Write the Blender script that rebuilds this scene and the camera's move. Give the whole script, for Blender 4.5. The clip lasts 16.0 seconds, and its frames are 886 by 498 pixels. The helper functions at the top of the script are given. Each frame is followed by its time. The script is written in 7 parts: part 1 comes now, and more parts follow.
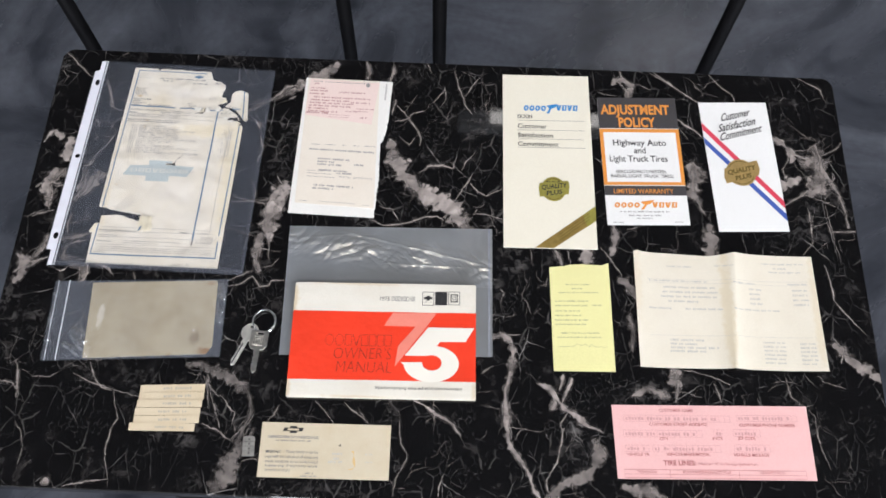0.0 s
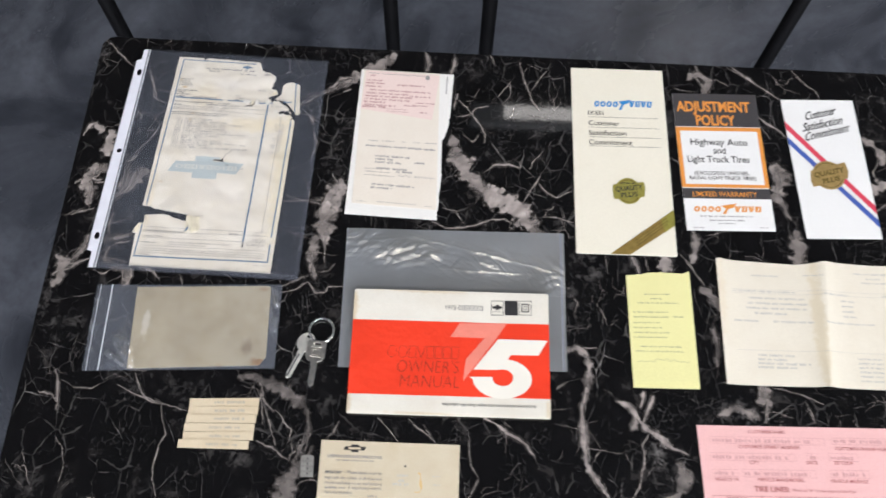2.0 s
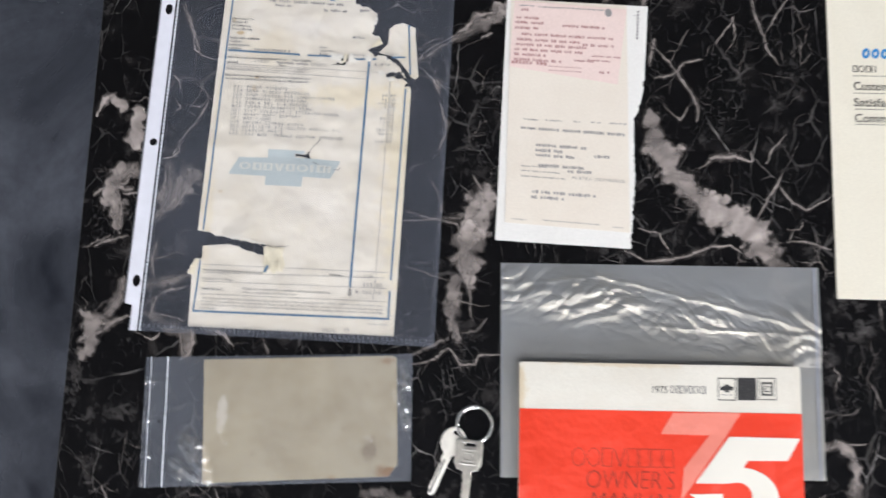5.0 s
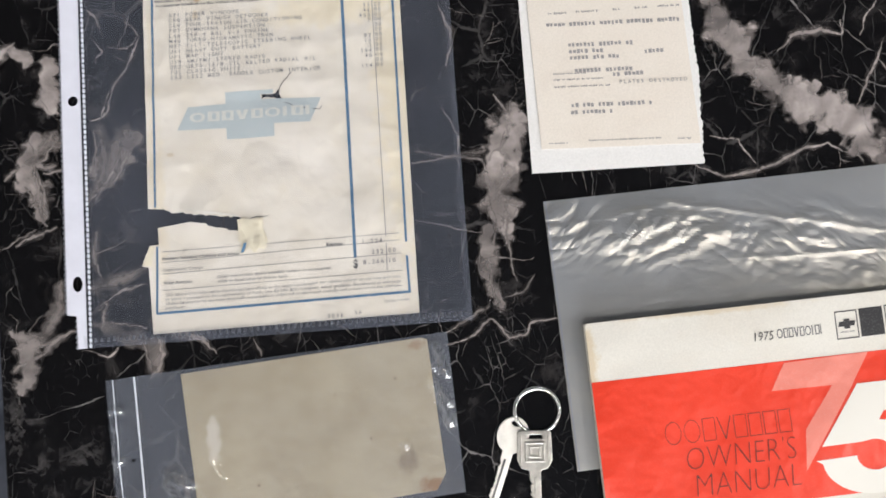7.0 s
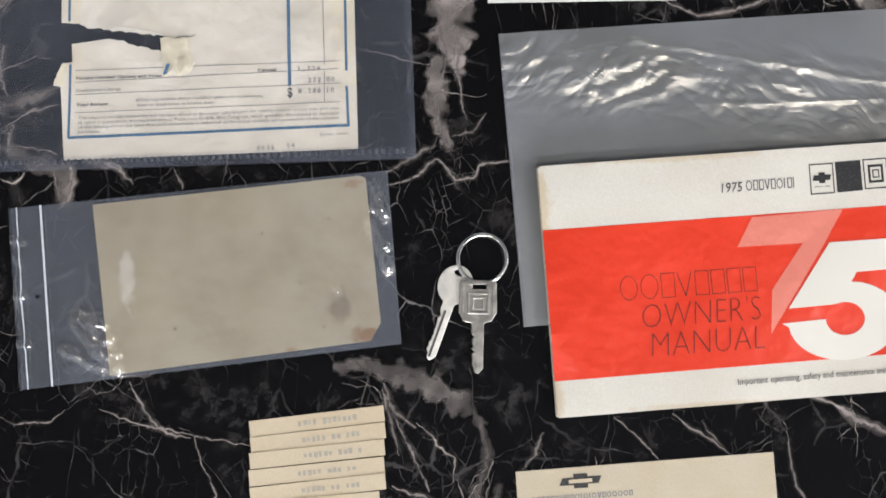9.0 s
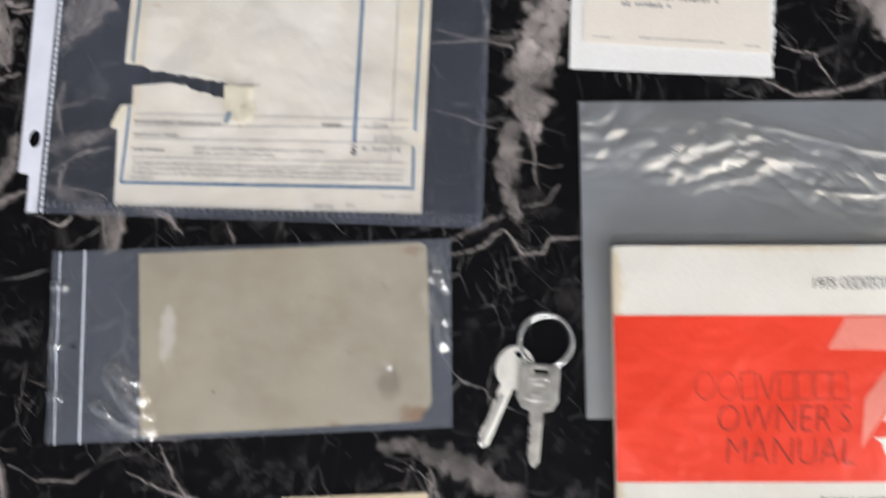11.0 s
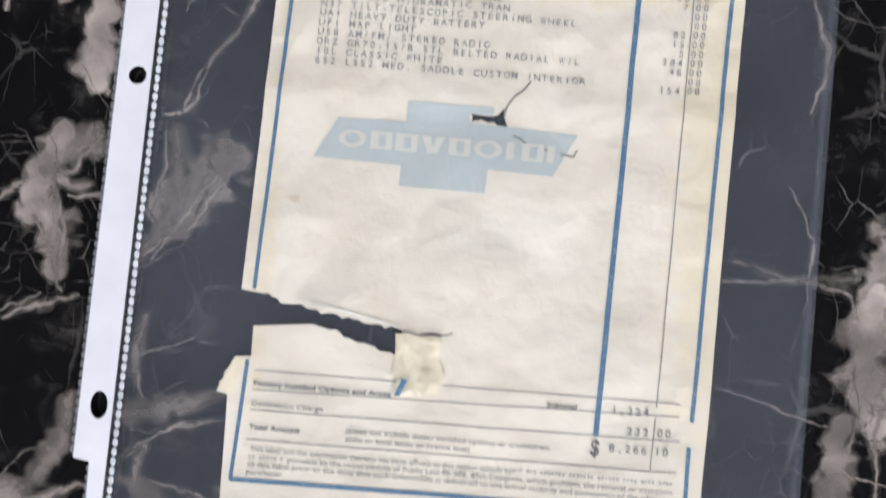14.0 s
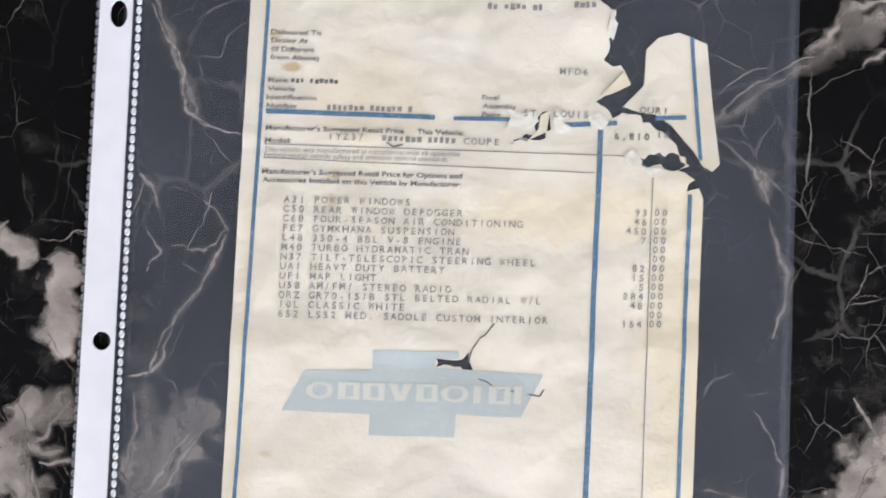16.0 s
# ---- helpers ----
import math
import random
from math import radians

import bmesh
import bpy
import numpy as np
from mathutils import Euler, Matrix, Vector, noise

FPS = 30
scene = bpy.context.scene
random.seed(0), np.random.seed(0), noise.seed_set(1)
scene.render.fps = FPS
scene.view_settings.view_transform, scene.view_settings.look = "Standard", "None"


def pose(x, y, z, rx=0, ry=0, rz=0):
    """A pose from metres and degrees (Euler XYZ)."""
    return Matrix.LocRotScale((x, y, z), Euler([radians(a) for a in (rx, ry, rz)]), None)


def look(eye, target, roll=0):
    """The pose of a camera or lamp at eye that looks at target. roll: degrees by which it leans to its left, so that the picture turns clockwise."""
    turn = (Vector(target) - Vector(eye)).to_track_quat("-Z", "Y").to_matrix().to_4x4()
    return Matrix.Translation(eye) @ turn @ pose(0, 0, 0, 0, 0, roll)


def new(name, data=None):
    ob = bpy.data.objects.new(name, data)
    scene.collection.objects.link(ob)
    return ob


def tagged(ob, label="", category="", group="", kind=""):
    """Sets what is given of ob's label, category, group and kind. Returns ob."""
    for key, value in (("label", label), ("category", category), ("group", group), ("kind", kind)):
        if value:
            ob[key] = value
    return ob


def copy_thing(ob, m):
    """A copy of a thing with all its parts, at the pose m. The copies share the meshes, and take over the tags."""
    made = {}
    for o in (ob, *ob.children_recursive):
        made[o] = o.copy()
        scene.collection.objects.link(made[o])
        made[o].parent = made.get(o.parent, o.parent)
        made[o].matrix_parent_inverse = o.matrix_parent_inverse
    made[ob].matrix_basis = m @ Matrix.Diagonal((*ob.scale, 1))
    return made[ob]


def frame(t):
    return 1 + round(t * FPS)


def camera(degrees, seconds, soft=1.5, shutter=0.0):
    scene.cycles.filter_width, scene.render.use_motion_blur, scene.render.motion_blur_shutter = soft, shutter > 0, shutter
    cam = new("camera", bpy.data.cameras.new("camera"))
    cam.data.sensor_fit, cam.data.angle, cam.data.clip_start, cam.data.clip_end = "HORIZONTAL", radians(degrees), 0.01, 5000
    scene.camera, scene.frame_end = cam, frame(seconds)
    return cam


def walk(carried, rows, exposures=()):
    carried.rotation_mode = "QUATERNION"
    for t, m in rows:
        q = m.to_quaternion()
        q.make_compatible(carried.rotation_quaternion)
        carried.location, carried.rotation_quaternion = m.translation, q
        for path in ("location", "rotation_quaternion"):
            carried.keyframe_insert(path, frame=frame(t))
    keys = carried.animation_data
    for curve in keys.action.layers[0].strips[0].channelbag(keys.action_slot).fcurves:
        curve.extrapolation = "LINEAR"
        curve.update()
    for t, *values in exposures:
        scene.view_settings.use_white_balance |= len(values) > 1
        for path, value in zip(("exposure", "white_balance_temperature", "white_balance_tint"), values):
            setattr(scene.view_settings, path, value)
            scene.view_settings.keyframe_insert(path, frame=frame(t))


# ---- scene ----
cam = camera(55.0, 16.0, 1.65, 0.5)
PATH = [
    (0, (0.00920, -0.38606, 1.67855), (-0.00281, 0.40521, -0.15823), 1.527),
    (0.5, (0.00232, -0.38883, 1.68054), (-0.01576, 0.40257, -0.15613), 1.092),
    (1, (-0.00714, -0.38428, 1.67426), (-0.02241, 0.40890, -0.16167), 1.375),
    (1.5, (-0.02397, -0.37351, 1.65355), (-0.04110, 0.41711, -0.18347), 1.453),
    (2, (-0.06474, -0.35094, 1.62022), (-0.08191, 0.42667, -0.22234), 1.736),
    (2.5, (-0.10930, -0.32639, 1.58212), (-0.13132, 0.41544, -0.27508), 1.473),
    (3, (-0.13386, -0.27976, 1.53221), (-0.14491, 0.38029, -0.35570), 1.971),
    (3.5, (-0.14457, -0.20411, 1.49930), (-0.14740, 0.33974, -0.42533), 2.196),
    (4, (-0.14547, -0.13735, 1.46566), (-0.15208, 0.30882, -0.48393), 1.899),
    (4.5, (-0.16724, -0.09012, 1.43264), (-0.18894, 0.27104, -0.53436), 0.102),
    (5, (-0.22444, -0.04371, 1.39518), (-0.22805, 0.22708, -0.58640), 1.682),
    (5.2, (-0.23906, -0.03291, 1.37855), (-0.24090, 0.22122, -0.60524), 0.072),
    (7.3, (-0.25841, -0.02317, 1.23920), (-0.19431, 0.11242, -0.75517), 20.350),
    (7.5, (-0.24677, -0.03335, 1.23194), (-0.18915, 0.10138, -0.76269), 18.443),
    (8, (-0.23046, -0.06151, 1.21585), (-0.16960, 0.05458, -0.77985), 23.414),
    (8.5, (-0.24236, -0.08146, 1.20641), (-0.14086, -0.04538, -0.79068), 66.607),
    (8.7, (-0.24087, -0.09650, 1.20623), (-0.14104, -0.04614, -0.79064), 59.709),
    (10.8, (-0.22670, -0.10028, 1.18273), (-0.25171, 0.08652, -0.80837), -6.598),
    (11, (-0.24681, -0.08183, 1.17579), (-0.25535, 0.10861, -0.81510), -1.298),
    (11.5, (-0.27970, -0.04406, 1.15554), (-0.33729, 0.11439, -0.83734), -17.338),
    (12, (-0.32244, -0.00606, 1.11047), (-0.34593, 0.10918, -0.88606), -8.181),
    (12.5, (-0.34341, 0.01080, 1.04929), (-0.35283, 0.07939, -0.94951), -3.668),
    (13, (-0.34187, 0.02811, 1.02441), (-0.35754, 0.06404, -0.97521), -18.875),
    (13.5, (-0.34125, 0.03882, 1.02545), (-0.36986, 0.08116, -0.97390), -29.380),
    (14, (-0.34599, 0.06087, 1.02934), (-0.36735, 0.11792, -0.96973), -16.162),
    (14.5, (-0.35232, 0.08262, 1.02671), (-0.36262, 0.18281, -0.97075), -1.945),
    (15, (-0.35123, 0.10989, 1.02280), (-0.36581, 0.18338, -0.97580), -8.070),
    (15.5, (-0.34745, 0.13057, 1.02992), (-0.36886, 0.19583, -0.96890), -16.112),
    (16, (-0.34085, 0.14416, 1.03282), (-0.34572, 0.18624, -0.96673), -5.626),
]
EXPOSURES = [(0.0, 0.03, 6320, 10), (2.0, 0.01, 6320, 10), (4.0, -0.09, 6275, 10), (5.0, -0.02, 6280, 10), (7.5, -0.08, 6525, 10), (8.0, -0.03, 6550, 10), (8.5, -0.18, 6500, 10), (11.0, -0.14, 6330, 10), (11.5, -0.27, 6325, 10),
             (12.0, -0.36, 6175, 10), (12.5, -0.19, 6300, 10), (13.0, -0.02, 6325, 10), (14.0, 0.03, 6350, 10), (15.0, 0.03, 6390, 10), (16.0, 0.06, 6430, 10)]
walk(cam, [(t, look(eye, target, roll)) for t, eye, target, roll in PATH], EXPOSURES)

TOP = 0.75  # height of the table top

# ---- light ----
world = bpy.data.worlds.new("sky")
scene.world = world
world.use_nodes = True
sky = world.node_tree.nodes.new("ShaderNodeTexSky")
sky.sky_type, sky.sun_disc = "NISHITA", False
sky.sun_elevation, sky.sun_rotation = radians(35), radians(200)
world.node_tree.links.new(sky.outputs[0], world.node_tree.nodes["Background"].inputs[0])
world.node_tree.nodes["Background"].inputs[1].default_value = 0.08


def area_lamp(name, place, target, sx, sy, watts, colour):
    data = bpy.data.lights.new(name, "AREA")
    data.shape, data.size, data.size_y, data.energy, data.color = "RECTANGLE", sx, sy, watts, colour
    ob = new(name, data)
    ob.matrix_world = look(place, target)
    return ob


DAY = (0.88, 0.92, 1.0)
WARM = (1.0, 0.942, 0.89)
area_lamp("daylight", (1.2, -5.9, 1.9), (1.0, 0.0, 1.4), 5.0, 3.2, 740.0, DAY)
# first two follow from reflections; the other six are unseen, added as fill
LAMPS = [(0.85, 3.25), (2.0, 5.2), (-4.0, -4.3), (4.2, -1.8), (4.2, -4.6), (-0.6, -2.5), (-1.2, -4.6), (1.8, -4.6)]
WATTS = [3.0, 9.0, 50.0, 130.0, 130.0, 75.0, 75.0, 100.0]
for (lx, ly), watts in zip(LAMPS, WATTS):
    area_lamp("tube_and_fill_light", (lx, ly, 5.585), (lx, ly, 0.0), 1.1 if watts < 20 else 1.5, 0.12, watts, WARM)


# ---- materials ----
def nodes_of(name):
    m = bpy.data.materials.new(name)
    m.use_nodes = True
    return m, m.node_tree.nodes, m.node_tree.links, m.node_tree.nodes["Principled BSDF"]


def put(nodes, links, kind, **values):
    n = nodes.new(kind)
    for key, value in values.items():
        sock = n.inputs[key.replace("_", " ")]
        if isinstance(value, bpy.types.NodeSocket):
            links.new(value, sock)
        else:
            sock.default_value = value
    return n


def ramp(nodes, links, fac, a, b, ca=(0, 0, 0, 1), cb=(1, 1, 1, 1)):
    r = nodes.new("ShaderNodeValToRGB")
    r.color_ramp.elements[0].position, r.color_ramp.elements[1].position = a, b
    r.color_ramp.elements[0].color, r.color_ramp.elements[1].color = ca, cb
    links.new(fac, r.inputs[0])
    return r.outputs[0]


def mix(nodes, links, fac, a, b, blend="MIX"):
    n = nodes.new("ShaderNodeMix")
    n.data_type, n.blend_type = "RGBA", blend
    for sock, value in ((n.inputs[0], fac), (n.inputs[6], a), (n.inputs[7], b)):
        if isinstance(value, bpy.types.NodeSocket):
            links.new(value, sock)
        else:
            sock.default_value = value
    return n.outputs[2]


def maths(nodes, links, op, a, b=0.0, c=0.0):
    n = nodes.new("ShaderNodeMath")
    n.operation = op
    for sock, value in zip(n.inputs, (a, b, c)):
        if isinstance(value, bpy.types.NodeSocket):
            links.new(value, sock)
        else:
            sock.default_value = value
    return n.outputs[0]


def rgba(c):
    return (c[0], c[1], c[2], 1.0)


def place_of(nodes):
    return nodes.new("ShaderNodeNewGeometry").outputs["Position"]


def warped(n, l, base, scale, amount):
    """Shifts places by a noise, to bend what is drawn on them."""
    w = put(n, l, "ShaderNodeTexNoise", Vector=base, Scale=scale, Detail=3.0)
    off = n.new("ShaderNodeVectorMath")
    off.operation = "SUBTRACT"
    l.new(w.outputs[1], off.inputs[0])
    off.inputs[1].default_value = (0.5, 0.5, 0.5)
    add = n.new("ShaderNodeVectorMath")
    add.operation = "MULTIPLY_ADD"
    l.new(off.outputs[0], add.inputs[0])
    add.inputs[1].default_value = (amount, amount, 0.0)
    l.new(base, add.inputs[2])
    return add.outputs[0]


def paper_material(name, colour, stain, stain_amount=0.3, rough=0.75, bump=0.25, crease=40.0, crumple=0.0):
    """Paper: fibre grain, blotchy ageing and fine creases; crumple: how sharply it was once creased into facets."""
    m, n, l, p = nodes_of(name)
    pos = place_of(n)
    big = put(n, l, "ShaderNodeTexNoise", Vector=pos, Scale=28.0, Detail=5.0, Roughness=0.6)
    small = put(n, l, "ShaderNodeTexNoise", Vector=pos, Scale=900.0, Detail=3.0)
    fac = maths(n, l, "MULTIPLY", ramp(n, l, big.outputs[0], 0.42, 0.8), stain_amount)
    aged = mix(n, l, fac, rgba(colour), rgba(stain))
    grain = ramp(n, l, small.outputs[0], 0.3, 0.75, (0.9, 0.9, 0.9, 1), (1, 1, 1, 1))
    l.new(mix(n, l, 1.0, aged, grain, "MULTIPLY"), p.inputs["Base Color"])
    p.inputs["Roughness"].default_value = rough
    p.inputs["Specular IOR Level"].default_value = 0.3
    fold = put(n, l, "ShaderNodeTexNoise", Vector=pos, Scale=crease, Detail=6.0, Roughness=0.55)
    h = maths(n, l, "ADD", maths(n, l, "MULTIPLY", fold.outputs[0], 1.0), maths(n, l, "MULTIPLY", small.outputs[0], 0.05))
    if crumple:
        for scale, amount in ((34.0, 0.55), (80.0, 0.28)):
            v = n.new("ShaderNodeTexVoronoi")
            v.voronoi_dimensions = "2D"
            v.inputs["Scale"].default_value = scale
            l.new(warped(n, l, pos, 30.0, 0.02), v.inputs["Vector"])
            h = maths(n, l, "MULTIPLY_ADD", v.outputs["Distance"], crumple * amount, h)
    b = put(n, l, "ShaderNodeBump", Strength=bump, Distance=0.004, Height=h)
    l.new(b.outputs[0], p.inputs["Normal"])
    return m


def ink(name, colour, rough=0.6, wear=0.25, base=(0.8, 0.78, 0.72), wave=0.0):
    """Printing ink, slightly worn."""
    m, n, l, p = nodes_of(name)
    t = put(n, l, "ShaderNodeTexNoise", Vector=place_of(n), Scale=900.0, Detail=4.0)
    fac = maths(n, l, "MULTIPLY", ramp(n, l, t.outputs[0], 0.5, 0.75), wear)
    l.new(mix(n, l, fac, rgba(colour), rgba(base)), p.inputs["Base Color"])
    p.inputs["Roughness"].default_value = rough
    if wave:
        fold = put(n, l, "ShaderNodeTexNoise", Vector=place_of(n), Scale=18.0, Detail=4.0, Roughness=0.5)
        b = put(n, l, "ShaderNodeBump", Strength=wave, Distance=0.01, Height=fold.outputs[0])
        l.new(b.outputs[0], p.inputs["Normal"])
    return m


def blotched(m, spots):
    """Adds soft ragged blotches to a paper: stains, painted shade or a painted reflection. spots: centre, radii,
    colour, amount.
    """
    n, l = m.node_tree.nodes, m.node_tree.links
    p = n["Principled BSDF"]
    colour = p.inputs["Base Color"].links[0].from_socket
    pos = place_of(n)
    ragged = put(n, l, "ShaderNodeTexNoise", Vector=pos, Scale=160.0, Detail=6.0, Roughness=0.65)
    for (x, y), (rx, ry), tint, amount in spots:
        mp = put(n, l, "ShaderNodeMapping", Vector=pos, Location=(-x / rx, -y / ry, 0.0), Scale=(1 / rx, 1 / ry, 0.0))
        far = n.new("ShaderNodeVectorMath")
        far.operation = "LENGTH"
        l.new(mp.outputs[0], far.inputs[0])
        d = maths(n, l, "MULTIPLY_ADD", ragged.outputs[0], 1.8, maths(n, l, "SUBTRACT", far.outputs["Value"], 0.9))
        fac = maths(n, l, "MULTIPLY", ramp(n, l, d, 0.45, 1.0, (1, 1, 1, 1), (0, 0, 0, 1)), amount)
        colour = mix(n, l, fac, colour, rgba(tint))
    l.new(colour, p.inputs["Base Color"])
    return m


def plain(name, colour, rough=0.5, metal=0.0, vary=0.15, scale=30.0, bump=0.0):
    m, n, l, p = nodes_of(name)
    t = put(n, l, "ShaderNodeTexNoise", Vector=place_of(n), Scale=scale, Detail=6.0)
    dark = tuple(c * (1 - vary) for c in colour)
    light = tuple(min(1, c * (1 + vary)) for c in colour)
    l.new(ramp(n, l, t.outputs[0], 0.3, 0.7, rgba(dark), rgba(light)), p.inputs["Base Color"])
    l.new(ramp(n, l, t.outputs[0], 0.3, 0.7, (rough * 0.85,) * 3 + (1,), (min(1, rough * 1.15),) * 3 + (1,)), p.inputs["Roughness"])
    p.inputs["Metallic"].default_value = metal
    if bump:
        b = put(n, l, "ShaderNodeBump", Strength=bump, Distance=0.002, Height=t.outputs[0])
        l.new(b.outputs[0], p.inputs["Normal"])
    return m


def film_material(name, haze, tint, rough=0.08, wrinkle=0.2, scale=60.0, stretch=1.0, shine_tint=(1.0, 1.0, 1.0), gloss_least=0.06):
    """Clear plastic film: mostly seen through, a little milky, glossy where it creases."""
    m, n, l, p = nodes_of(name)
    n.remove(p)
    out = n["Material Output"]
    pos = place_of(n)
    sc = put(n, l, "ShaderNodeMapping", Vector=pos, Scale=(1.0, stretch, 1.0))
    a = put(n, l, "ShaderNodeTexNoise", Vector=sc.outputs[0], Scale=scale, Detail=5.0, Roughness=0.55)
    bump = put(n, l, "ShaderNodeBump", Strength=wrinkle, Distance=0.01, Height=a.outputs[0])
    clear = put(n, l, "ShaderNodeBsdfTransparent", Color=(0.985, 0.982, 0.975, 1))
    milk = put(n, l, "ShaderNodeBsdfDiffuse", Color=rgba(tint))
    first = put(n, l, "ShaderNodeMixShader")
    cloud = put(n, l, "ShaderNodeTexNoise", Vector=pos, Scale=18.0, Detail=4.0)
    l.new(ramp(n, l, cloud.outputs[0], 0.3, 0.7, (haze * 0.75,) * 3 + (1,), (haze * 1.25,) * 3 + (1,)), first.inputs[0])
    l.new(clear.outputs[0], first.inputs[1])
    l.new(milk.outputs[0], first.inputs[2])
    shine = put(n, l, "ShaderNodeBsdfGlossy", Color=rgba(shine_tint), Roughness=rough, Normal=bump.outputs[0])
    edge = put(n, l, "ShaderNodeLayerWeight", Blend=0.5, Normal=bump.outputs[0])
    gloss = maths(n, l, "MULTIPLY_ADD", maths(n, l, "POWER", edge.outputs["Facing"], 4.0), 0.7, gloss_least)
    both = put(n, l, "ShaderNodeMixShader")
    l.new(gloss, both.inputs[0])
    l.new(first.outputs[0], both.inputs[1])
    l.new(shine.outputs[0], both.inputs[2])
    l.new(both.outputs[0], out.inputs[0])
    return m


def marble_material():
    """Glossy black laminate: smoky ground crossed by a fine angular net of pale cracks at three sizes."""
    m, n, l, p = nodes_of("black_marble")
    pos = place_of(n)
    bent = warped(n, l, warped(n, l, warped(n, l, pos, 20.0, 0.010), 110.0, 0.0040), 420.0, 0.0011)

    def net(scale, half, low, high, gate_scale, seed, tall, dim):
        """Lines along the edges of bent cells; half: half their width in metres; they thin out and vanish by a slow noise."""
        mp = put(n, l, "ShaderNodeMapping", Vector=bent, Location=(seed, seed * 0.7, 0.0), Scale=(1.0, tall, 0.0))
        v = n.new("ShaderNodeTexVoronoi")
        v.voronoi_dimensions, v.feature = "2D", "DISTANCE_TO_EDGE"
        v.inputs["Scale"].default_value = scale
        l.new(mp.outputs[0], v.inputs["Vector"])
        gate = put(n, l, "ShaderNodeTexNoise", Vector=mp.outputs[0], Scale=gate_scale, Detail=5.0, Roughness=0.62)
        chip = put(n, l, "ShaderNodeTexNoise", Vector=mp.outputs[0], Scale=scale * 1.1, Detail=2.0)
        g = maths(n, l, "MULTIPLY", ramp(n, l, gate.outputs[0], low, high), ramp(n, l, chip.outputs[0], 0.37, 0.56))
        swell = put(n, l, "ShaderNodeTexNoise", Vector=mp.outputs[0], Scale=330.0, Detail=3.0)
        reach = maths(n, l, "MULTIPLY", maths(n, l, "MULTIPLY_ADD", g, 0.8, 0.2), maths(n, l, "MULTIPLY", ramp(n, l, swell.outputs[0], 0.3, 0.72, (0.35,) * 3 + (1,), (1.7,) * 3 + (1,)), half * scale))
        line = maths(n, l, "SUBTRACT", 1.0, maths(n, l, "DIVIDE", v.outputs["Distance"], reach))
        soft = maths(n, l, "MINIMUM", maths(n, l, "MULTIPLY", maths(n, l, "MAXIMUM", line, 0.0), 1.4), 1.0)
        return maths(n, l, "MULTIPLY", maths(n, l, "MULTIPLY", soft, g), dim)

    c1 = net(26.0, 0.00048, 0.48, 0.62, 19.0, 1.3, 0.55, 0.54)
    c2 = net(60.0, 0.00034, 0.49, 0.66, 22.0, 4.1, 0.6, 0.44)
    c3 = net(150.0, 0.00026, 0.50, 0.68, 24.0, 7.7, 0.8, 0.34)
    c0 = net(42.0, 0.0016, 0.46, 0.66, 15.0, 2.9, 0.75, 0.20)
    lines = maths(n, l, "MAXIMUM", maths(n, l, "MAXIMUM", c0, c1), maths(n, l, "MAXIMUM", c2, c3))
    smoke = put(n, l, "ShaderNodeTexNoise", Vector=bent, Scale=42.0, Detail=8.0, Roughness=0.72, Distortion=0.5)
    ground = ramp(n, l, smoke.outputs[0], 0.56, 0.86, (0.0036, 0.0033, 0.0035, 1), (0.060, 0.055, 0.053, 1))
    patch = put(n, l, "ShaderNodeTexNoise", Vector=bent, Scale=17.0, Detail=3.0)
    wisp = put(n, l, "ShaderNodeTexNoise", Vector=warped(n, l, bent, 70.0, 0.012), Scale=95.0, Detail=9.0, Roughness=0.7)
    haze = maths(n, l, "MULTIPLY", ramp(n, l, wisp.outputs[0], 0.50, 0.70), ramp(n, l, patch.outputs[0], 0.56, 0.72))
    ground = mix(n, l, haze, ground, (0.10, 0.094, 0.092, 1))
    l.new(mix(n, l, lines, ground, (0.36, 0.34, 0.33, 1)), p.inputs["Base Color"])
    p.inputs["Roughness"].default_value = 0.035
    orange = put(n, l, "ShaderNodeTexNoise", Vector=pos, Scale=140.0, Detail=2.0)
    b = put(n, l, "ShaderNodeBump", Strength=0.006, Distance=0.002, Height=orange.outputs[0])
    l.new(b.outputs[0], p.inputs["Normal"])
    return m


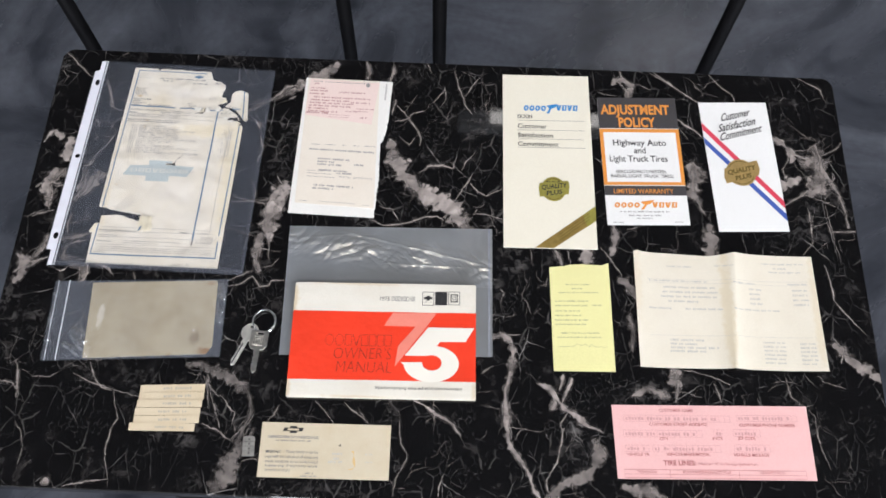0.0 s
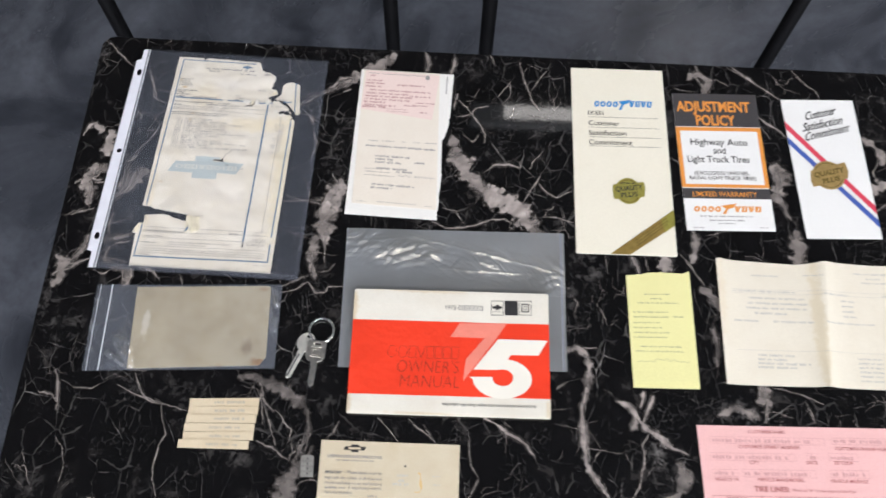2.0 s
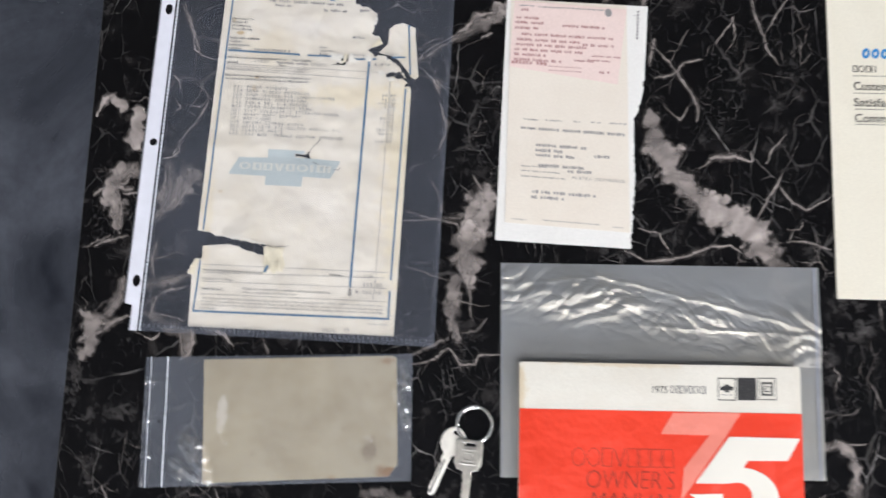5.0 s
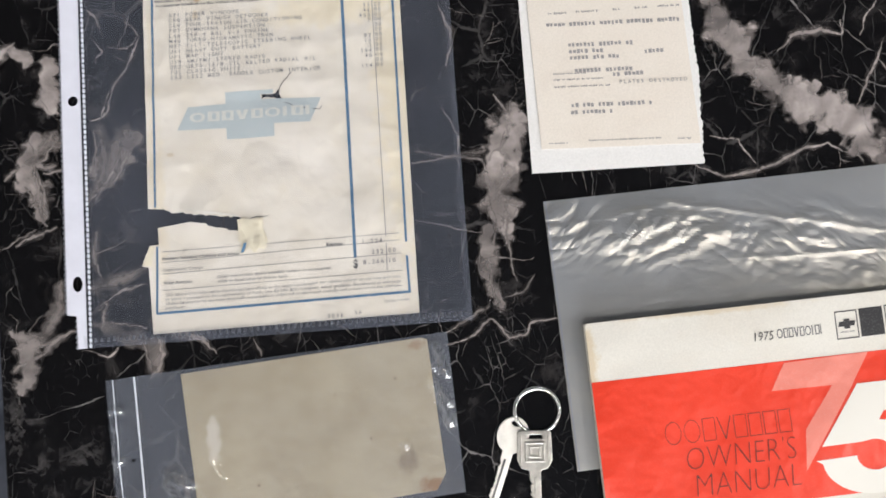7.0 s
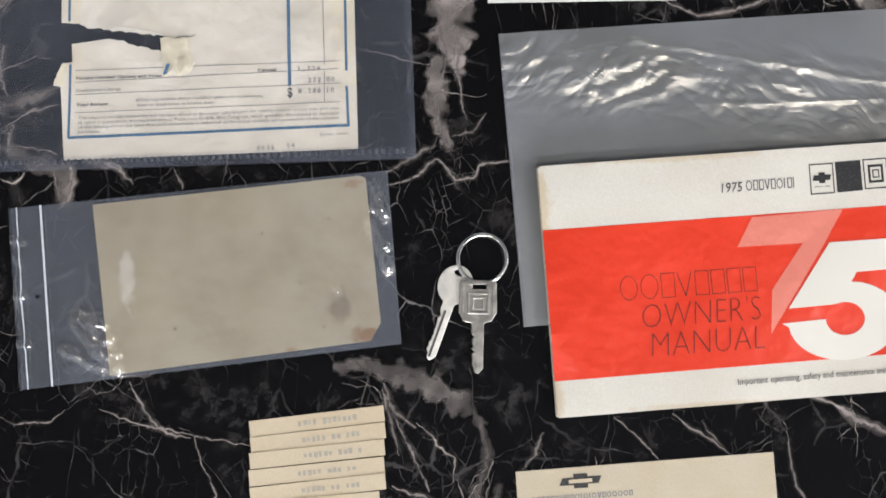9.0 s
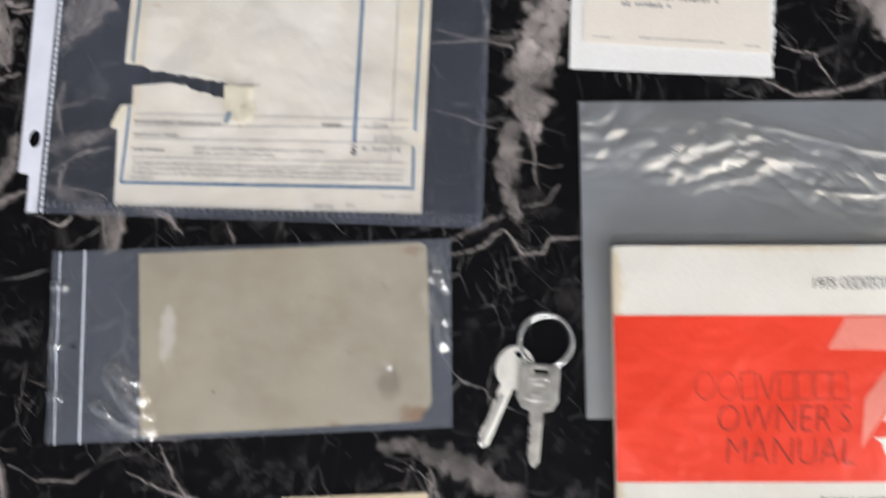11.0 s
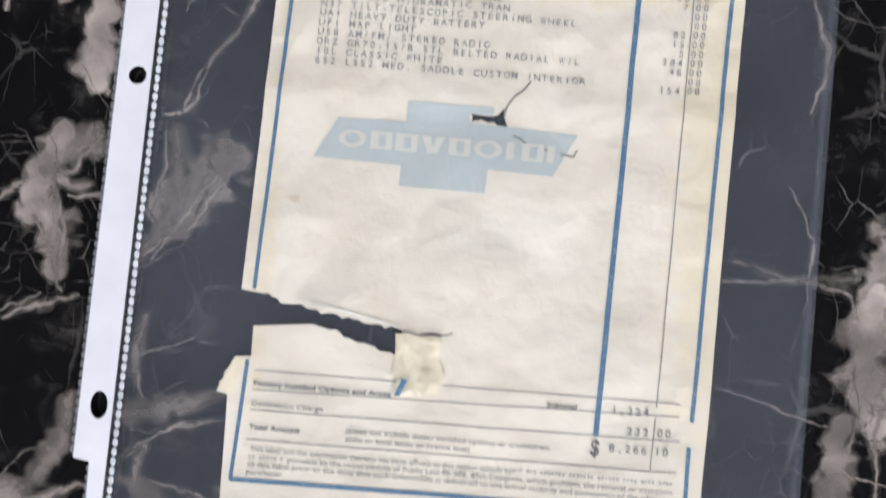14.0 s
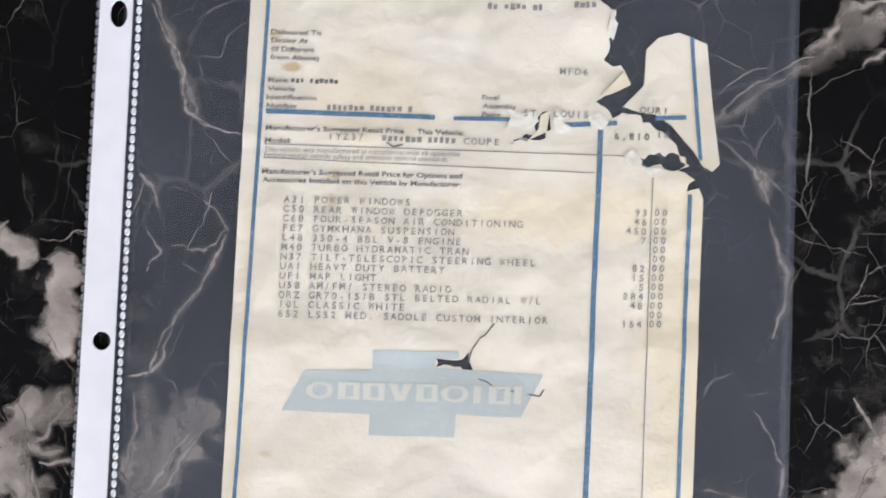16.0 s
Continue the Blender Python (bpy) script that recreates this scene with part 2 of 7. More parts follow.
def vein_material():
    """The veins' pale grey: frayed rims, cloudy and cracked inside where they are broad, thin and sharp where they are narrow."""
    m, n, l, p = nodes_of("vein_white")
    pos = place_of(n)

    def read(name):
        a = n.new("ShaderNodeAttribute")
        a.attribute_name = name
        return a.outputs["Fac"]

    core, bright, broad = read("core"), read("bright"), read("broad")
    wide_fray = put(n, l, "ShaderNodeTexNoise", Vector=warped(n, l, pos, 60.0, 0.010), Scale=105.0, Detail=6.0, Roughness=0.58)
    thin_fray = put(n, l, "ShaderNodeTexNoise", Vector=pos, Scale=380.0, Detail=5.0, Roughness=0.65)
    cloud = put(n, l, "ShaderNodeTexNoise", Vector=warped(n, l, pos, 40.0, 0.015), Scale=60.0, Detail=7.0, Roughness=0.60)
    drift = put(n, l, "ShaderNodeTexNoise", Vector=warped(n, l, pos, 30.0, 0.02), Scale=34.0, Detail=5.0, Roughness=0.6)
    chips = n.new("ShaderNodeTexVoronoi")
    chips.voronoi_dimensions = "2D"
    chips.inputs["Scale"].default_value = 120.0
    l.new(warped(n, l, warped(n, l, pos, 90.0, 0.006), 400.0, 0.0016), chips.inputs["Vector"])
    # broad: cloudy, ragged and half clear towards the rims
    e = maths(n, l, "MULTIPLY_ADD", maths(n, l, "SUBTRACT", wide_fray.outputs[0], 0.5), 1.9, maths(n, l, "MULTIPLY", core, 1.05))
    e = maths(n, l, "MULTIPLY_ADD", maths(n, l, "SUBTRACT", 0.42, chips.outputs["Distance"]), 0.75, e)
    cloudy = maths(n, l, "MULTIPLY", ramp(n, l, e, 0.16, 0.60), ramp(n, l, drift.outputs[0], 0.36, 0.60, (0.42,) * 3 + (1,), (1.0,) * 3 + (1,)))
    # narrow: a sharp broken thread in a faint halo
    t = maths(n, l, "MULTIPLY_ADD", maths(n, l, "SUBTRACT", thin_fray.outputs[0], 0.5), 1.1, core)
    thread = maths(n, l, "ADD", maths(n, l, "MULTIPLY", ramp(n, l, t, 0.60, 0.94), 0.70), maths(n, l, "MULTIPLY", ramp(n, l, t, 0.15, 0.9), 0.14))
    cover = maths(n, l, "ADD", maths(n, l, "MULTIPLY", thread, maths(n, l, "SUBTRACT", 1.0, broad)), maths(n, l, "MULTIPLY", cloudy, broad))
    cover = maths(n, l, "MULTIPLY", cover, ramp(n, l, core, 0.0, 0.2))
    tone = ramp(n, l, bright, 0.1, 1.0, (0.05, 0.047, 0.046, 1), (0.56, 0.505, 0.48, 1))
    l.new(mix(n, l, 1.0, tone, ramp(n, l, cloud.outputs[0], 0.34, 0.62, (0.66, 0.65, 0.65, 1), (1.0, 0.98, 0.96, 1)), "MULTIPLY"), p.inputs["Base Color"])
    p.inputs["Roughness"].default_value = 0.04
    clear = n.new("ShaderNodeBsdfTransparent")
    both = n.new("ShaderNodeMixShader")
    l.new(cover, both.inputs[0])
    l.new(clear.outputs[0], both.inputs[1])
    l.new(p.outputs[0], both.inputs[2])
    l.new(both.outputs[0], n["Material Output"].inputs[0])
    return m


def floor_material():
    """Dark grey sealed concrete, cloudy, with a soft shine."""
    m, n, l, p = nodes_of("sealed_floor")
    pos = place_of(n)
    a = put(n, l, "ShaderNodeTexNoise", Vector=pos, Scale=2.4, Detail=7.0, Roughness=0.6, Distortion=1.5)
    b = put(n, l, "ShaderNodeTexNoise", Vector=pos, Scale=60.0, Detail=4.0)
    col = ramp(n, l, a.outputs[0], 0.32, 0.70, (0.010, 0.012, 0.018, 1), (0.100, 0.107, 0.126, 1))
    speck = ramp(n, l, b.outputs[0], 0.3, 0.7, (0.85, 0.85, 0.85, 1), (1, 1, 1, 1))
    l.new(mix(n, l, 1.0, col, speck, "MULTIPLY"), p.inputs["Base Color"])
    l.new(ramp(n, l, a.outputs[0], 0.3, 0.75, (0.32,) * 3 + (1,), (0.2,) * 3 + (1,)), p.inputs["Roughness"])
    bump = put(n, l, "ShaderNodeBump", Strength=0.06, Distance=0.01, Height=a.outputs[0])
    l.new(bump.outputs[0], p.inputs["Normal"])
    return m


MARBLE = marble_material()
FLOOR = floor_material()
WALL = plain("painted_wall", (0.5, 0.51, 0.53), 0.8, 0, 0.08, 3.0)
CEILING = plain("grey_ceiling", (0.10, 0.104, 0.112), 0.85, 0, 0.1, 3.0)
BLACK_METAL = plain("black_metal", (0.0035, 0.0035, 0.004), 0.55, 0.0, 0.25, 80.0)
BLACK_METAL.node_tree.nodes["Principled BSDF"].inputs["Specular IOR Level"].default_value = 0.05
FIXTURE = plain("white_enamel", (0.75, 0.75, 0.74), 0.45, 0, 0.05, 12.0)


# ---- helpers for building ----
ORIGIN = {}


def thing(name, place, label, category, group="", kind=""):
    ob = new(name)
    ob.empty_display_size = 0.02
    ob.location = place
    ORIGIN[ob] = Vector(place)
    return tagged(ob, label, category, group, kind)


def part(name, bm, material, parent, label="", smooth=False):
    """Links a bmesh, given in world places, as one mesh under a thing or part."""
    me = bpy.data.meshes.new(name)
    if parent is not None:
        bmesh.ops.translate(bm, vec=-ORIGIN[parent], verts=bm.verts[:])
    if smooth:
        bm.normal_update()
        if smooth == "top":
            for f in [f for f in bm.faces if f.normal.z < -0.2]:
                f.normal_flip()
            bmesh.ops.split(bm, geom=[f for f in bm.faces if abs(f.normal.z) <= 0.6])
        for f in bm.faces:
            f.smooth = smooth is True or abs(f.normal.z) > 0.6
    bm.to_mesh(me)
    bm.free()
    me.materials.append(material)
    ob = new(name, me)
    if parent is not None:
        ob.parent = parent
        ORIGIN[ob] = ORIGIN[parent]
    if label:
        tagged(ob, label)
    return ob


def box(bm, lo, hi, bevel=0.0):
    r = bmesh.ops.create_cube(bm, size=1.0)
    for v in r["verts"]:
        v.co = Vector([lo[i] + (hi[i] - lo[i]) * (v.co[i] + 0.5) for i in range(3)])
    if bevel:
        edges = list({e for v in r["verts"] for e in v.link_edges})
        bmesh.ops.bevel(bm, geom=edges, offset=bevel, segments=2, profile=0.6, affect="EDGES")


def tube(bm, path, radius, sides=16, closed=False):
    """A round bar along a path."""
    rings = []
    count = len(path)
    for i, p in enumerate(path):
        a = Vector(path[(i - 1) % count] if closed or i else p)
        b = Vector(path[(i + 1) % count] if closed or i < count - 1 else p)
        d = (b - a).normalized()
        side = d.orthogonal() if abs(d.z) > 0.9 else Vector((0, 0, 1)).cross(d)
        side.normalize()
        up = d.cross(side)
        rings.append([bm.verts.new(Vector(p) + radius * (math.cos(k) * side + math.sin(k) * up)) for k in np.linspace(0, 2 * math.pi, sides, endpoint=False)])
    for i in range(count if closed else count - 1):
        one, two = rings[i], rings[(i + 1) % count]
        for k in range(sides):
            bm.faces.new((one[k], one[(k + 1) % sides], two[(k + 1) % sides], two[k]))
    if not closed:
        bm.faces.new(rings[0][::-1])
        bm.faces.new(rings[-1])


def filled(loops, step=0.008):
    """A flat face from outlines (the first the outer, the rest holes), cut into cells so that it can bend."""
    bm = bmesh.new()
    for loop in loops:
        vs = [bm.verts.new((x, y, 0.0)) for x, y in loop]
        for a, b in zip(vs, vs[1:] + vs[:1]):
            bm.edges.new((a, b))
    bmesh.ops.triangle_fill(bm, use_beauty=True, use_dissolve=False, edges=bm.edges[:])
    xs, ys = [p[0] for p in loops[0]], [p[1] for p in loops[0]]
    if step:
        for axis, (lo, hi) in enumerate(((min(xs), max(xs)), (min(ys), max(ys)))):
            no = (1, 0, 0) if axis == 0 else (0, 1, 0)
            k = math.floor(lo / step) + 1
            while k * step < hi:
                co = (k * step, 0, 0) if axis == 0 else (0, k * step, 0)
                bmesh.ops.bisect_plane(bm, geom=bm.verts[:] + bm.edges[:] + bm.faces[:], plane_co=co, plane_no=no)
                k += 1
    for f in bm.faces:
        f.normal_update()
        if f.normal.z < 0:
            f.normal_flip()
    return bm


def skirt(bm, down):
    """Turns the rim of a sheet down, to give it thickness."""
    rim = [e for e in bm.edges if len(e.link_faces) == 1]
    low = {}
    for e in rim:
        for v in e.verts:
            if v not in low:
                low[v] = bm.verts.new(v.co - Vector((0, 0, down)))
    for e in rim:
        a, b = e.link_loops[0].vert, e.link_loops[0].link_loop_next.vert
        bm.faces.new((b, a, low[a], low[b]))


def jag(points, closed, torn, size, rng, cell=0.0016):
    """Roughens the torn stretches of an outline. torn: the numbers of the points at which a torn stretch begins."""
    out = []
    count = len(points)
    for i in range(count if closed else count - 1):
        a, b = Vector(points[i]), Vector(points[(i + 1) % count])
        out.append(tuple(a))
        if i in torn:
            steps = max(2, int((b - a).length / cell))
            side = Vector((-(b - a).y, (b - a).x)).normalized()
            for k in range(1, steps):
                out.append(tuple(a.lerp(b, k / steps) + side * rng.uniform(-size, size)))
    return out


class Paper:
    """A sheet that lies on the table: a four-cornered frame u, v (v down) with a gentle bend, and what is printed on it."""

    def __init__(self, owner, tl, tr, bl, br, z, amp=0.0004, seed=0.0, freq=14.0):
        self.owner, self.z, self.amp, self.seed, self.freq = owner, z, amp, seed, freq
        self.tl, self.tr, self.bl, self.br = map(Vector, (tl, tr, bl, br))
        self.extra = None
        self.sheet_part = owner

    def at(self, u, v):
        p = self.tl * (1 - u) * (1 - v) + self.tr * u * (1 - v) + self.bl * (1 - u) * v + self.br * u * v
        return (p.x, p.y)

    def height(self, x, y):
        h = noise.noise((x * self.freq, y * self.freq, self.seed)) * 0.5 + 0.5
        h = self.z + self.amp * h
        return h + self.extra(x, y) if self.extra else h

    def drape(self, bm, lift=0.0):
        for v in bm.verts:
            v.co.z = self.height(v.co.x, v.co.y) + lift

    def sheet(self, name, material, outline=((0, 0), (1, 0), (1, 1), (0, 1)), holes=(), torn=(), size=0.0006, thick=0.00025, label="", step=0.008, lift=0.0):
        rng = random.Random(int(self.seed * 10) + 5)
        loops = [jag([self.at(*p) for p in outline], True, torn, size, rng)]
        loops += [jag([self.at(*p) for p in h], True, range(len(h)), size, rng) for h in holes]
        bm = filled(loops, step)
        self.drape(bm, lift)
        skirt(bm, thick)
        self.sheet_part = part(name, bm, material, self.owner, label, smooth="top" if "sheet" in name or "cover" in name else False)
        return self.sheet_part

    def poly(self, name, points, material, lift=0.00012, holes=(), step=0.008, label=""):
        bm = filled([[self.at(*p) for p in points]] + [[self.at(*p) for p in h] for h in holes], step)
        self.drape(bm, lift)
        return part(name, bm, material, self.owner, label)

    def rects(self, name, boxes, material, lift=0.00012):
        """Several plain bars of print as one mesh. boxes: u0, v0, u1, v1."""
        bm = bmesh.new()
        for u0, v0, u1, v1 in boxes:
            width = (Vector(self.at(u1, v0)) - Vector(self.at(u0, v0))).length
            cells = max(1, int(width / 0.004))
            for k in range(cells):
                a, b = u0 + (u1 - u0) * k / cells, u0 + (u1 - u0) * (k + 1) / cells
                bm.faces.new([bm.verts.new((*self.at(*p), 0.0)) for p in ((a, v1), (b, v1), (b, v0), (a, v0))])
        self.drape(bm, lift)
        return tagged(part(name, bm, material, self.owner), kind="stuff" if len(boxes) > 1 else "")

    def border(self, name, u0, v0, u1, v1, wu, wv, material, lift=0.00012):
        outer = ((u0, v0), (u1, v0), (u1, v1), (u0, v1))
        inner = ((u0 + wu, v0 + wv), (u1 - wu, v0 + wv), (u1 - wu, v1 - wv), (u0 + wu, v1 - wv))
        return self.poly(name, outer, material, lift, (inner,))

    def line(self, name, u0, v0, u1, v1, width, material, lift=0.00014):
        """A ruled line; width in metres."""
        a, b = Vector(self.at(u0, v0)), Vector(self.at(u1, v1))
        side = Vector((-(b - a).y, (b - a).x)).normalized() * width / 2
        bm = bmesh.new()
        cells = max(1, int((b - a).length / 0.0025))
        for k in range(cells):
            p, q = a.lerp(b, k / cells), a.lerp(b, (k + 1) / cells)
            bm.faces.new([bm.verts.new((c.x, c.y, 0.0)) for c in (p - side, q - side, q + side, p + side)])
        self.drape(bm, lift)
        return part(name, bm, material, self.owner)

    def lettering(self, name, pieces, lift, material):
        bm = bmesh.new()
        for verts, faces, place in pieces:
            vs = []
            for x, y in verts:
                u, v = place(x, y)
                vs.append(bm.verts.new((*self.at(u, v), 0.0)))
            for f in faces:
                bm.faces.new([vs[i] for i in f])
        self.drape(bm, lift)
        ob = part(name, bm, material, self.owner)
        return tagged(ob, kind="stuff") if len(pieces) > 1 else ob

    def text(self, body, u0, u1, v, cap, material, bold=0.0, shear=0.0, v1=None, lift=0.0004, name="printed_text"):
        """A line of print from u0 to u1 on the base line v (v1 at its end), cap high in v."""
        verts, faces = outline_of(body, bold, shear)
        end = v if v1 is None else v1
        return self.lettering(name, [(verts, faces, lambda x, y: (u0 + (u1 - u0) * x, v + (end - v) * x - cap * y))], lift, material)

    def typed(self, lines, pitch, cap, material, bold=0.01, lift=0.0004, name="typed_text"):
        """Typewriter lines, every letter on the same pitch. lines: body, u0, v."""
        pieces = []
        for body, u0, v in lines:
            for k, c in enumerate(body):
                if c != " ":
                    verts, faces = outline_of(c, bold, 0.0)
                    across = cap * (self.tl - self.bl).length / (self.tr - self.tl).length
                    wide, tall = min(0.8, ASPECT[c] * across / pitch * 1.05), 1.0
                    pieces.append((verts, faces, lambda x, y, k=k, wide=wide, u0=u0, v=v, tall=tall: (u0 + pitch * (k + 0.5 + (x - 0.5) * wide), v - cap * y * tall)))
        return self.lettering(name, pieces, lift, material)

    def bars(self, lines, material, seed=1, name="printed_line", lift=0.00014):
        """Writing too small to read, or not to be shown, as rows of word-long bars. lines: u0, u1, v, height."""
        rng = random.Random(seed)
        for u0, u1, v, h in lines:
            u, boxes = u0, []
            unit = h * 0.9 * (self.tl - self.bl).length / (self.tr - self.tl).length
            while u < u1 - unit * 0.5:
                for k in range(rng.randrange(2, 8)):
                    if u > u1 - unit * 0.5:
                        break
                    top, foot = rng.uniform(0.72, 0.95), rng.uniform(0.02, 0.2)
                    boxes.append((u, v - h * top, u + unit * rng.uniform(0.45, 0.72), v - h * foot))
                    u += unit * 0.86
                u += unit * 0.8
            self.rects(name, boxes, material, lift)


OUTLINES = {}
ASPECT = {}  # width of a letter in cap heights


def outline_of(body, bold=0.0, shear=0.0):
    """The built-in font's outline of some letters: x from 0 to 1 over its length, y in cap heights."""
    key = (body, bold, shear)
    if key not in OUTLINES:
        cu = bpy.data.curves.new("letters", "FONT")
        cu.body, cu.size, cu.offset, cu.shear, cu.resolution_u = body, 1.0, bold, shear, 3
        cu.dimensions = "2D"
        cu.fill_mode = "BOTH"
        ob = bpy.data.objects.new("letters", cu)
        scene.collection.objects.link(ob)
        bpy.context.view_layer.update()
        me = bpy.data.meshes.new_from_object(ob.evaluated_get(bpy.context.evaluated_depsgraph_get()))
        co = np.zeros(len(me.vertices) * 3)
        me.vertices.foreach_get("co", co)
        co = co.reshape(-1, 3)
        faces = [tuple(p.vertices) for p in me.polygons]
        bpy.data.objects.remove(ob)
        bpy.data.curves.remove(cu)
        bpy.data.meshes.remove(me)
        x0, x1 = co[:, 0].min(), co[:, 0].max()
        verts = [((x - x0) / max(x1 - x0, 1e-6), y / 0.73) for x, y, z in co]
        OUTLINES[key] = (verts, faces)
        ASPECT[body] = (x1 - x0) / 0.73
    return OUTLINES[key]


# ---- the room ----
def slab(name, lo, hi, material, label, holes_done=True):
    bm = bmesh.new()
    box(bm, lo, hi)
    ob = part(name, bm, material, None)
    return tagged(ob, label, name.split("_")[0], kind="structure")


slab("floor", (-5, -6, -0.2), (5, 6, 0.0), FLOOR, "dark grey sealed concrete floor with a soft shine")
slab("ceiling", (-5, -6, 5.7), (5, 6, 5.9), CEILING, "grey high ceiling of a workshop")
slab("wall_north", (-5, 6, 0), (5, 6.2, 5.7), WALL, "plain grey workshop wall")
slab("wall_west", (-5.2, -6, 0), (-5, 6, 5.7), WALL, "plain grey workshop wall")
slab("wall_east", (5, -6, 0), (5.2, 6, 5.7), WALL, "plain grey workshop wall")
bm = bmesh.new()
box(bm, (-5, -6.2, 0), (-1.4, -6, 5.7))
box(bm, (3.8, -6.2, 0), (5, -6, 5.7))
box(bm, (-1.4, -6.2, 3.6), (3.8, -6, 5.7))
tagged(part("wall_south", bm, WALL, None), "plain grey wall with a wide open doorway", "wall", kind="structure")

fix = thing("strip_light", (*LAMPS[0], 5.7), "long white strip light under the ceiling, most of the row added unseen", "light", "ceiling strip lights")
bm = bmesh.new()
box(bm, (LAMPS[0][0] - 0.8, LAMPS[0][1] - 0.09, 5.62), (LAMPS[0][0] + 0.8, LAMPS[0][1] + 0.09, 5.7), 0.01)
part("housing", bm, FIXTURE, fix)
for side in (-1, 1):
    bm = bmesh.new()
    box(bm, (LAMPS[0][0] + side * 0.77 - 0.012, LAMPS[0][1] - 0.07, 5.59), (LAMPS[0][0] + side * 0.77 + 0.012, LAMPS[0][1] + 0.07, 5.62), 0.004)
    part("end_cap", bm, FIXTURE, fix)
# housings for the other lamps, six of these seven added unseen
for lx, ly in LAMPS[1:]:
    copy_thing(fix, Matrix.Translation((lx, ly, 5.7)))

# ---- the table ----
table = thing("table", (0, 0, 0), "black marble-patterned table with glossy top and rounded corners", "table")
HX, HY, RAD, MID = 0.5017, 0.2777, 0.014, -0.0017


def rounded(out):
    """The table's outline with round corners, grown by a little."""
    pts = []
    for cx, cy, turn in ((1, 1, 0), (-1, 1, 90), (-1, -1, 180), (1, -1, 270)):
        for k in range(11):
            a = radians(turn + 9 * k)
            pts.append((MID + cx * (HX - RAD) + (RAD + out) * math.cos(a), cy * (HY - RAD) + (RAD + out) * math.sin(a)))
    return pts


bm = bmesh.new()
rings = [[bm.verts.new((x, y, TOP - drop)) for x, y in rounded(out)] for out, drop in ((0.0, 0.0), (0.0008, 0.0006), (0.0012, 0.0022), (0.0012, 0.024), (0.0, 0.026))]
bm.faces.new(rings[0])
for one, two in zip(rings, rings[1:]):
    for k in range(len(one)):
        bm.faces.new((one[k], two[k], two[(k + 1) % len(one)], one[(k + 1) % len(one)]))
bm.faces.new(rings[-1][::-1])
part("tabletop", bm, MARBLE, table)
# the marble's main veins, area by area: brightness, half width in millimetres, course
VEINS = []
VEINS += [  # by the left-hand end, back
    (0.60, 1.2, [(-0.429, 0.270), (-0.416, 0.281)]),
    (0.80, 1.2, [(-0.500, 0.273), (-0.482, 0.256), (-0.462, 0.238), (-0.450, 0.232)]),
    (0.64, 2.2, [(-0.438, 0.232), (-0.430, 0.209), (-0.422, 0.190)]),
    (0.90, 1.4, [(-0.440, 0.231), (-0.438, 0.225), (-0.436, 0.220), (-0.432, 0.215), (-0.430, 0.209), (-0.430, 0.201), (-0.427, 0.195), (-0.422, 0.191), (-0.415, 0.188), (-0.408, 0.187)]),
    (0.90, 1.6, [(-0.442, 0.173), (-0.439, 0.169), (-0.438, 0.163)]),
    (0.67, 1.3, [(-0.432, 0.150), (-0.421, 0.147), (-0.413, 0.156)]),
    (0.85, 3.8, [(-0.489, 0.154), (-0.483, 0.149), (-0.477, 0.145)]),
    (0.90, 2.2, [(-0.500, 0.138), (-0.495, 0.152), (-0.487, 0.156)]),
    (0.57, 1.3, [(-0.442, 0.156), (-0.435, 0.148), (-0.440, 0.141)]),
]
VEINS += [  # by the left-hand end, back
    (0.70, 1.6, [(-0.421, 0.164), (-0.413, 0.156), (-0.422, 0.134), (-0.433, 0.122), (-0.439, 0.107)]),
    (0.90, 5.4, [(-0.469, 0.147), (-0.469, 0.137), (-0.469, 0.125), (-0.467, 0.112)]),
    (0.82, 1.3, [(-0.445, 0.106), (-0.439, 0.108), (-0.434, 0.111), (-0.433, 0.118), (-0.431, 0.122)]),
]
VEINS += [  # by the left-hand end, middle
    (0.60, 3.9, [(-0.480, 0.092), (-0.469, 0.095), (-0.461, 0.094)]),
    (0.60, 3.1, [(-0.484, 0.091), (-0.476, 0.092), (-0.469, 0.094), (-0.463, 0.091)]),
    (0.55, 1.6, [(-0.489, 0.080), (-0.473, 0.084), (-0.465, 0.097)]),
    (0.64, 1.6, [(-0.442, 0.100), (-0.442, 0.090), (-0.445, 0.081), (-0.446, 0.072)]),
    (0.72, 5.8, [(-0.445, 0.072), (-0.430, 0.080), (-0.419, 0.098)]),
    (0.70, 2.7, [(-0.480, 0.084), (-0.474, 0.080), (-0.465, 0.081)]),
    (0.64, 1.6, [(-0.431, 0.092), (-0.435, 0.083), (-0.440, 0.075), (-0.444, 0.067)]),
    (0.75, 1.9, [(-0.473, 0.077), (-0.463, 0.078), (-0.460, 0.082)]),
    (0.50, 1.8, [(-0.489, 0.080), (-0.496, 0.075)]),
    (0.64, 4.4, [(-0.429, 0.092), (-0.436, 0.074), (-0.441, 0.066)]),
    (0.42, 3.2, [(-0.439, 0.103), (-0.436, 0.081), (-0.444, 0.064), (-0.452, 0.055)]),
]
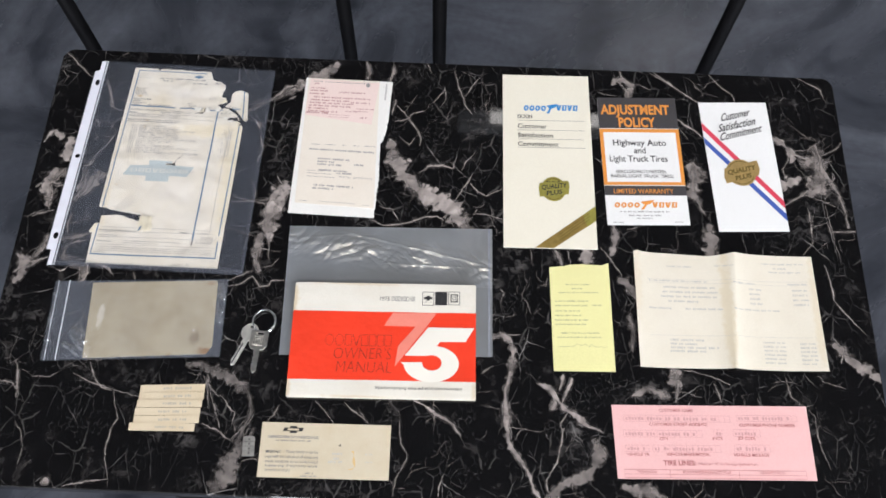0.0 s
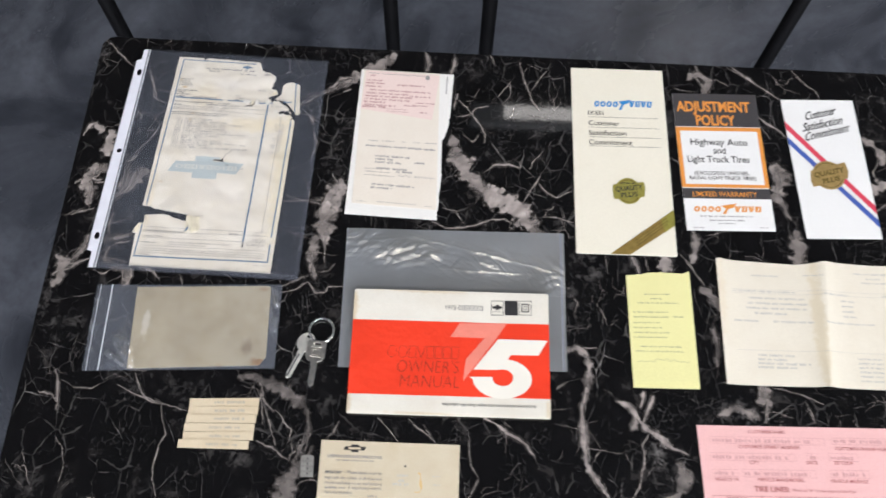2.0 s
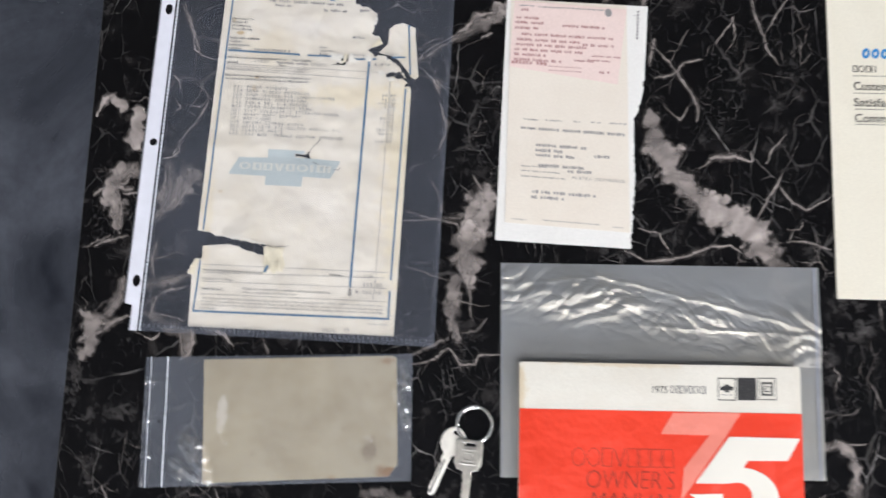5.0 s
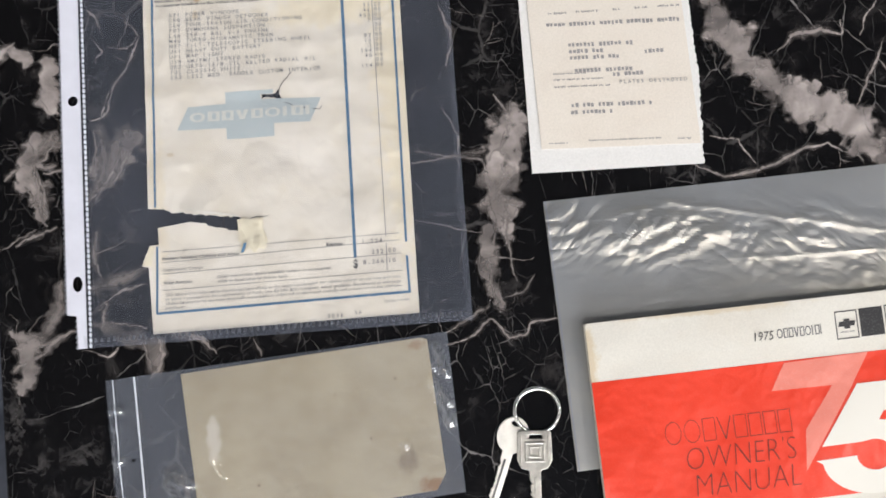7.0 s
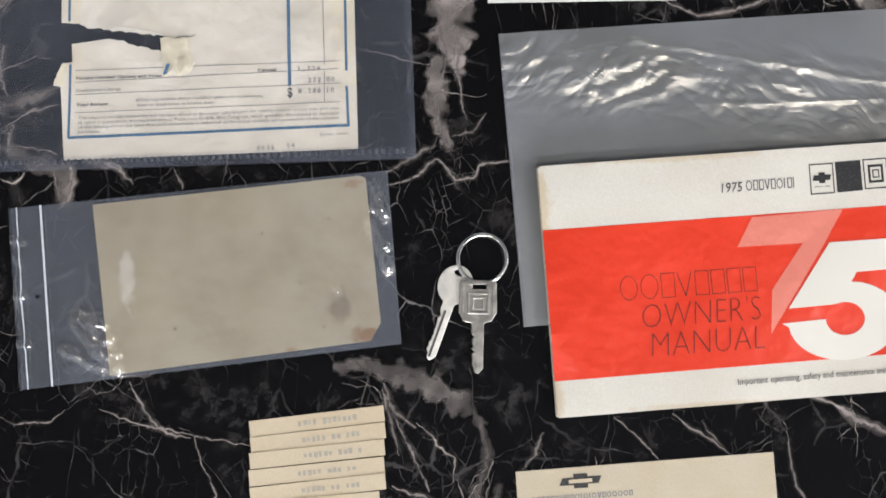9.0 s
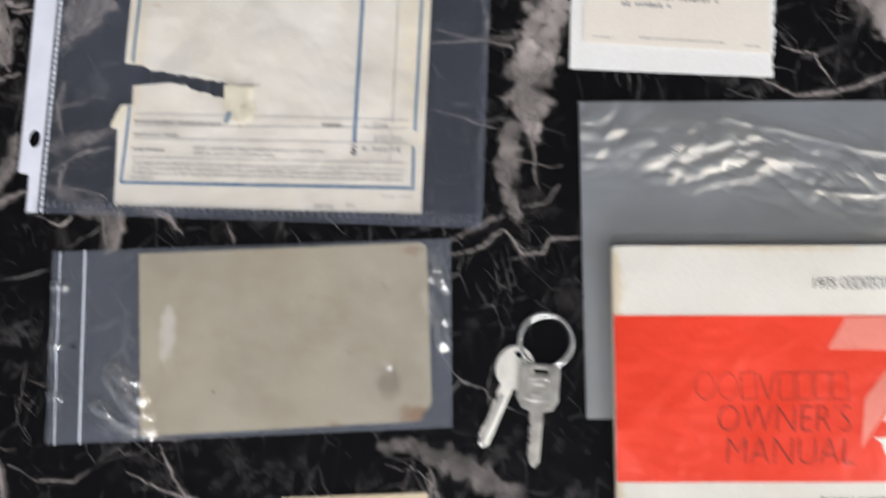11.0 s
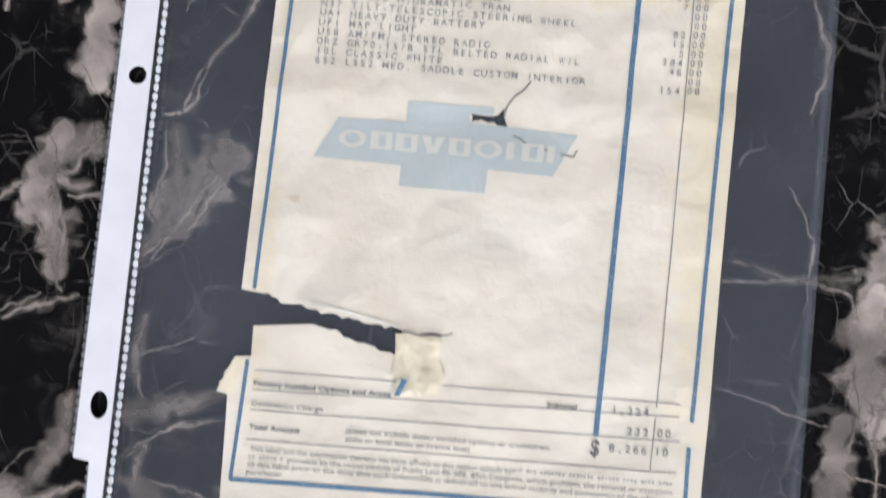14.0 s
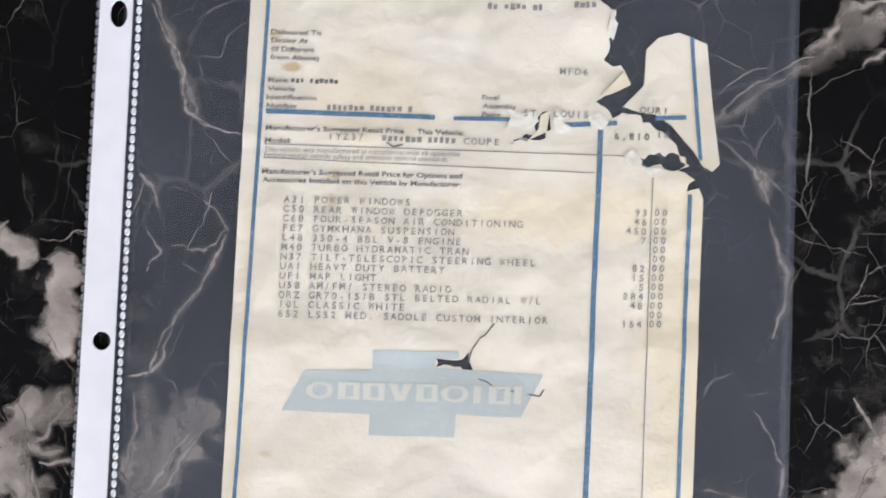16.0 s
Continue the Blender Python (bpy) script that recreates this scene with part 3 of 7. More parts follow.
VEINS += [  # by the left-hand end, middle
    (0.72, 1.5, [(-0.418, 0.094), (-0.429, 0.082), (-0.438, 0.067), (-0.447, 0.059)]),
    (0.70, 1.4, [(-0.445, 0.058), (-0.439, 0.065), (-0.432, 0.069), (-0.427, 0.077), (-0.422, 0.085), (-0.417, 0.096)]),
    (0.70, 4.5, [(-0.478, 0.100), (-0.481, 0.088), (-0.484, 0.074), (-0.479, 0.062), (-0.477, 0.050)]),
    (0.50, 1.7, [(-0.485, 0.069), (-0.481, 0.064)]),
    (0.65, 2.0, [(-0.477, 0.078), (-0.474, 0.064), (-0.475, 0.056)]),
    (0.60, 2.2, [(-0.478, 0.087), (-0.477, 0.074), (-0.477, 0.056), (-0.474, 0.046)]),
    (0.60, 1.9, [(-0.491, 0.035), (-0.481, 0.041), (-0.468, 0.044)]),
    (0.60, 1.2, [(-0.501, 0.033), (-0.491, 0.038), (-0.480, 0.045)]),
    (0.62, 2.5, [(-0.443, 0.042), (-0.448, 0.026), (-0.443, 0.012)]),
    (0.48, 3.4, [(-0.455, 0.006), (-0.431, 0.012), (-0.416, 0.016)]),
]
VEINS += [  # by the left-hand end, middle
    (0.77, 1.5, [(-0.445, -0.004), (-0.434, 0.004), (-0.416, 0.007)]),
    (0.57, 2.2, [(-0.447, -0.006), (-0.441, -0.002), (-0.445, -0.017)]),
    (0.55, 3.6, [(-0.467, 0.014), (-0.469, -0.004), (-0.478, -0.018), (-0.488, -0.021), (-0.498, -0.014)]),
    (0.50, 1.2, [(-0.489, -0.017), (-0.482, -0.009), (-0.473, -0.004)]),
    (0.62, 1.4, [(-0.439, -0.013), (-0.429, -0.016), (-0.419, -0.019)]),
    (0.60, 1.7, [(-0.488, -0.028), (-0.477, -0.023), (-0.466, -0.019), (-0.453, -0.014)]),
    (0.50, 4.2, [(-0.450, -0.012), (-0.437, -0.019), (-0.419, -0.030), (-0.413, -0.042)]),
    (0.65, 2.5, [(-0.498, -0.037), (-0.480, -0.029), (-0.466, -0.018)]),
    (0.90, 2.0, [(-0.447, -0.032), (-0.442, -0.033), (-0.437, -0.029)]),
    (0.55, 4.6, [(-0.484, -0.021), (-0.490, -0.035), (-0.492, -0.049)]),
    (0.62, 5.0, [(-0.419, -0.025), (-0.415, -0.035), (-0.418, -0.046)]),
]
VEINS += [  # by the left-hand end, middle
    (0.45, 1.7, [(-0.422, -0.028), (-0.420, -0.034), (-0.417, -0.047)]),
    (0.75, 2.2, [(-0.413, -0.027), (-0.410, -0.035), (-0.413, -0.043), (-0.419, -0.047)]),
]
VEINS += [  # by the left-hand end, front
    (0.60, 1.2, [(-0.460, -0.153), (-0.445, -0.159), (-0.426, -0.160), (-0.419, -0.154)]),
    (0.60, 2.2, [(-0.469, -0.143), (-0.463, -0.157), (-0.459, -0.183)]),
    (0.60, 1.8, [(-0.481, -0.165), (-0.468, -0.168), (-0.459, -0.177)]),
    (0.45, 1.3, [(-0.454, -0.209), (-0.444, -0.222), (-0.439, -0.237), (-0.441, -0.256)]),
]
VEINS += [  # under the sticker and the zip bag, middle
    (0.64, 2.8, [(-0.418, -0.015), (-0.401, -0.023), (-0.384, -0.028)]),
    (0.50, 1.8, [(-0.390, -0.026), (-0.386, -0.030), (-0.380, -0.036)]),
    (0.45, 1.3, [(-0.358, -0.029), (-0.354, -0.041)]),
]
VEINS += [  # under the sticker and the zip bag, front
    (0.70, 1.8, [(-0.385, -0.142), (-0.377, -0.159), (-0.367, -0.169), (-0.356, -0.172)]),
    (0.80, 1.2, [(-0.402, -0.155), (-0.388, -0.161), (-0.368, -0.167), (-0.354, -0.171), (-0.324, -0.178)]),
    (0.65, 1.2, [(-0.354, -0.171), (-0.350, -0.187), (-0.343, -0.202), (-0.349, -0.215), (-0.350, -0.233), (-0.349, -0.248), (-0.342, -0.265), (-0.340, -0.275)]),
    (0.80, 1.3, [(-0.389, -0.277), (-0.371, -0.272), (-0.356, -0.269), (-0.342, -0.266)]),
    (0.80, 3.6, [(-0.409, -0.268), (-0.403, -0.274)]),
]
VEINS += [  # between the sticker and the receipt, back
    (0.60, 4.2, [(-0.203, 0.222), (-0.186, 0.243)]),
    (0.95, 3.2, [(-0.220, 0.218), (-0.211, 0.226), (-0.205, 0.232), (-0.195, 0.237)]),
    (0.85, 2.9, [(-0.208, 0.224), (-0.195, 0.230)]),
    (0.75, 1.7, [(-0.202, 0.214), (-0.195, 0.219)]),
    (0.46, 3.0, [(-0.196, 0.230), (-0.217, 0.216), (-0.236, 0.204), (-0.251, 0.194)]),
    (0.65, 1.2, [(-0.219, 0.217), (-0.226, 0.214), (-0.238, 0.207), (-0.249, 0.199)]),
    (0.62, 2.0, [(-0.248, 0.199), (-0.254, 0.191)]),
    (0.72, 2.3, [(-0.237, 0.179), (-0.235, 0.174), (-0.235, 0.168)]),
    (0.82, 2.0, [(-0.238, 0.178), (-0.235, 0.174), (-0.234, 0.168)]),
    (0.60, 1.8, [(-0.233, 0.161), (-0.227, 0.142), (-0.231, 0.123)]),
]
VEINS += [  # between the sticker and the receipt, middle
    (0.80, 1.2, [(-0.205, 0.103), (-0.201, 0.097), (-0.198, 0.093), (-0.195, 0.090)]),
    (0.55, 1.2, [(-0.237, 0.098), (-0.228, 0.080), (-0.230, 0.056)]),
    (0.40, 2.2, [(-0.253, 0.072), (-0.235, 0.067), (-0.213, 0.069)]),
    (0.68, 6.5, [(-0.195, 0.096), (-0.203, 0.074), (-0.209, 0.053), (-0.212, 0.033)]),
    (0.55, 1.7, [(-0.257, 0.065), (-0.243, 0.066), (-0.229, 0.068), (-0.215, 0.064), (-0.212, 0.056)]),
    (0.75, 5.6, [(-0.192, 0.092), (-0.198, 0.064), (-0.203, 0.041), (-0.207, 0.019)]),
    (0.75, 7.1, [(-0.205, 0.063), (-0.206, 0.043), (-0.209, 0.027)]),
    (0.70, 5.5, [(-0.205, 0.066), (-0.209, 0.050), (-0.209, 0.032), (-0.206, 0.014)]),
    (0.50, 1.2, [(-0.258, 0.031), (-0.241, 0.026), (-0.219, 0.020)]),
    (0.50, 1.5, [(-0.203, 0.027), (-0.204, 0.012), (-0.203, -0.001), (-0.201, -0.010)]),
]
VEINS += [  # between the sticker and the receipt, middle
    (0.60, 1.9, [(-0.210, 0.027), (-0.213, 0.012), (-0.217, 0.000), (-0.215, -0.016)]),
    (0.58, 4.5, [(-0.214, 0.025), (-0.216, 0.007), (-0.217, -0.009), (-0.213, -0.025)]),
    (0.50, 1.5, [(-0.209, -0.019), (-0.198, -0.018), (-0.190, -0.007)]),
    (0.42, 2.0, [(-0.245, -0.037), (-0.233, -0.030), (-0.219, -0.024)]),
    (0.65, 1.7, [(-0.245, -0.044), (-0.230, -0.040), (-0.222, -0.033), (-0.217, -0.030), (-0.213, -0.037), (-0.210, -0.043), (-0.198, -0.042), (-0.195, -0.035), (-0.180, -0.033)]),
]
VEINS += [  # between the sticker and the receipt, front
    (0.36, 4.8, [(-0.276, -0.138), (-0.255, -0.143), (-0.232, -0.150), (-0.212, -0.162), (-0.200, -0.172)]),
    (0.50, 1.8, [(-0.252, -0.150), (-0.249, -0.164), (-0.238, -0.174)]),
    (0.42, 1.8, [(-0.253, -0.153), (-0.250, -0.168), (-0.246, -0.187)]),
    (0.60, 1.4, [(-0.248, -0.169), (-0.240, -0.185), (-0.231, -0.208)]),
    (0.75, 1.2, [(-0.236, -0.171), (-0.224, -0.185), (-0.217, -0.191), (-0.218, -0.204)]),
    (0.30, 3.1, [(-0.203, -0.173), (-0.199, -0.190), (-0.205, -0.209), (-0.212, -0.228)]),
    (0.75, 1.5, [(-0.251, -0.204), (-0.233, -0.210), (-0.223, -0.219), (-0.217, -0.221)]),
    (0.30, 3.6, [(-0.205, -0.233), (-0.198, -0.221), (-0.193, -0.207)]),
    (0.40, 7.7, [(-0.208, -0.226), (-0.213, -0.245), (-0.220, -0.260), (-0.227, -0.276)]),
]
VEINS += [  # round the receipt and the booklet, back
    (0.50, 3.1, [(-0.107, 0.278), (-0.102, 0.259), (-0.105, 0.249)]),
    (0.60, 3.1, [(-0.069, 0.271), (-0.075, 0.246)]),
    (0.62, 6.0, [(-0.208, 0.221), (-0.177, 0.242), (-0.143, 0.270)]),
    (0.55, 2.1, [(-0.069, 0.198), (-0.066, 0.219)]),
    (0.70, 1.8, [(-0.064, 0.188), (-0.050, 0.190), (-0.040, 0.201), (-0.028, 0.204)]),
    (0.70, 1.8, [(-0.063, 0.210), (-0.050, 0.197), (-0.039, 0.180), (-0.031, 0.164), (-0.032, 0.154)]),
    (0.60, 1.3, [(-0.057, 0.165), (-0.044, 0.153), (-0.039, 0.165)]),
    (0.70, 7.2, [(-0.069, 0.158), (-0.061, 0.134), (-0.049, 0.111), (-0.036, 0.094)]),
]
VEINS += [  # round the receipt and the booklet, middle
    (0.70, 1.2, [(-0.077, 0.067), (-0.060, 0.064), (-0.051, 0.048)]),
    (0.80, 1.9, [(-0.091, 0.052), (-0.069, 0.041), (-0.042, 0.046), (-0.022, 0.054), (-0.005, 0.057), (0.014, 0.045)]),
]
VEINS += [  # round the receipt and the booklet, front
    (0.40, 1.2, [(-0.083, -0.179), (-0.078, -0.185), (-0.072, -0.194)]),
    (0.80, 1.4, [(-0.098, -0.174), (-0.090, -0.182), (-0.078, -0.191), (-0.067, -0.199)]),
    (0.70, 1.2, [(-0.130, -0.174), (-0.115, -0.189), (-0.106, -0.200)]),
    (0.40, 1.8, [(-0.183, -0.203), (-0.174, -0.192), (-0.170, -0.181)]),
    (0.60, 1.4, [(-0.038, -0.182), (-0.035, -0.202), (-0.032, -0.220), (-0.025, -0.230), (-0.030, -0.241), (-0.037, -0.256), (-0.040, -0.273)]),
]
VEINS += [  # beside the brochure, back
    (0.60, 1.4, [(-0.030, 0.282), (-0.020, 0.261)]),
    (0.70, 1.3, [(0.021, 0.225), (0.029, 0.240), (0.041, 0.258)]),
    (0.70, 1.6, [(0.009, 0.268), (0.013, 0.247), (0.021, 0.225), (0.025, 0.213), (0.033, 0.203)]),
    (0.80, 1.3, [(-0.017, 0.218), (-0.005, 0.235), (-0.003, 0.242), (-0.001, 0.224), (-0.006, 0.215)]),
    (0.80, 1.2, [(0.023, 0.121), (0.027, 0.134), (0.038, 0.146)]),
    (0.80, 2.0, [(-0.030, 0.116), (-0.018, 0.126), (-0.001, 0.127), (0.011, 0.123), (0.012, 0.131)]),
]
VEINS += [  # beside the brochure, middle
    (0.70, 1.5, [(0.035, 0.117), (0.025, 0.095), (0.014, 0.077)]),
    (0.75, 1.5, [(0.031, 0.107), (0.042, 0.092), (0.054, 0.086), (0.074, 0.099)]),
    (0.70, 5.4, [(-0.044, 0.104), (-0.027, 0.085), (-0.008, 0.093)]),
    (0.85, 9.3, [(-0.032, 0.085), (-0.009, 0.082), (0.012, 0.067), (0.028, 0.048)]),
    (0.80, 1.2, [(0.038, 0.061), (0.053, 0.062), (0.073, 0.057)]),
    (0.50, 7.0, [(0.028, 0.049), (0.032, 0.023), (0.030, -0.000)]),
    (0.40, 1.4, [(0.107, 0.021), (0.111, -0.004)]),
    (0.50, 1.2, [(0.068, -0.028), (0.075, -0.039), (0.072, -0.051)]),
]
VEINS += [  # beside the brochure, front
    (0.70, 1.2, [(0.074, -0.091), (0.096, -0.088)]),
    (0.80, 3.8, [(0.061, -0.095), (0.076, -0.091), (0.085, -0.097), (0.087, -0.120), (0.083, -0.146)]),
    (0.50, 1.8, [(0.053, -0.135), (0.064, -0.127)]),
    (0.70, 1.4, [(0.113, -0.144), (0.124, -0.152)]),
    (0.80, 2.2, [(-0.021, -0.169), (-0.007, -0.176), (0.002, -0.183), (0.012, -0.187), (0.021, -0.193), (0.031, -0.206)]),
    (0.80, 3.2, [(0.084, -0.130), (0.079, -0.153), (0.080, -0.178), (0.083, -0.209), (0.092, -0.224), (0.105, -0.244), (0.110, -0.261), (0.118, -0.269)]),
    (0.70, 1.3, [(0.015, -0.246), (0.010, -0.260), (0.009, -0.272)]),
]
VEINS += [  # round the yellow slip, back
    (0.50, 1.6, [(0.227, 0.264), (0.223, 0.280)]),
    (0.50, 1.3, [(0.235, 0.253), (0.248, 0.258), (0.263, 0.249)]),
    (0.60, 4.4, [(0.215, 0.256), (0.226, 0.265), (0.237, 0.253), (0.232, 0.238)]),
    (0.50, 3.0, [(0.220, 0.264), (0.234, 0.243), (0.228, 0.221)]),
    (0.60, 1.3, [(0.194, 0.243), (0.219, 0.238)]),
]
VEINS += [  # round the yellow slip, middle
    (0.60, 3.5, [(0.207, 0.055), (0.208, 0.031), (0.202, 0.015)]),
    (0.70, 5.7, [(0.172, 0.024), (0.175, 0.003)]),
    (0.60, 1.2, [(0.151, 0.019), (0.155, 0.002)]),
    (0.50, 2.9, [(0.137, 0.018), (0.145, -0.002)]),
    (0.70, 1.4, [(0.191, 0.024), (0.202, 0.009), (0.211, -0.005), (0.218, -0.021)]),
    (0.45, 5.1, [(0.213, -0.014), (0.223, -0.030), (0.230, -0.041)]),
]
VEINS += [  # round the yellow slip, front
    (0.45, 3.3, [(0.221, -0.060), (0.224, -0.081), (0.222, -0.103)]),
    (0.75, 5.4, [(0.270, -0.121), (0.268, -0.140)]),
    (0.55, 2.6, [(0.263, -0.124), (0.272, -0.137), (0.268, -0.161)]),
    (0.80, 2.7, [(0.144, -0.133), (0.140, -0.152)]),
    (0.85, 2.7, [(0.153, -0.136), (0.148, -0.150), (0.142, -0.167)]),
    (0.55, 3.7, [(0.219, -0.154), (0.240, -0.146), (0.262, -0.155)]),
    (0.70, 3.2, [(0.136, -0.159), (0.130, -0.174)]),
    (0.85, 3.2, [(0.117, -0.145), (0.130, -0.151), (0.136, -0.160), (0.145, -0.172), (0.157, -0.178), (0.169, -0.190), (0.186, -0.196)]),
    (0.60, 1.4, [(0.149, -0.174), (0.140, -0.188), (0.141, -0.198)]),
    (0.80, 1.7, [(0.143, -0.194), (0.138, -0.219), (0.135, -0.231), (0.124, -0.249), (0.125, -0.261), (0.136, -0.264)]),
]
VEINS += [  # round the yellow slip, front
    (0.40, 4.6, [(0.124, -0.268), (0.150, -0.248), (0.162, -0.247), (0.174, -0.235), (0.181, -0.217), (0.178, -0.204)]),
    (0.60, 4.1, [(0.204, -0.252), (0.233, -0.256), (0.252, -0.264)]),
]
VEINS += [  # round the invoice, back
    (0.60, 1.3, [(0.281, 0.264), (0.262, 0.277)]),
    (0.80, 2.0, [(0.269, 0.277), (0.281, 0.264), (0.295, 0.255), (0.309, 0.243), (0.324, 0.234)]),
    (0.70, 1.4, [(0.340, 0.277), (0.354, 0.258), (0.368, 0.246), (0.371, 0.236)]),
    (0.50, 1.6, [(0.274, 0.226), (0.295, 0.196), (0.305, 0.178)]),
    (0.75, 2.1, [(0.287, 0.214), (0.302, 0.200), (0.319, 0.189), (0.327, 0.179)]),
    (0.65, 7.2, [(0.309, 0.145), (0.315, 0.128), (0.309, 0.106)]),
    (0.55, 3.2, [(0.310, 0.146), (0.306, 0.110), (0.318, 0.072)]),
]
VEINS += [  # round the invoice, middle
    (0.50, 4.2, [(0.297, 0.102), (0.313, 0.095)]),
    (0.60, 3.5, [(0.325, 0.057), (0.320, 0.038), (0.324, 0.022)]),
    (0.50, 5.8, [(0.323, 0.060), (0.322, 0.029), (0.319, 0.016)]),
]
VEINS += [  # round the invoice, front
    (0.60, 1.4, [(0.278, -0.121), (0.304, -0.127), (0.330, -0.137)]),
    (0.55, 1.4, [(0.392, -0.126), (0.397, -0.146), (0.409, -0.159)]),
    (0.50, 1.8, [(0.312, -0.135), (0.318, -0.157)]),
    (0.60, 1.4, [(0.263, -0.148), (0.283, -0.148), (0.297, -0.154)]),
]
VEINS += [  # by the right-hand end, back
    (0.60, 1.4, [(0.454, 0.277), (0.483, 0.260), (0.488, 0.241)]),
    (0.60, 1.3, [(0.435, 0.168), (0.456, 0.170), (0.474, 0.184)]),
    (0.50, 2.0, [(0.471, 0.161), (0.492, 0.172), (0.498, 0.182)]),
    (0.75, 3.7, [(0.411, 0.186), (0.425, 0.177), (0.434, 0.165), (0.436, 0.151)]),
    (0.62, 2.5, [(0.416, 0.189), (0.434, 0.165), (0.461, 0.150)]),
    (0.62, 9.0, [(0.464, 0.171), (0.468, 0.143), (0.465, 0.111)]),
    (0.60, 1.5, [(0.425, 0.117), (0.421, 0.140), (0.434, 0.165)]),
    (0.55, 7.2, [(0.442, 0.148), (0.461, 0.154), (0.467, 0.142), (0.456, 0.117)]),
    (0.70, 4.8, [(0.410, 0.119), (0.430, 0.125), (0.442, 0.129)]),
    (0.60, 3.0, [(0.466, 0.177), (0.471, 0.141), (0.487, 0.106), (0.491, 0.064)]),
    (0.55, 5.4, [(0.449, 0.127), (0.460, 0.114), (0.448, 0.105)]),
]
VEINS += [  # by the right-hand end, back
    (0.60, 2.3, [(0.457, 0.118), (0.433, 0.100), (0.415, 0.089)]),
]
VEINS += [  # by the right-hand end, middle
    (0.60, 1.5, [(0.440, 0.107), (0.461, 0.099), (0.482, 0.091)]),
    (0.50, 2.0, [(0.466, 0.069), (0.469, 0.057), (0.498, 0.058)]),
    (0.60, 1.5, [(0.445, 0.088), (0.446, 0.064), (0.446, 0.042), (0.431, 0.025)]),
    (0.55, 1.2, [(0.467, 0.095), (0.471, 0.050), (0.476, 0.014)]),
    (0.75, 1.4, [(0.456, 0.014), (0.460, -0.009), (0.460, -0.030), (0.473, -0.050), (0.491, -0.071)]),
]
VEINS += [  # by the right-hand end, front
    (0.60, 1.9, [(0.453, -0.077), (0.461, -0.088), (0.459, -0.106)]),
    (0.70, 4.4, [(0.451, -0.084), (0.466, -0.098), (0.483, -0.113), (0.501, -0.127)]),
    (0.60, 1.2, [(0.412, -0.160), (0.421, -0.170), (0.421, -0.195), (0.430, -0.226)]),
]

vein_verts, vein_faces, vein_core, vein_bright, vein_broad = [], [], [], [], []
vrng = random.Random(12)
layer = [0]
PROFILE = ((1, 0.0), (0.5, 0.5), (0, 1.0), (-0.5, 0.5), (-1, 0.0))


def stroke(points, width, bright):
    """One tapered vein, full along its middle and falling off to its rims; width: half of what is seen, in metres."""
    pts = [Vector(p) for p in points]
    path = []
    for a, b in zip(pts, pts[1:]):
        steps = max(1, int((b - a).length / 0.0010))
        path += [a.lerp(b, k / steps) for k in range(steps)]
    path.append(pts[-1])
    if width > 0.0015:  # broad veins run on past their last bend and fade
        a, b = (pts[0] - pts[1]).normalized(), (pts[-1] - pts[-2]).normalized()
        more = int(width * 0.7 / 0.0010)
        path = [pts[0] + a * 0.0010 * k for k in range(more, 0, -1)] + path + [pts[-1] + b * 0.0010 * k for k in range(1, more + 1)]
    for turn in range(3 if width > 0.0015 else 1):  # rounds the bends of broad veins
        path = [path[0]] + [(p + q * 2 + r) / 4 for p, q, r in zip(path, path[1:], path[2:])] + [path[-1]]
    n, seed = len(path), vrng.uniform(0, 90)
    start, z = len(vein_verts), TOP + 0.00002 + layer[0] * 4e-7
    layer[0] += 1
    wide = min(1.0, max(0.0, (width - 0.0012) / 0.0034))
    blunt = 0.35 + 0.2 * wide
    for k, p in enumerate(path):
        q, r = path[max(k - 1, 0)], path[min(k + 1, n - 1)]
        d = (r - q).normalized() if (r - q).length > 1e-9 else Vector((1, 0))
        side = Vector((-d.y, d.x))
        s = k / max(1, n - 1)
        taper = min(1.0, blunt + 1.8 * s, blunt + 1.8 * (1 - s))
        swell = 1.0 + 0.7 * noise.noise((p.x * 90, p.y * 90, seed)) + 0.35 * noise.noise((p.x * 300, p.y * 300, seed))
        half = max(0.0006, width * (1.55 + 0.25 * wide)) * taper * max(0.35, swell)
        jig = wide * width * 0.6 * noise.noise((p.x * 60, p.y * 60, seed + 3.0)) + 0.0013 * noise.noise((p.x * 70, p.y * 70, seed)) + 0.0011 * noise.noise((p.x * 330, p.y * 330, seed + 5.0))
        end = min(1.0, 0.1 + min(k, n - 1 - k) * 0.0010 / max(0.0005, width * 1.1)) if wide > 0.3 else 1.0
        lit = bright * (0.9 + 0.55 * noise.noise((p.x * 110, p.y * 110, seed + 9.0)))
        for e, full in PROFILE:
            v = p + side * (jig + e * half)
            vein_verts.append((max(MID - HX + 0.0005, min(MID + HX - 0.0005, v.x)), max(-HY + 0.0005, min(HY - 0.0005, v.y)), z))
            vein_core.append(full * end)
            vein_bright.append(lit)
            vein_broad.append(wide)
    across = len(PROFILE)
    for k in range(n - 1):
        for e in range(across - 1):
            o = start + across * k + e
            vein_faces.append((o, o + 1, o + across + 1, o + across))


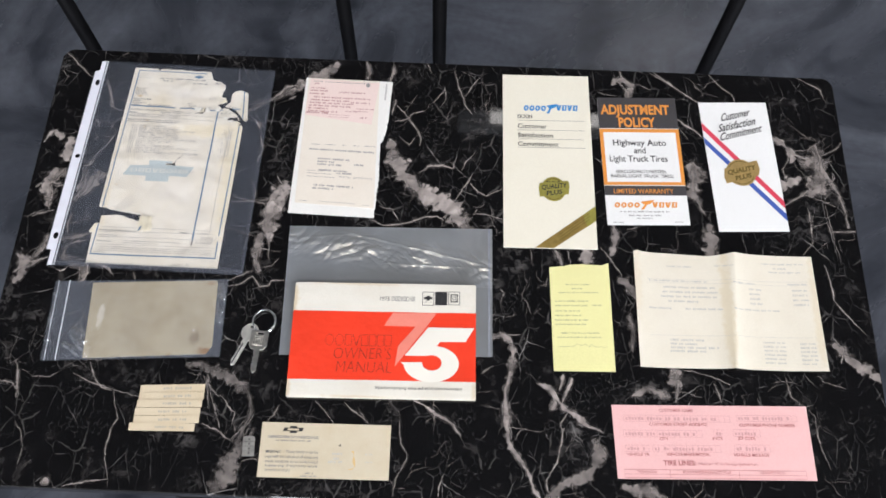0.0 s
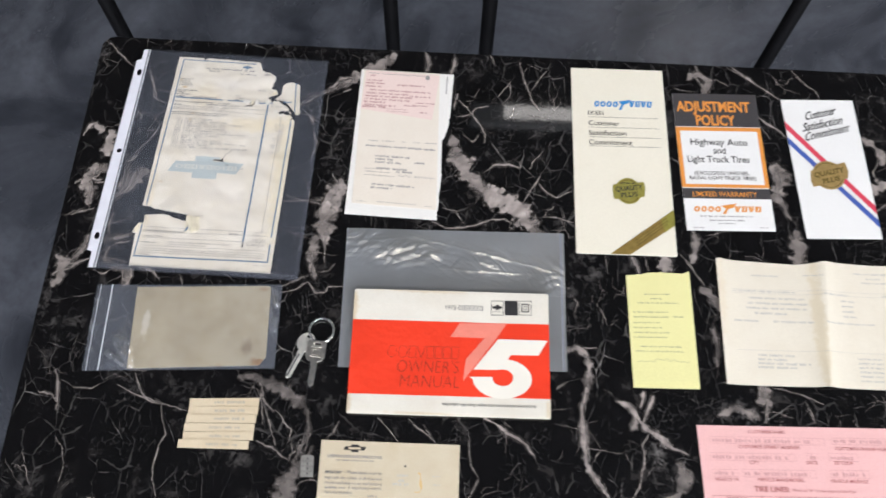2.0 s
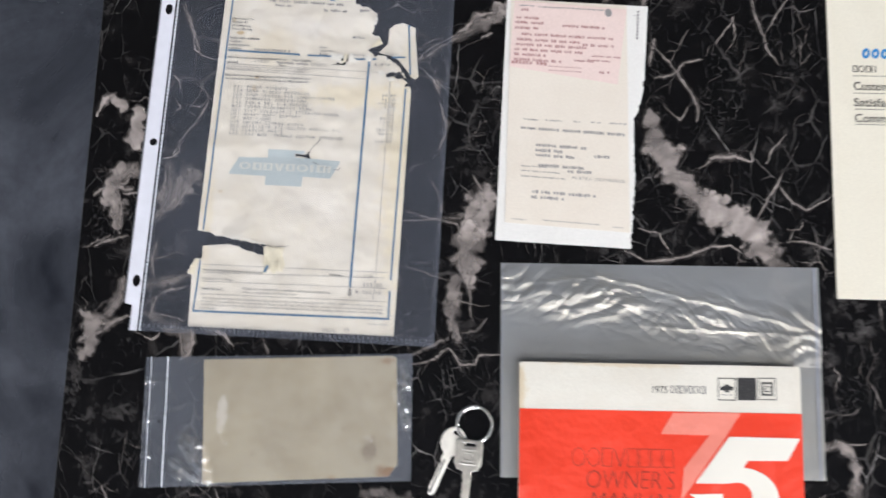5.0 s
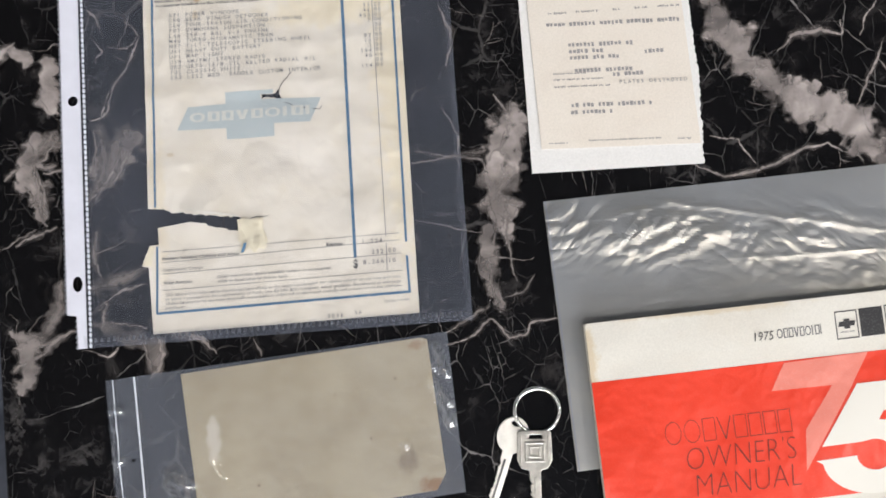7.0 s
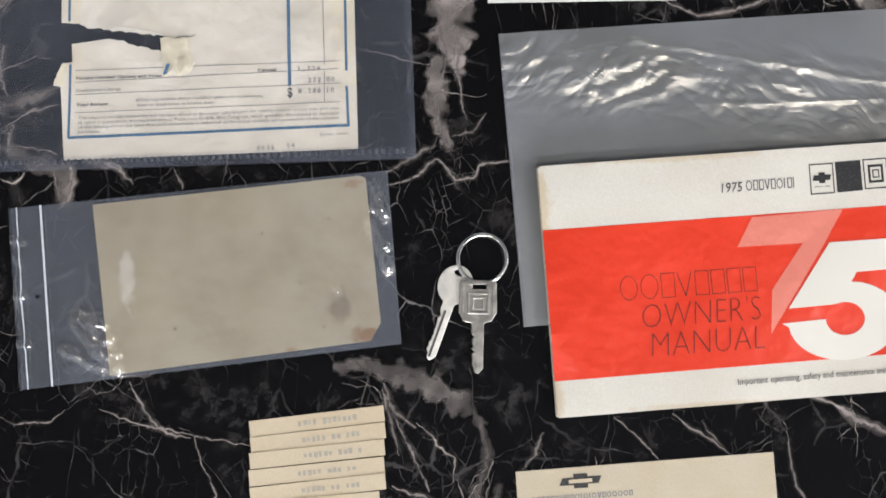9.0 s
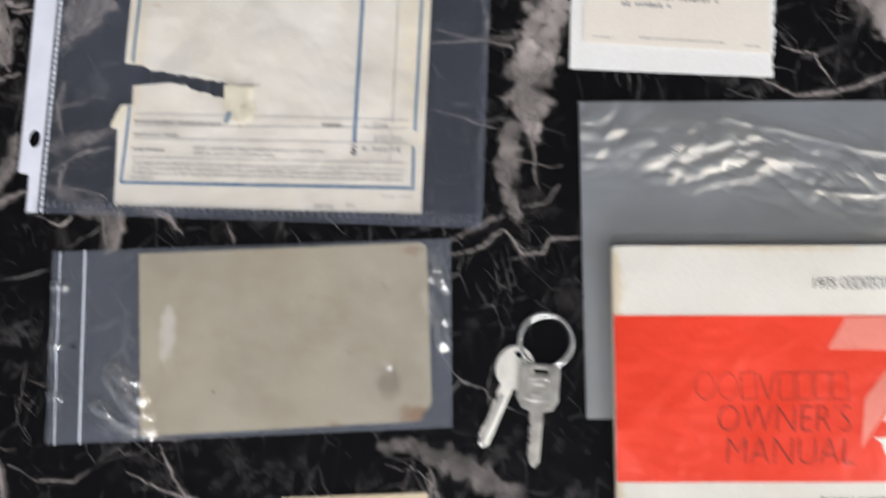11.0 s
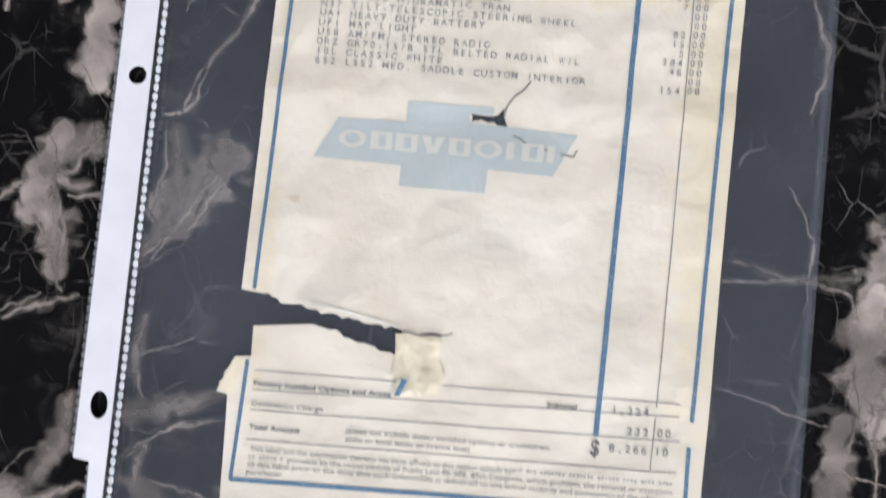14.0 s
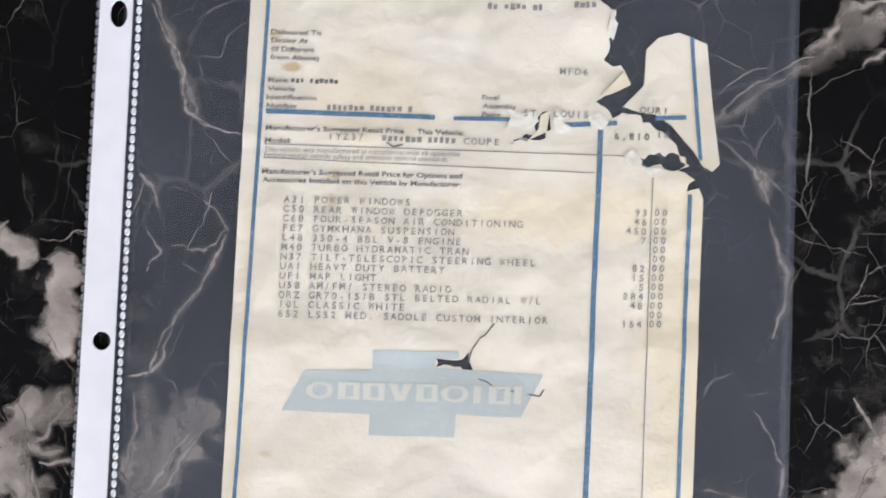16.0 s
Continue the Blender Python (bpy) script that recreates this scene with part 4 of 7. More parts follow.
def splinter(x, y, heading, length, width, bright, depth=0):
    """A hair crack that runs straight, kinks and forks."""
    pts, run = [(x, y)], 0.0
    while run < length:
        step = vrng.uniform(0.002, 0.006)
        heading += vrng.gauss(0, 0.07) + (vrng.choice((-1, 1)) * vrng.uniform(0.4, 0.9) if vrng.random() < 0.22 else 0)
        x, y, run = x + math.cos(heading) * step, y + math.sin(heading) * step, run + step
        if abs(x) > HX - 0.002 or abs(y) > HY - 0.002:
            break
        pts.append((x, y))
        if depth < 1 and vrng.random() < 0.25:
            splinter(x, y, heading + vrng.choice((-1, 1)) * vrng.uniform(0.5, 1.2), length * vrng.uniform(0.3, 0.6), width * 0.8, bright * 0.9, depth + 1)
    if len(pts) > 1:
        stroke(pts, width, bright)


for bright, half, pts in VEINS:
    stroke(pts, half * 0.001, bright)
    for (x, y), (px, py) in ((pts[0], pts[1]), (pts[-1], pts[-2])):  # both ends run on as hair cracks
        if vrng.random() < 0.4:
            splinter(x, y, math.atan2(y - py, x - px) + vrng.gauss(0, 0.25), vrng.uniform(0.008, 0.026), vrng.uniform(0.00022, 0.0004), bright * vrng.uniform(0.45, 0.7))
    for k in range(1 if vrng.random() < 0.4 else 0):  # fine branches
        x, y = pts[vrng.randrange(len(pts))]
        splinter(x, y, vrng.uniform(0, 6.3), vrng.uniform(0.006, 0.016), vrng.uniform(0.00016, 0.0003), bright * vrng.uniform(0.3, 0.55))
for k in range(400):  # the fine web between them, denser in some places than in others
    x, y = vrng.uniform(-HX, HX), vrng.uniform(-HY, HY)
    rich = 0.45 + 1.1 * noise.noise((x * 9, y * 9, 3.0))
    if vrng.random() < rich:
        splinter(x, y, vrng.choice((-1, 1)) * (math.pi / 2 + vrng.gauss(0, 0.7)), vrng.uniform(0.010, 0.040), vrng.uniform(0.0003, 0.0008), vrng.uniform(0.35, 0.8))
me = bpy.data.meshes.new("marble_vein_pattern")
me.from_pydata(vein_verts, [], vein_faces)
for attribute, values in (("core", vein_core), ("bright", vein_bright), ("broad", vein_broad)):
    me.attributes.new(attribute, "FLOAT", "POINT").data.foreach_set("value", np.array(values, np.float32))
me.materials.append(vein_material())
ob = new("marble_vein_pattern", me)
ob.parent = table
tagged(ob, "white veins of the marble pattern", kind="stuff")
for sx in (-1, 1):
    for sy in (-1, 1):
        bm = bmesh.new()
        box(bm, (sx * 0.42 - 0.018, sy * 0.2 - 0.018, 0.0), (sx * 0.42 + 0.018, sy * 0.2 + 0.018, TOP - 0.026), 0.003)
        part("leg", bm, BLACK_METAL, table)
bm = bmesh.new()
for sy in (-1, 1):
    box(bm, (-0.402, sy * 0.2 - 0.01, 0.66), (0.402, sy * 0.2 + 0.01, 0.70), 0.002)
for sx in (-1, 1):
    box(bm, (sx * 0.42 - 0.01, -0.182, 0.66), (sx * 0.42 + 0.01, 0.182, 0.70), 0.002)
part("apron_frame", bm, BLACK_METAL, table)

# ---- the black metal stands behind the table ----
for left, right in (((-0.627, 0.505), (-0.181, 0.540)), ((-0.021, 0.541), (0.459, 0.542))):
    stand = thing("metal_stand", ((left[0] + right[0]) / 2, 0.53, 0), "black tubular metal stand on the floor behind the table", "stand", "metal stands behind the table")
    for x, y in (left, right):
        bm = bmesh.new()
        tube(bm, [(x, y, 0.004), (x, y, 0.3), (x, y, 0.86)], 0.0120)
        post = part("post", bm, BLACK_METAL, stand, smooth=True)
        bm = bmesh.new()
        tube(bm, [(x, y, 0.0), (x, y, 0.012)], 0.014)
        part("foot", bm, BLACK_METAL, post)
    bm = bmesh.new()
    tube(bm, [(left[0] - 0.0105, left[1], 0.87), ((left[0] + right[0]) / 2, (left[1] + right[1]) / 2, 0.87), (right[0] + 0.0105, right[1], 0.87)], 0.0105)
    part("rail", bm, BLACK_METAL, stand, smooth=True)
# ---- paper and ink ----
CREAM = paper_material("cream_paper", (0.80, 0.76, 0.64), (0.72, 0.64, 0.48), 0.15, 0.5, 0.06)
WHITE_CARD = paper_material("white_card", (0.82, 0.82, 0.81), (0.74, 0.73, 0.70), 0.15, 0.4, 0.05)
AGED = blotched(paper_material("aged_paper", (0.875, 0.828, 0.745), (0.66, 0.59, 0.45), 0.6, 0.72, 0.45, 45.0, 0.75),
               (((-0.2600, 0.1000), (0.0200, 0.1200), (0.80, 0.70, 0.48), 0.5), ((-0.3000, 0.1620), (0.0500, 0.0120), (0.80, 0.69, 0.45), 0.45), ((-0.3350, 0.1050), (0.0120, 0.0100), (0.80, 0.68, 0.42), 0.4), ((-0.4080, 0.0600), (0.0060, 0.0700), (0.78, 0.67, 0.45), 0.4), ((-0.3700, 0.1980), (0.0300, 0.0200), (0.80, 0.70, 0.50), 0.35)))
RECEIPT = paper_material("receipt_paper", (0.78, 0.72, 0.63), (0.66, 0.55, 0.44), 0.25, 0.75, 0.15)
WHITE_PAPER = paper_material("white_paper", (0.80, 0.79, 0.76), (0.70, 0.66, 0.6), 0.2, 0.75, 0.15)
PINK_SLIP = paper_material("pale_pink_paper", (0.80, 0.645, 0.60), (0.74, 0.58, 0.52), 0.25, 0.8, 0.15)
PINK = paper_material("pink_paper", (0.80, 0.48, 0.47), (0.74, 0.42, 0.41), 0.25, 0.75, 0.06)
YELLOW = paper_material("yellow_paper", (0.78, 0.75, 0.37), (0.70, 0.65, 0.30), 0.3, 0.75, 0.12)
# the shaded slope beside the fold is painted in; both edges are darkened too
INVOICE = blotched(paper_material("off_white_paper", (0.76, 0.71, 0.60), (0.66, 0.59, 0.46), 0.35, 0.75, 0.2),
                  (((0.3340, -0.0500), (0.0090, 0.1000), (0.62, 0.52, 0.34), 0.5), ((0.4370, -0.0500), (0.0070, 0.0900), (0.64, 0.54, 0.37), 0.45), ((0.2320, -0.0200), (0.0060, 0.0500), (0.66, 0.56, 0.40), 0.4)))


def card_material():
    """Soiled grey-brown card: cloudy, with a thumb mark, rusty corners and a reflection painted as a pale streak."""
    m = paper_material("grey_brown_card", (0.525, 0.465, 0.335), (0.35, 0.285, 0.175), 0.8, 0.65, 0.25, 70.0)
    return blotched(m, (((-0.2735, -0.1075), (0.0075, 0.0100), (0.27, 0.215, 0.14), 0.85), ((-0.3845, -0.0865), (0.0048, 0.0150), (0.72, 0.69, 0.62), 0.75),
                       ((-0.2600, -0.1240), (0.0100, 0.0060), (0.30, 0.16, 0.06), 0.9), ((-0.2640, -0.0420), (0.0060, 0.0030), (0.34, 0.2, 0.1), 0.6), ((-0.3000, -0.1290), (0.004, 0.0025), (0.3, 0.18, 0.08), 0.7)))


ENVELOPE = card_material()
TAN = paper_material("tan_card", (0.62, 0.55, 0.415), (0.52, 0.41, 0.25), 0.5, 0.7, 0.12)
STRIP = paper_material("yellowed_strip", (0.66, 0.565, 0.41), (0.54, 0.41, 0.23), 0.5, 0.7, 0.1)
COVER = blotched(paper_material("booklet_cover", (0.76, 0.73, 0.65), (0.64, 0.55, 0.43), 0.35, 0.3, 0.35, 18.0),
                (((-0.1645, -0.0600), (0.0060, 0.0300), (0.58, 0.45, 0.25), 0.6), ((-0.1625, -0.1600), (0.0050, 0.0220), (0.56, 0.43, 0.25), 0.6), ((-0.1000, -0.0370), (0.0700, 0.0030), (0.60, 0.48, 0.30), 0.5), ((0.0440, -0.1600), (0.0040, 0.0150), (0.60, 0.48, 0.30), 0.5), ((-0.0800, -0.1700), (0.0500, 0.0025), (0.58, 0.46, 0.28), 0.5)))
PAGES = plain("page_edges", (0.66, 0.62, 0.53), 0.85, 0, 0.25, 700.0)
FIBRE = plain("white_paper_fibre", (0.86, 0.84, 0.78), 0.9, 0, 0.1, 400.0, 0.4)
STUB = plain("bare_paper_fibre", (0.80, 0.74, 0.58), 0.9, 0, 0.12, 120.0, 0.3)
RED = ink("red_ink", (0.78, 0.045, 0.016), 0.34, 0.08, (0.8, 0.3, 0.2), 0.4)
PALE_RED = ink("pale_red_ink", (0.80, 0.24, 0.18), 0.34, 0.08, (0.8, 0.78, 0.72), 0.4)
IVORY = ink("ivory_ink", (0.78, 0.75, 0.67), 0.4, 0.1)
BLACK = ink("black_ink", (0.02, 0.02, 0.022), 0.45, 0.06)
CHARCOAL = ink("charcoal_ink", (0.045, 0.042, 0.045), 0.4, 0.05)
DARK_LINE = ink("dark_red_ink", (0.10, 0.02, 0.015), 0.5, 0.15, (0.7, 0.1, 0.05))
GREY = ink("grey_type", (0.24, 0.23, 0.23), 0.7, 0.28)
FAINT = ink("faint_type", (0.47, 0.46, 0.43), 0.7, 0.45)
STRIP_TYPE = ink("strip_type", (0.40, 0.37, 0.31), 0.7, 0.4, (0.7, 0.6, 0.45))
SLIP_TYPE = ink("slip_type", (0.27, 0.26, 0.26), 0.7, 0.3)
TYPE = ink("dark_print", (0.11, 0.11, 0.115), 0.7, 0.4)
TYPEWRITER = ink("typewriter_ink", (0.24, 0.24, 0.245), 0.7, 0.55)
ROSE_TYPE = ink("rose_type", (0.40, 0.21, 0.21), 0.7, 0.3, (0.78, 0.55, 0.5))
BLUE = ink("blue_ink", (0.05, 0.155, 0.29), 0.6, 0.3)
PALE_BLUE = ink("pale_blue_ink", (0.47, 0.54, 0.56), 0.7, 0.4)
PALE_INK = ink("pale_paper_ink", (0.655, 0.665, 0.62), 0.75, 0.2)
LOGO_BLUE = ink("bright_blue_ink", (0.02, 0.22, 0.55), 0.45, 0.05)
ORANGE = ink("orange_ink", (0.72, 0.28, 0.05), 0.4, 0.05)
GOLD = plain("gold_foil", (0.55, 0.38, 0.15), 0.38, 0.6, 0.12, 300.0, 0.1)
OLIVE = plain("olive_gold_foil", (0.40, 0.36, 0.08), 0.35, 0.5, 0.12, 300.0, 0.1)
BRONZE = plain("bronze_ink", (0.36, 0.25, 0.07), 0.35, 0.5, 0.15, 200.0)
DARK_GOLD = ink("dark_gold_ink", (0.16, 0.11, 0.02), 0.5, 0.1, (0.4, 0.3, 0.1))
FLAG_RED = ink("flag_red_ink", (0.62, 0.05, 0.09), 0.4, 0.05)
FLAG_BLUE = ink("flag_blue_ink", (0.05, 0.10, 0.38), 0.4, 0.05)
PINK_TYPE = ink("pink_form_ink", (0.42, 0.16, 0.16), 0.7, 0.2, (0.8, 0.4, 0.4))
PEN = ink("pencil_line", (0.58, 0.32, 0.32), 0.7, 0.3, (0.8, 0.45, 0.45))
GREEN_TYPE = ink("olive_type", (0.33, 0.34, 0.20), 0.7, 0.35, (0.7, 0.66, 0.3))
SLEEVE = film_material("sleeve_plastic", 0.036, (0.64, 0.71, 0.90), 0.1, 0.025, 45.0)
POLY = film_material("bag_plastic", 0.17, (0.68, 0.75, 0.85), 0.31, 0.10, 30.0, 1.6, (1.0, 0.94, 0.80), 0.24)
ZIP = film_material("zip_bag_plastic", 0.070, (0.66, 0.74, 0.92), 0.14, 0.14, 40.0, 1.0, (1.0, 0.95, 0.84), 0.14)
SEAM = plain("milky_plastic_seam", (0.62, 0.65, 0.70), 0.35, 0, 0.1, 200.0)
DARK_SEAM = plain("dark_plastic_seam", (0.085, 0.09, 0.105), 0.4, 0, 0.2, 200.0)
DULL_SEAM = plain("dull_plastic_seam", (0.26, 0.27, 0.30), 0.4, 0, 0.1, 200.0)
REINFORCED = plain("white_binding_strip", (0.70, 0.71, 0.78), 0.4, 0, 0.04, 90.0)
NICKEL = plain("worn_nickel", (0.62, 0.60, 0.55), 0.36, 1.0, 0.15, 250.0, 0.05)
STEEL = plain("bright_steel", (0.72, 0.71, 0.67), 0.2, 1.0, 0.08, 150.0)
# paler copy of the nickel; the round key's reflection is put into its colour
LIT_KEY = plain("lightened_nickel", (0.86, 0.84, 0.78), 0.5, 1.0, 0.08, 250.0, 0.05)
TAG = plain("grey_tag", (0.22, 0.215, 0.20), 0.5, 0, 0.15, 120.0)


def ellipse(u, v, ru, rv, count=40):
    return [(u + ru * math.cos(k), v + rv * math.sin(k)) for k in np.linspace(0, 2 * math.pi, count, endpoint=False)]


def row_letters(paper, u0, u1, v, cap, material, kinds, name="printed_block", lift=0.00012, weight=0.36, lean=0.0):
    """A trade name as a row of plain shapes in its colour. kinds: o a ring, v a wedge, b a block, l a narrow bar."""
    room = {"o": 1.15, "v": 1.0, "b": 0.9, "l": 0.55}
    unit = (u1 - u0) / sum(room[k] for k in kinds)
    u = u0
    for k in kinds:
        w = unit * room[k] * 0.86
        slant = lambda p: [(x + lean * (v - y), y) for x, y in p]
        if k == "o":
            thick_u, thick_v = w * weight * 0.62, cap * weight * 0.5
            paper.poly(name, slant(ellipse(u + w / 2, v - cap / 2, w / 2, cap / 2, 20)), material, lift, (slant(ellipse(u + w / 2, v - cap / 2, w / 2 - thick_u, cap / 2 - thick_v, 20)),))
        elif k == "v":
            paper.poly(name, slant([(u, v - cap), (u + w * weight, v - cap), (u + w / 2, v - cap * min(0.35, 0.04 + weight)), (u + w * (1 - weight), v - cap), (u + w, v - cap), (u + w * (0.5 + weight / 2), v), (u + w * (0.5 - weight / 2), v)]), material, lift)
        elif k == "b":
            t, q = w * weight, cap * min(0.18, weight * 0.5)
            paper.poly(name, slant([(u, v - cap), (u + w, v - cap), (u + w, v), (u, v)]), material, lift, (slant([(u + t, v - cap + q), (u + w - t * 0.8, v - cap + q), (u + w - t * 0.8, v - q), (u + t, v - q)]),))
        else:
            paper.poly(name, slant([(u, v - cap), (u + w * weight * 1.6, v - cap), (u + w * weight * 1.6, v), (u, v)]), material, lift)
        u += unit * room[k]


def bow_tie(paper, u0, v0, u1, v1, material, lift=0.00012, name="printed_mark"):
    """A slanted cross-shaped mark between two corners."""
    du, dv = u1 - u0, v1 - v0
    shape = [(0.34, 0), (0.67, 0), (0.67, 0.22), (1, 0.24), (0.92, 0.75), (0.67, 0.73), (0.67, 1), (0.34, 1), (0.34, 0.76), (0, 0.74), (0.08, 0.26), (0.34, 0.24)]
    return paper.poly(name, [(u0 + du * a, v0 + dv * b) for a, b in shape], material, lift, step=0.004)


# ---- the torn price sticker in its clear sleeve ----
sticker_thing = thing("price_sticker", (-0.335, 0.114, TOP), "torn aged window price sticker with blue ruled border", "paper")
S = Paper(sticker_thing, (-0.4048, 0.2525), (-0.2497, 0.2505), (-0.4150, -0.0228), (-0.2600, -0.0237), TOP + 0.0006, 0.0009, 2.0, 26.0)


def sticker_fold(x, y):
    """An old fold across the sticker and a fine crumple."""
    crumple = abs(noise.noise((x * 30 + y * 12, y * 26 - x * 9, 4.0)))
    return 0.0006 * math.exp(-((y - 0.1185) / 0.006) ** 2) + 0.0003 * noise.noise((x * 60, y * 60, 8.0)) + 0.0012 * crumple + 0.0006 * max(0.0, min(1.0, (y - 0.125) / 0.03)) * abs(noise.noise((x * 85 - y * 40, y * 100 + x * 30, 7.0)))


S.extra = sticker_fold
body_outline = [(-0.009, 0), (0.18, 0.0), (0.2, 0.012), (0.22, 0.0), (0.63, 0.004), (0.665, 0.05), (0.72, 0.058), (0.775, 0.075), (0.77, 0.105), (0.755, 0.135),
                (0.80, 0.147), (0.812, 0.165), (0.742, 0.186), (0.765, 0.194), (0.780, 0.206), (0.800, 0.199), (0.826, 0.2005), (0.868, 0.215), (0.912, 0.233), (0.948, 0.262), (0.925, 0.268), (0.96, 0.278), (0.945, 0.292), (0.970, 0.288),
                (0.980, 0.30), (1, 1), (-0.001, 1), (-0.012, 0.858), (-0.036, 0.855), (-0.005, 0.812), (0.028, 0.811), (0.025, 0.775), (0.150, 0.767), (0.187, 0.772), (0.272, 0.786), (0.331, 0.797),
                (0.345, 0.775), (0.338, 0.766), (0.278, 0.761), (0.176, 0.753), (0.098, 0.746), (0.037, 0.736), (-0.009, 0.733)]
hole_a = [(0.430, 0.501), (0.46, 0.5025), (0.487, 0.501), (0.499, 0.492), (0.505, 0.508), (0.528, 0.526), (0.512, 0.525), (0.49, 0.514), (0.47, 0.511), (0.432, 0.5115)]
hole_b = [(0.643, 0.199), (0.649, 0.222), (0.628, 0.235), (0.587, 0.232), (0.618, 0.226), (0.62, 0.207)]
hole_c = [(0.84, 0.253), (0.873, 0.249), (0.925, 0.248), (0.94, 0.26), (0.918, 0.268), (0.874, 0.261), (0.846, 0.262)]
S.sheet("sheet", AGED, body_outline, (hole_a, hole_b, hole_c), (1, 2, 3, 4, 5, 6, 7, 8, 9, 10, 11, 12, 13, 14, 15, 16, 17, 18, 19, 20, 21, 22, 28, 33, 34, 35, 36, 37, 38, 39, 40), 0.0009, 0.0002, step=0.0022)
S.poly("torn_piece", [(0.843, 0.165), (0.843, 0.122), (0.869, 0.107), (0.912, 0.100), (0.974, 0.113), (0.988, 0.175), (1.011, 0.259), (0.996, 0.268), (0.975, 0.262), (0.955, 0.245), (0.932, 0.231), (0.905, 0.213), (0.870, 0.2005), (0.835, 0.1985), (0.80, 0.192)], AGED, 0.0004, step=0.003)
# the border and ruling
S.line("border_line", 0.030, 0.012, 0.018, 0.731, 0.0013, BLUE)
S.line("border_line", 0.022, 0.815, 0.015, 0.958, 0.0013, BLUE)
S.line("border_line", 0.015, 0.957, 0.968, 0.953, 0.0015, BLUE)
S.line("border_line", 0.952, 0.296, 0.962, 0.845, 0.0014, BLUE)
S.line("border_line", 0.962, 0.875, 0.967, 0.955, 0.0014, BLUE)
S.line("border_line", 0.940, 0.105, 0.969, 0.255, 0.0013, BLUE, 0.0006)
S.line("border_line", 0.03, 0.014, 0.60, 0.016, 0.0011, BLUE)
S.line("ruled_band", 0.038, 0.209, 0.40, 0.211, 0.0016, BLUE)
S.line("ruled_band", 0.44, 0.2115, 0.63, 0.2105, 0.0014, BLUE)
S.line("ruled_band", 0.66, 0.2165, 0.79, 0.2115, 0.0016, BLUE)
S.line("ruled_band", 0.87, 0.205, 0.935, 0.203, 0.0014, BLUE, 0.0006)
S.line("column_line", 0.755, 0.219, 0.766, 0.871, 0.0018, BLUE)
S.line("column_line", 0.871, 0.27, 0.886, 0.831, 0.0004, GREY)
S.line("column_line", 0.886, 0.845, 0.885, 0.904, 0.0004, GREY)
for v0, v1, u1 in ((0.2485, 0.2515, 0.83), (0.265, 0.273, 0.745), (0.827, 0.825, 0.935), (0.850, 0.840, 0.935), (0.874, 0.869, 0.944), (0.909, 0.906, 0.941)):
    S.line("ruled_line", 0.038, v0, u1, v1, 0.00035, GREY)
# small print
SMALL = 0.0062
for body, u0, u1, v, bold in (
    ("Delivered To", 0.039, 0.148, 0.116, 0.012), ("Dealer At", 0.041, 0.12, 0.126, 0.012), ("(If Different", 0.042, 0.135, 0.1365, 0.012), ("from Above)", 0.041, 0.145, 0.1465, 0.012),
    ("Make:", 0.039, 0.083, 0.174, 0.012), ("Vehicle", 0.039, 0.098, 0.1845, 0.012), ("Identification", 0.038, 0.145, 0.195, 0.012), ("Number", 0.039, 0.105, 0.2055, 0.012),
    ("Final", 0.498, 0.535, 0.188, 0.012), ("Assembly", 0.500, 0.572, 0.1985, 0.012), ("Point", 0.500, 0.54, 0.209, 0.012),
    ("Manufacturer's Suggested Retail Price     This Vehicle:", 0.040, 0.464, 0.232, 0.02), ("Model:", 0.039, 0.096, 0.247, 0.02),
    ("This vehicle was manufactured in compliance with all applicable", 0.039, 0.458, 0.2575, 0.0), ("Federal motor vehicle safety and emission control standards.", 0.040, 0.434, 0.2645, 0.0),
    ("Manufacturer's Suggested Retail Price for Options and", 0.037, 0.465, 0.2845, 0.02), ("Accessories Installed on this Vehicle by Manufacturer:", 0.039, 0.464, 0.2945, 0.02),
    ("Factory Installed Options and Acces", 0.041, 0.330, 0.845, 0.02), ("Destination Charge", 0.041, 0.192, 0.869, 0.008), ("Total Amount", 0.041, 0.149, 0.897, 0.02),
    ("(Does not include dealer installed options or accessories,", 0.244, 0.675, 0.8915, 0.006), ("state or local taxes or license fees)", 0.246, 0.507, 0.9015, 0.006), ("Subtotal", 0.657, 0.720, 0.8415, 0.02),
    ("This label and the information thereon has been affixed to this motor vehicle by", 0.049, 0.60, 0.9225, 0.004),
    ("pursuant to the requirements of Public Law 85-506, 85th Congress, which prohibits the removal or alteration", 0.13, 0.936, 0.9315, 0.004),
    ("of this label prior to the time that such automobile is delivered to the actual custody and possession of the ultimate", 0.048, 0.935, 0.9405, 0.004),
    ("purchaser.", 0.047, 0.125, 0.9495, 0.004), ("Part No.", 0.870, 0.915, 0.9725, 0.0),
):
    S.text(body, u0, u1, v, SMALL, GREY if bold < 0.01 else TYPE, bold)
S.bars([(0.60, 0.934, 0.9215, 0.0055), (0.048, 0.124, 0.9315, 0.0055), (0.925, 0.965, 0.9715, 0.005), (0.045, 0.11, 0.045, 0.006), (0.045, 0.14, 0.056, 0.006), (0.045, 0.12, 0.034, 0.005)], FAINT, 3)
S.bars([(0.22, 0.60, 0.058, 0.009), (0.25, 0.34, 0.071, 0.009), (0.5, 0.62, 0.078, 0.009), (0.168, 0.359, 0.2065, 0.0085), (0.685, 0.745, 0.074, 0.009), (0.29, 0.45, 0.2425, 0.009)], GREY, 8, "typed_line")
S.bars([(0.088, 0.205, 0.1745, 0.0075)], TYPE, 4, "printed_line")
bow_tie(S, 0.50, 0.028, 0.575, 0.044, BLUE)
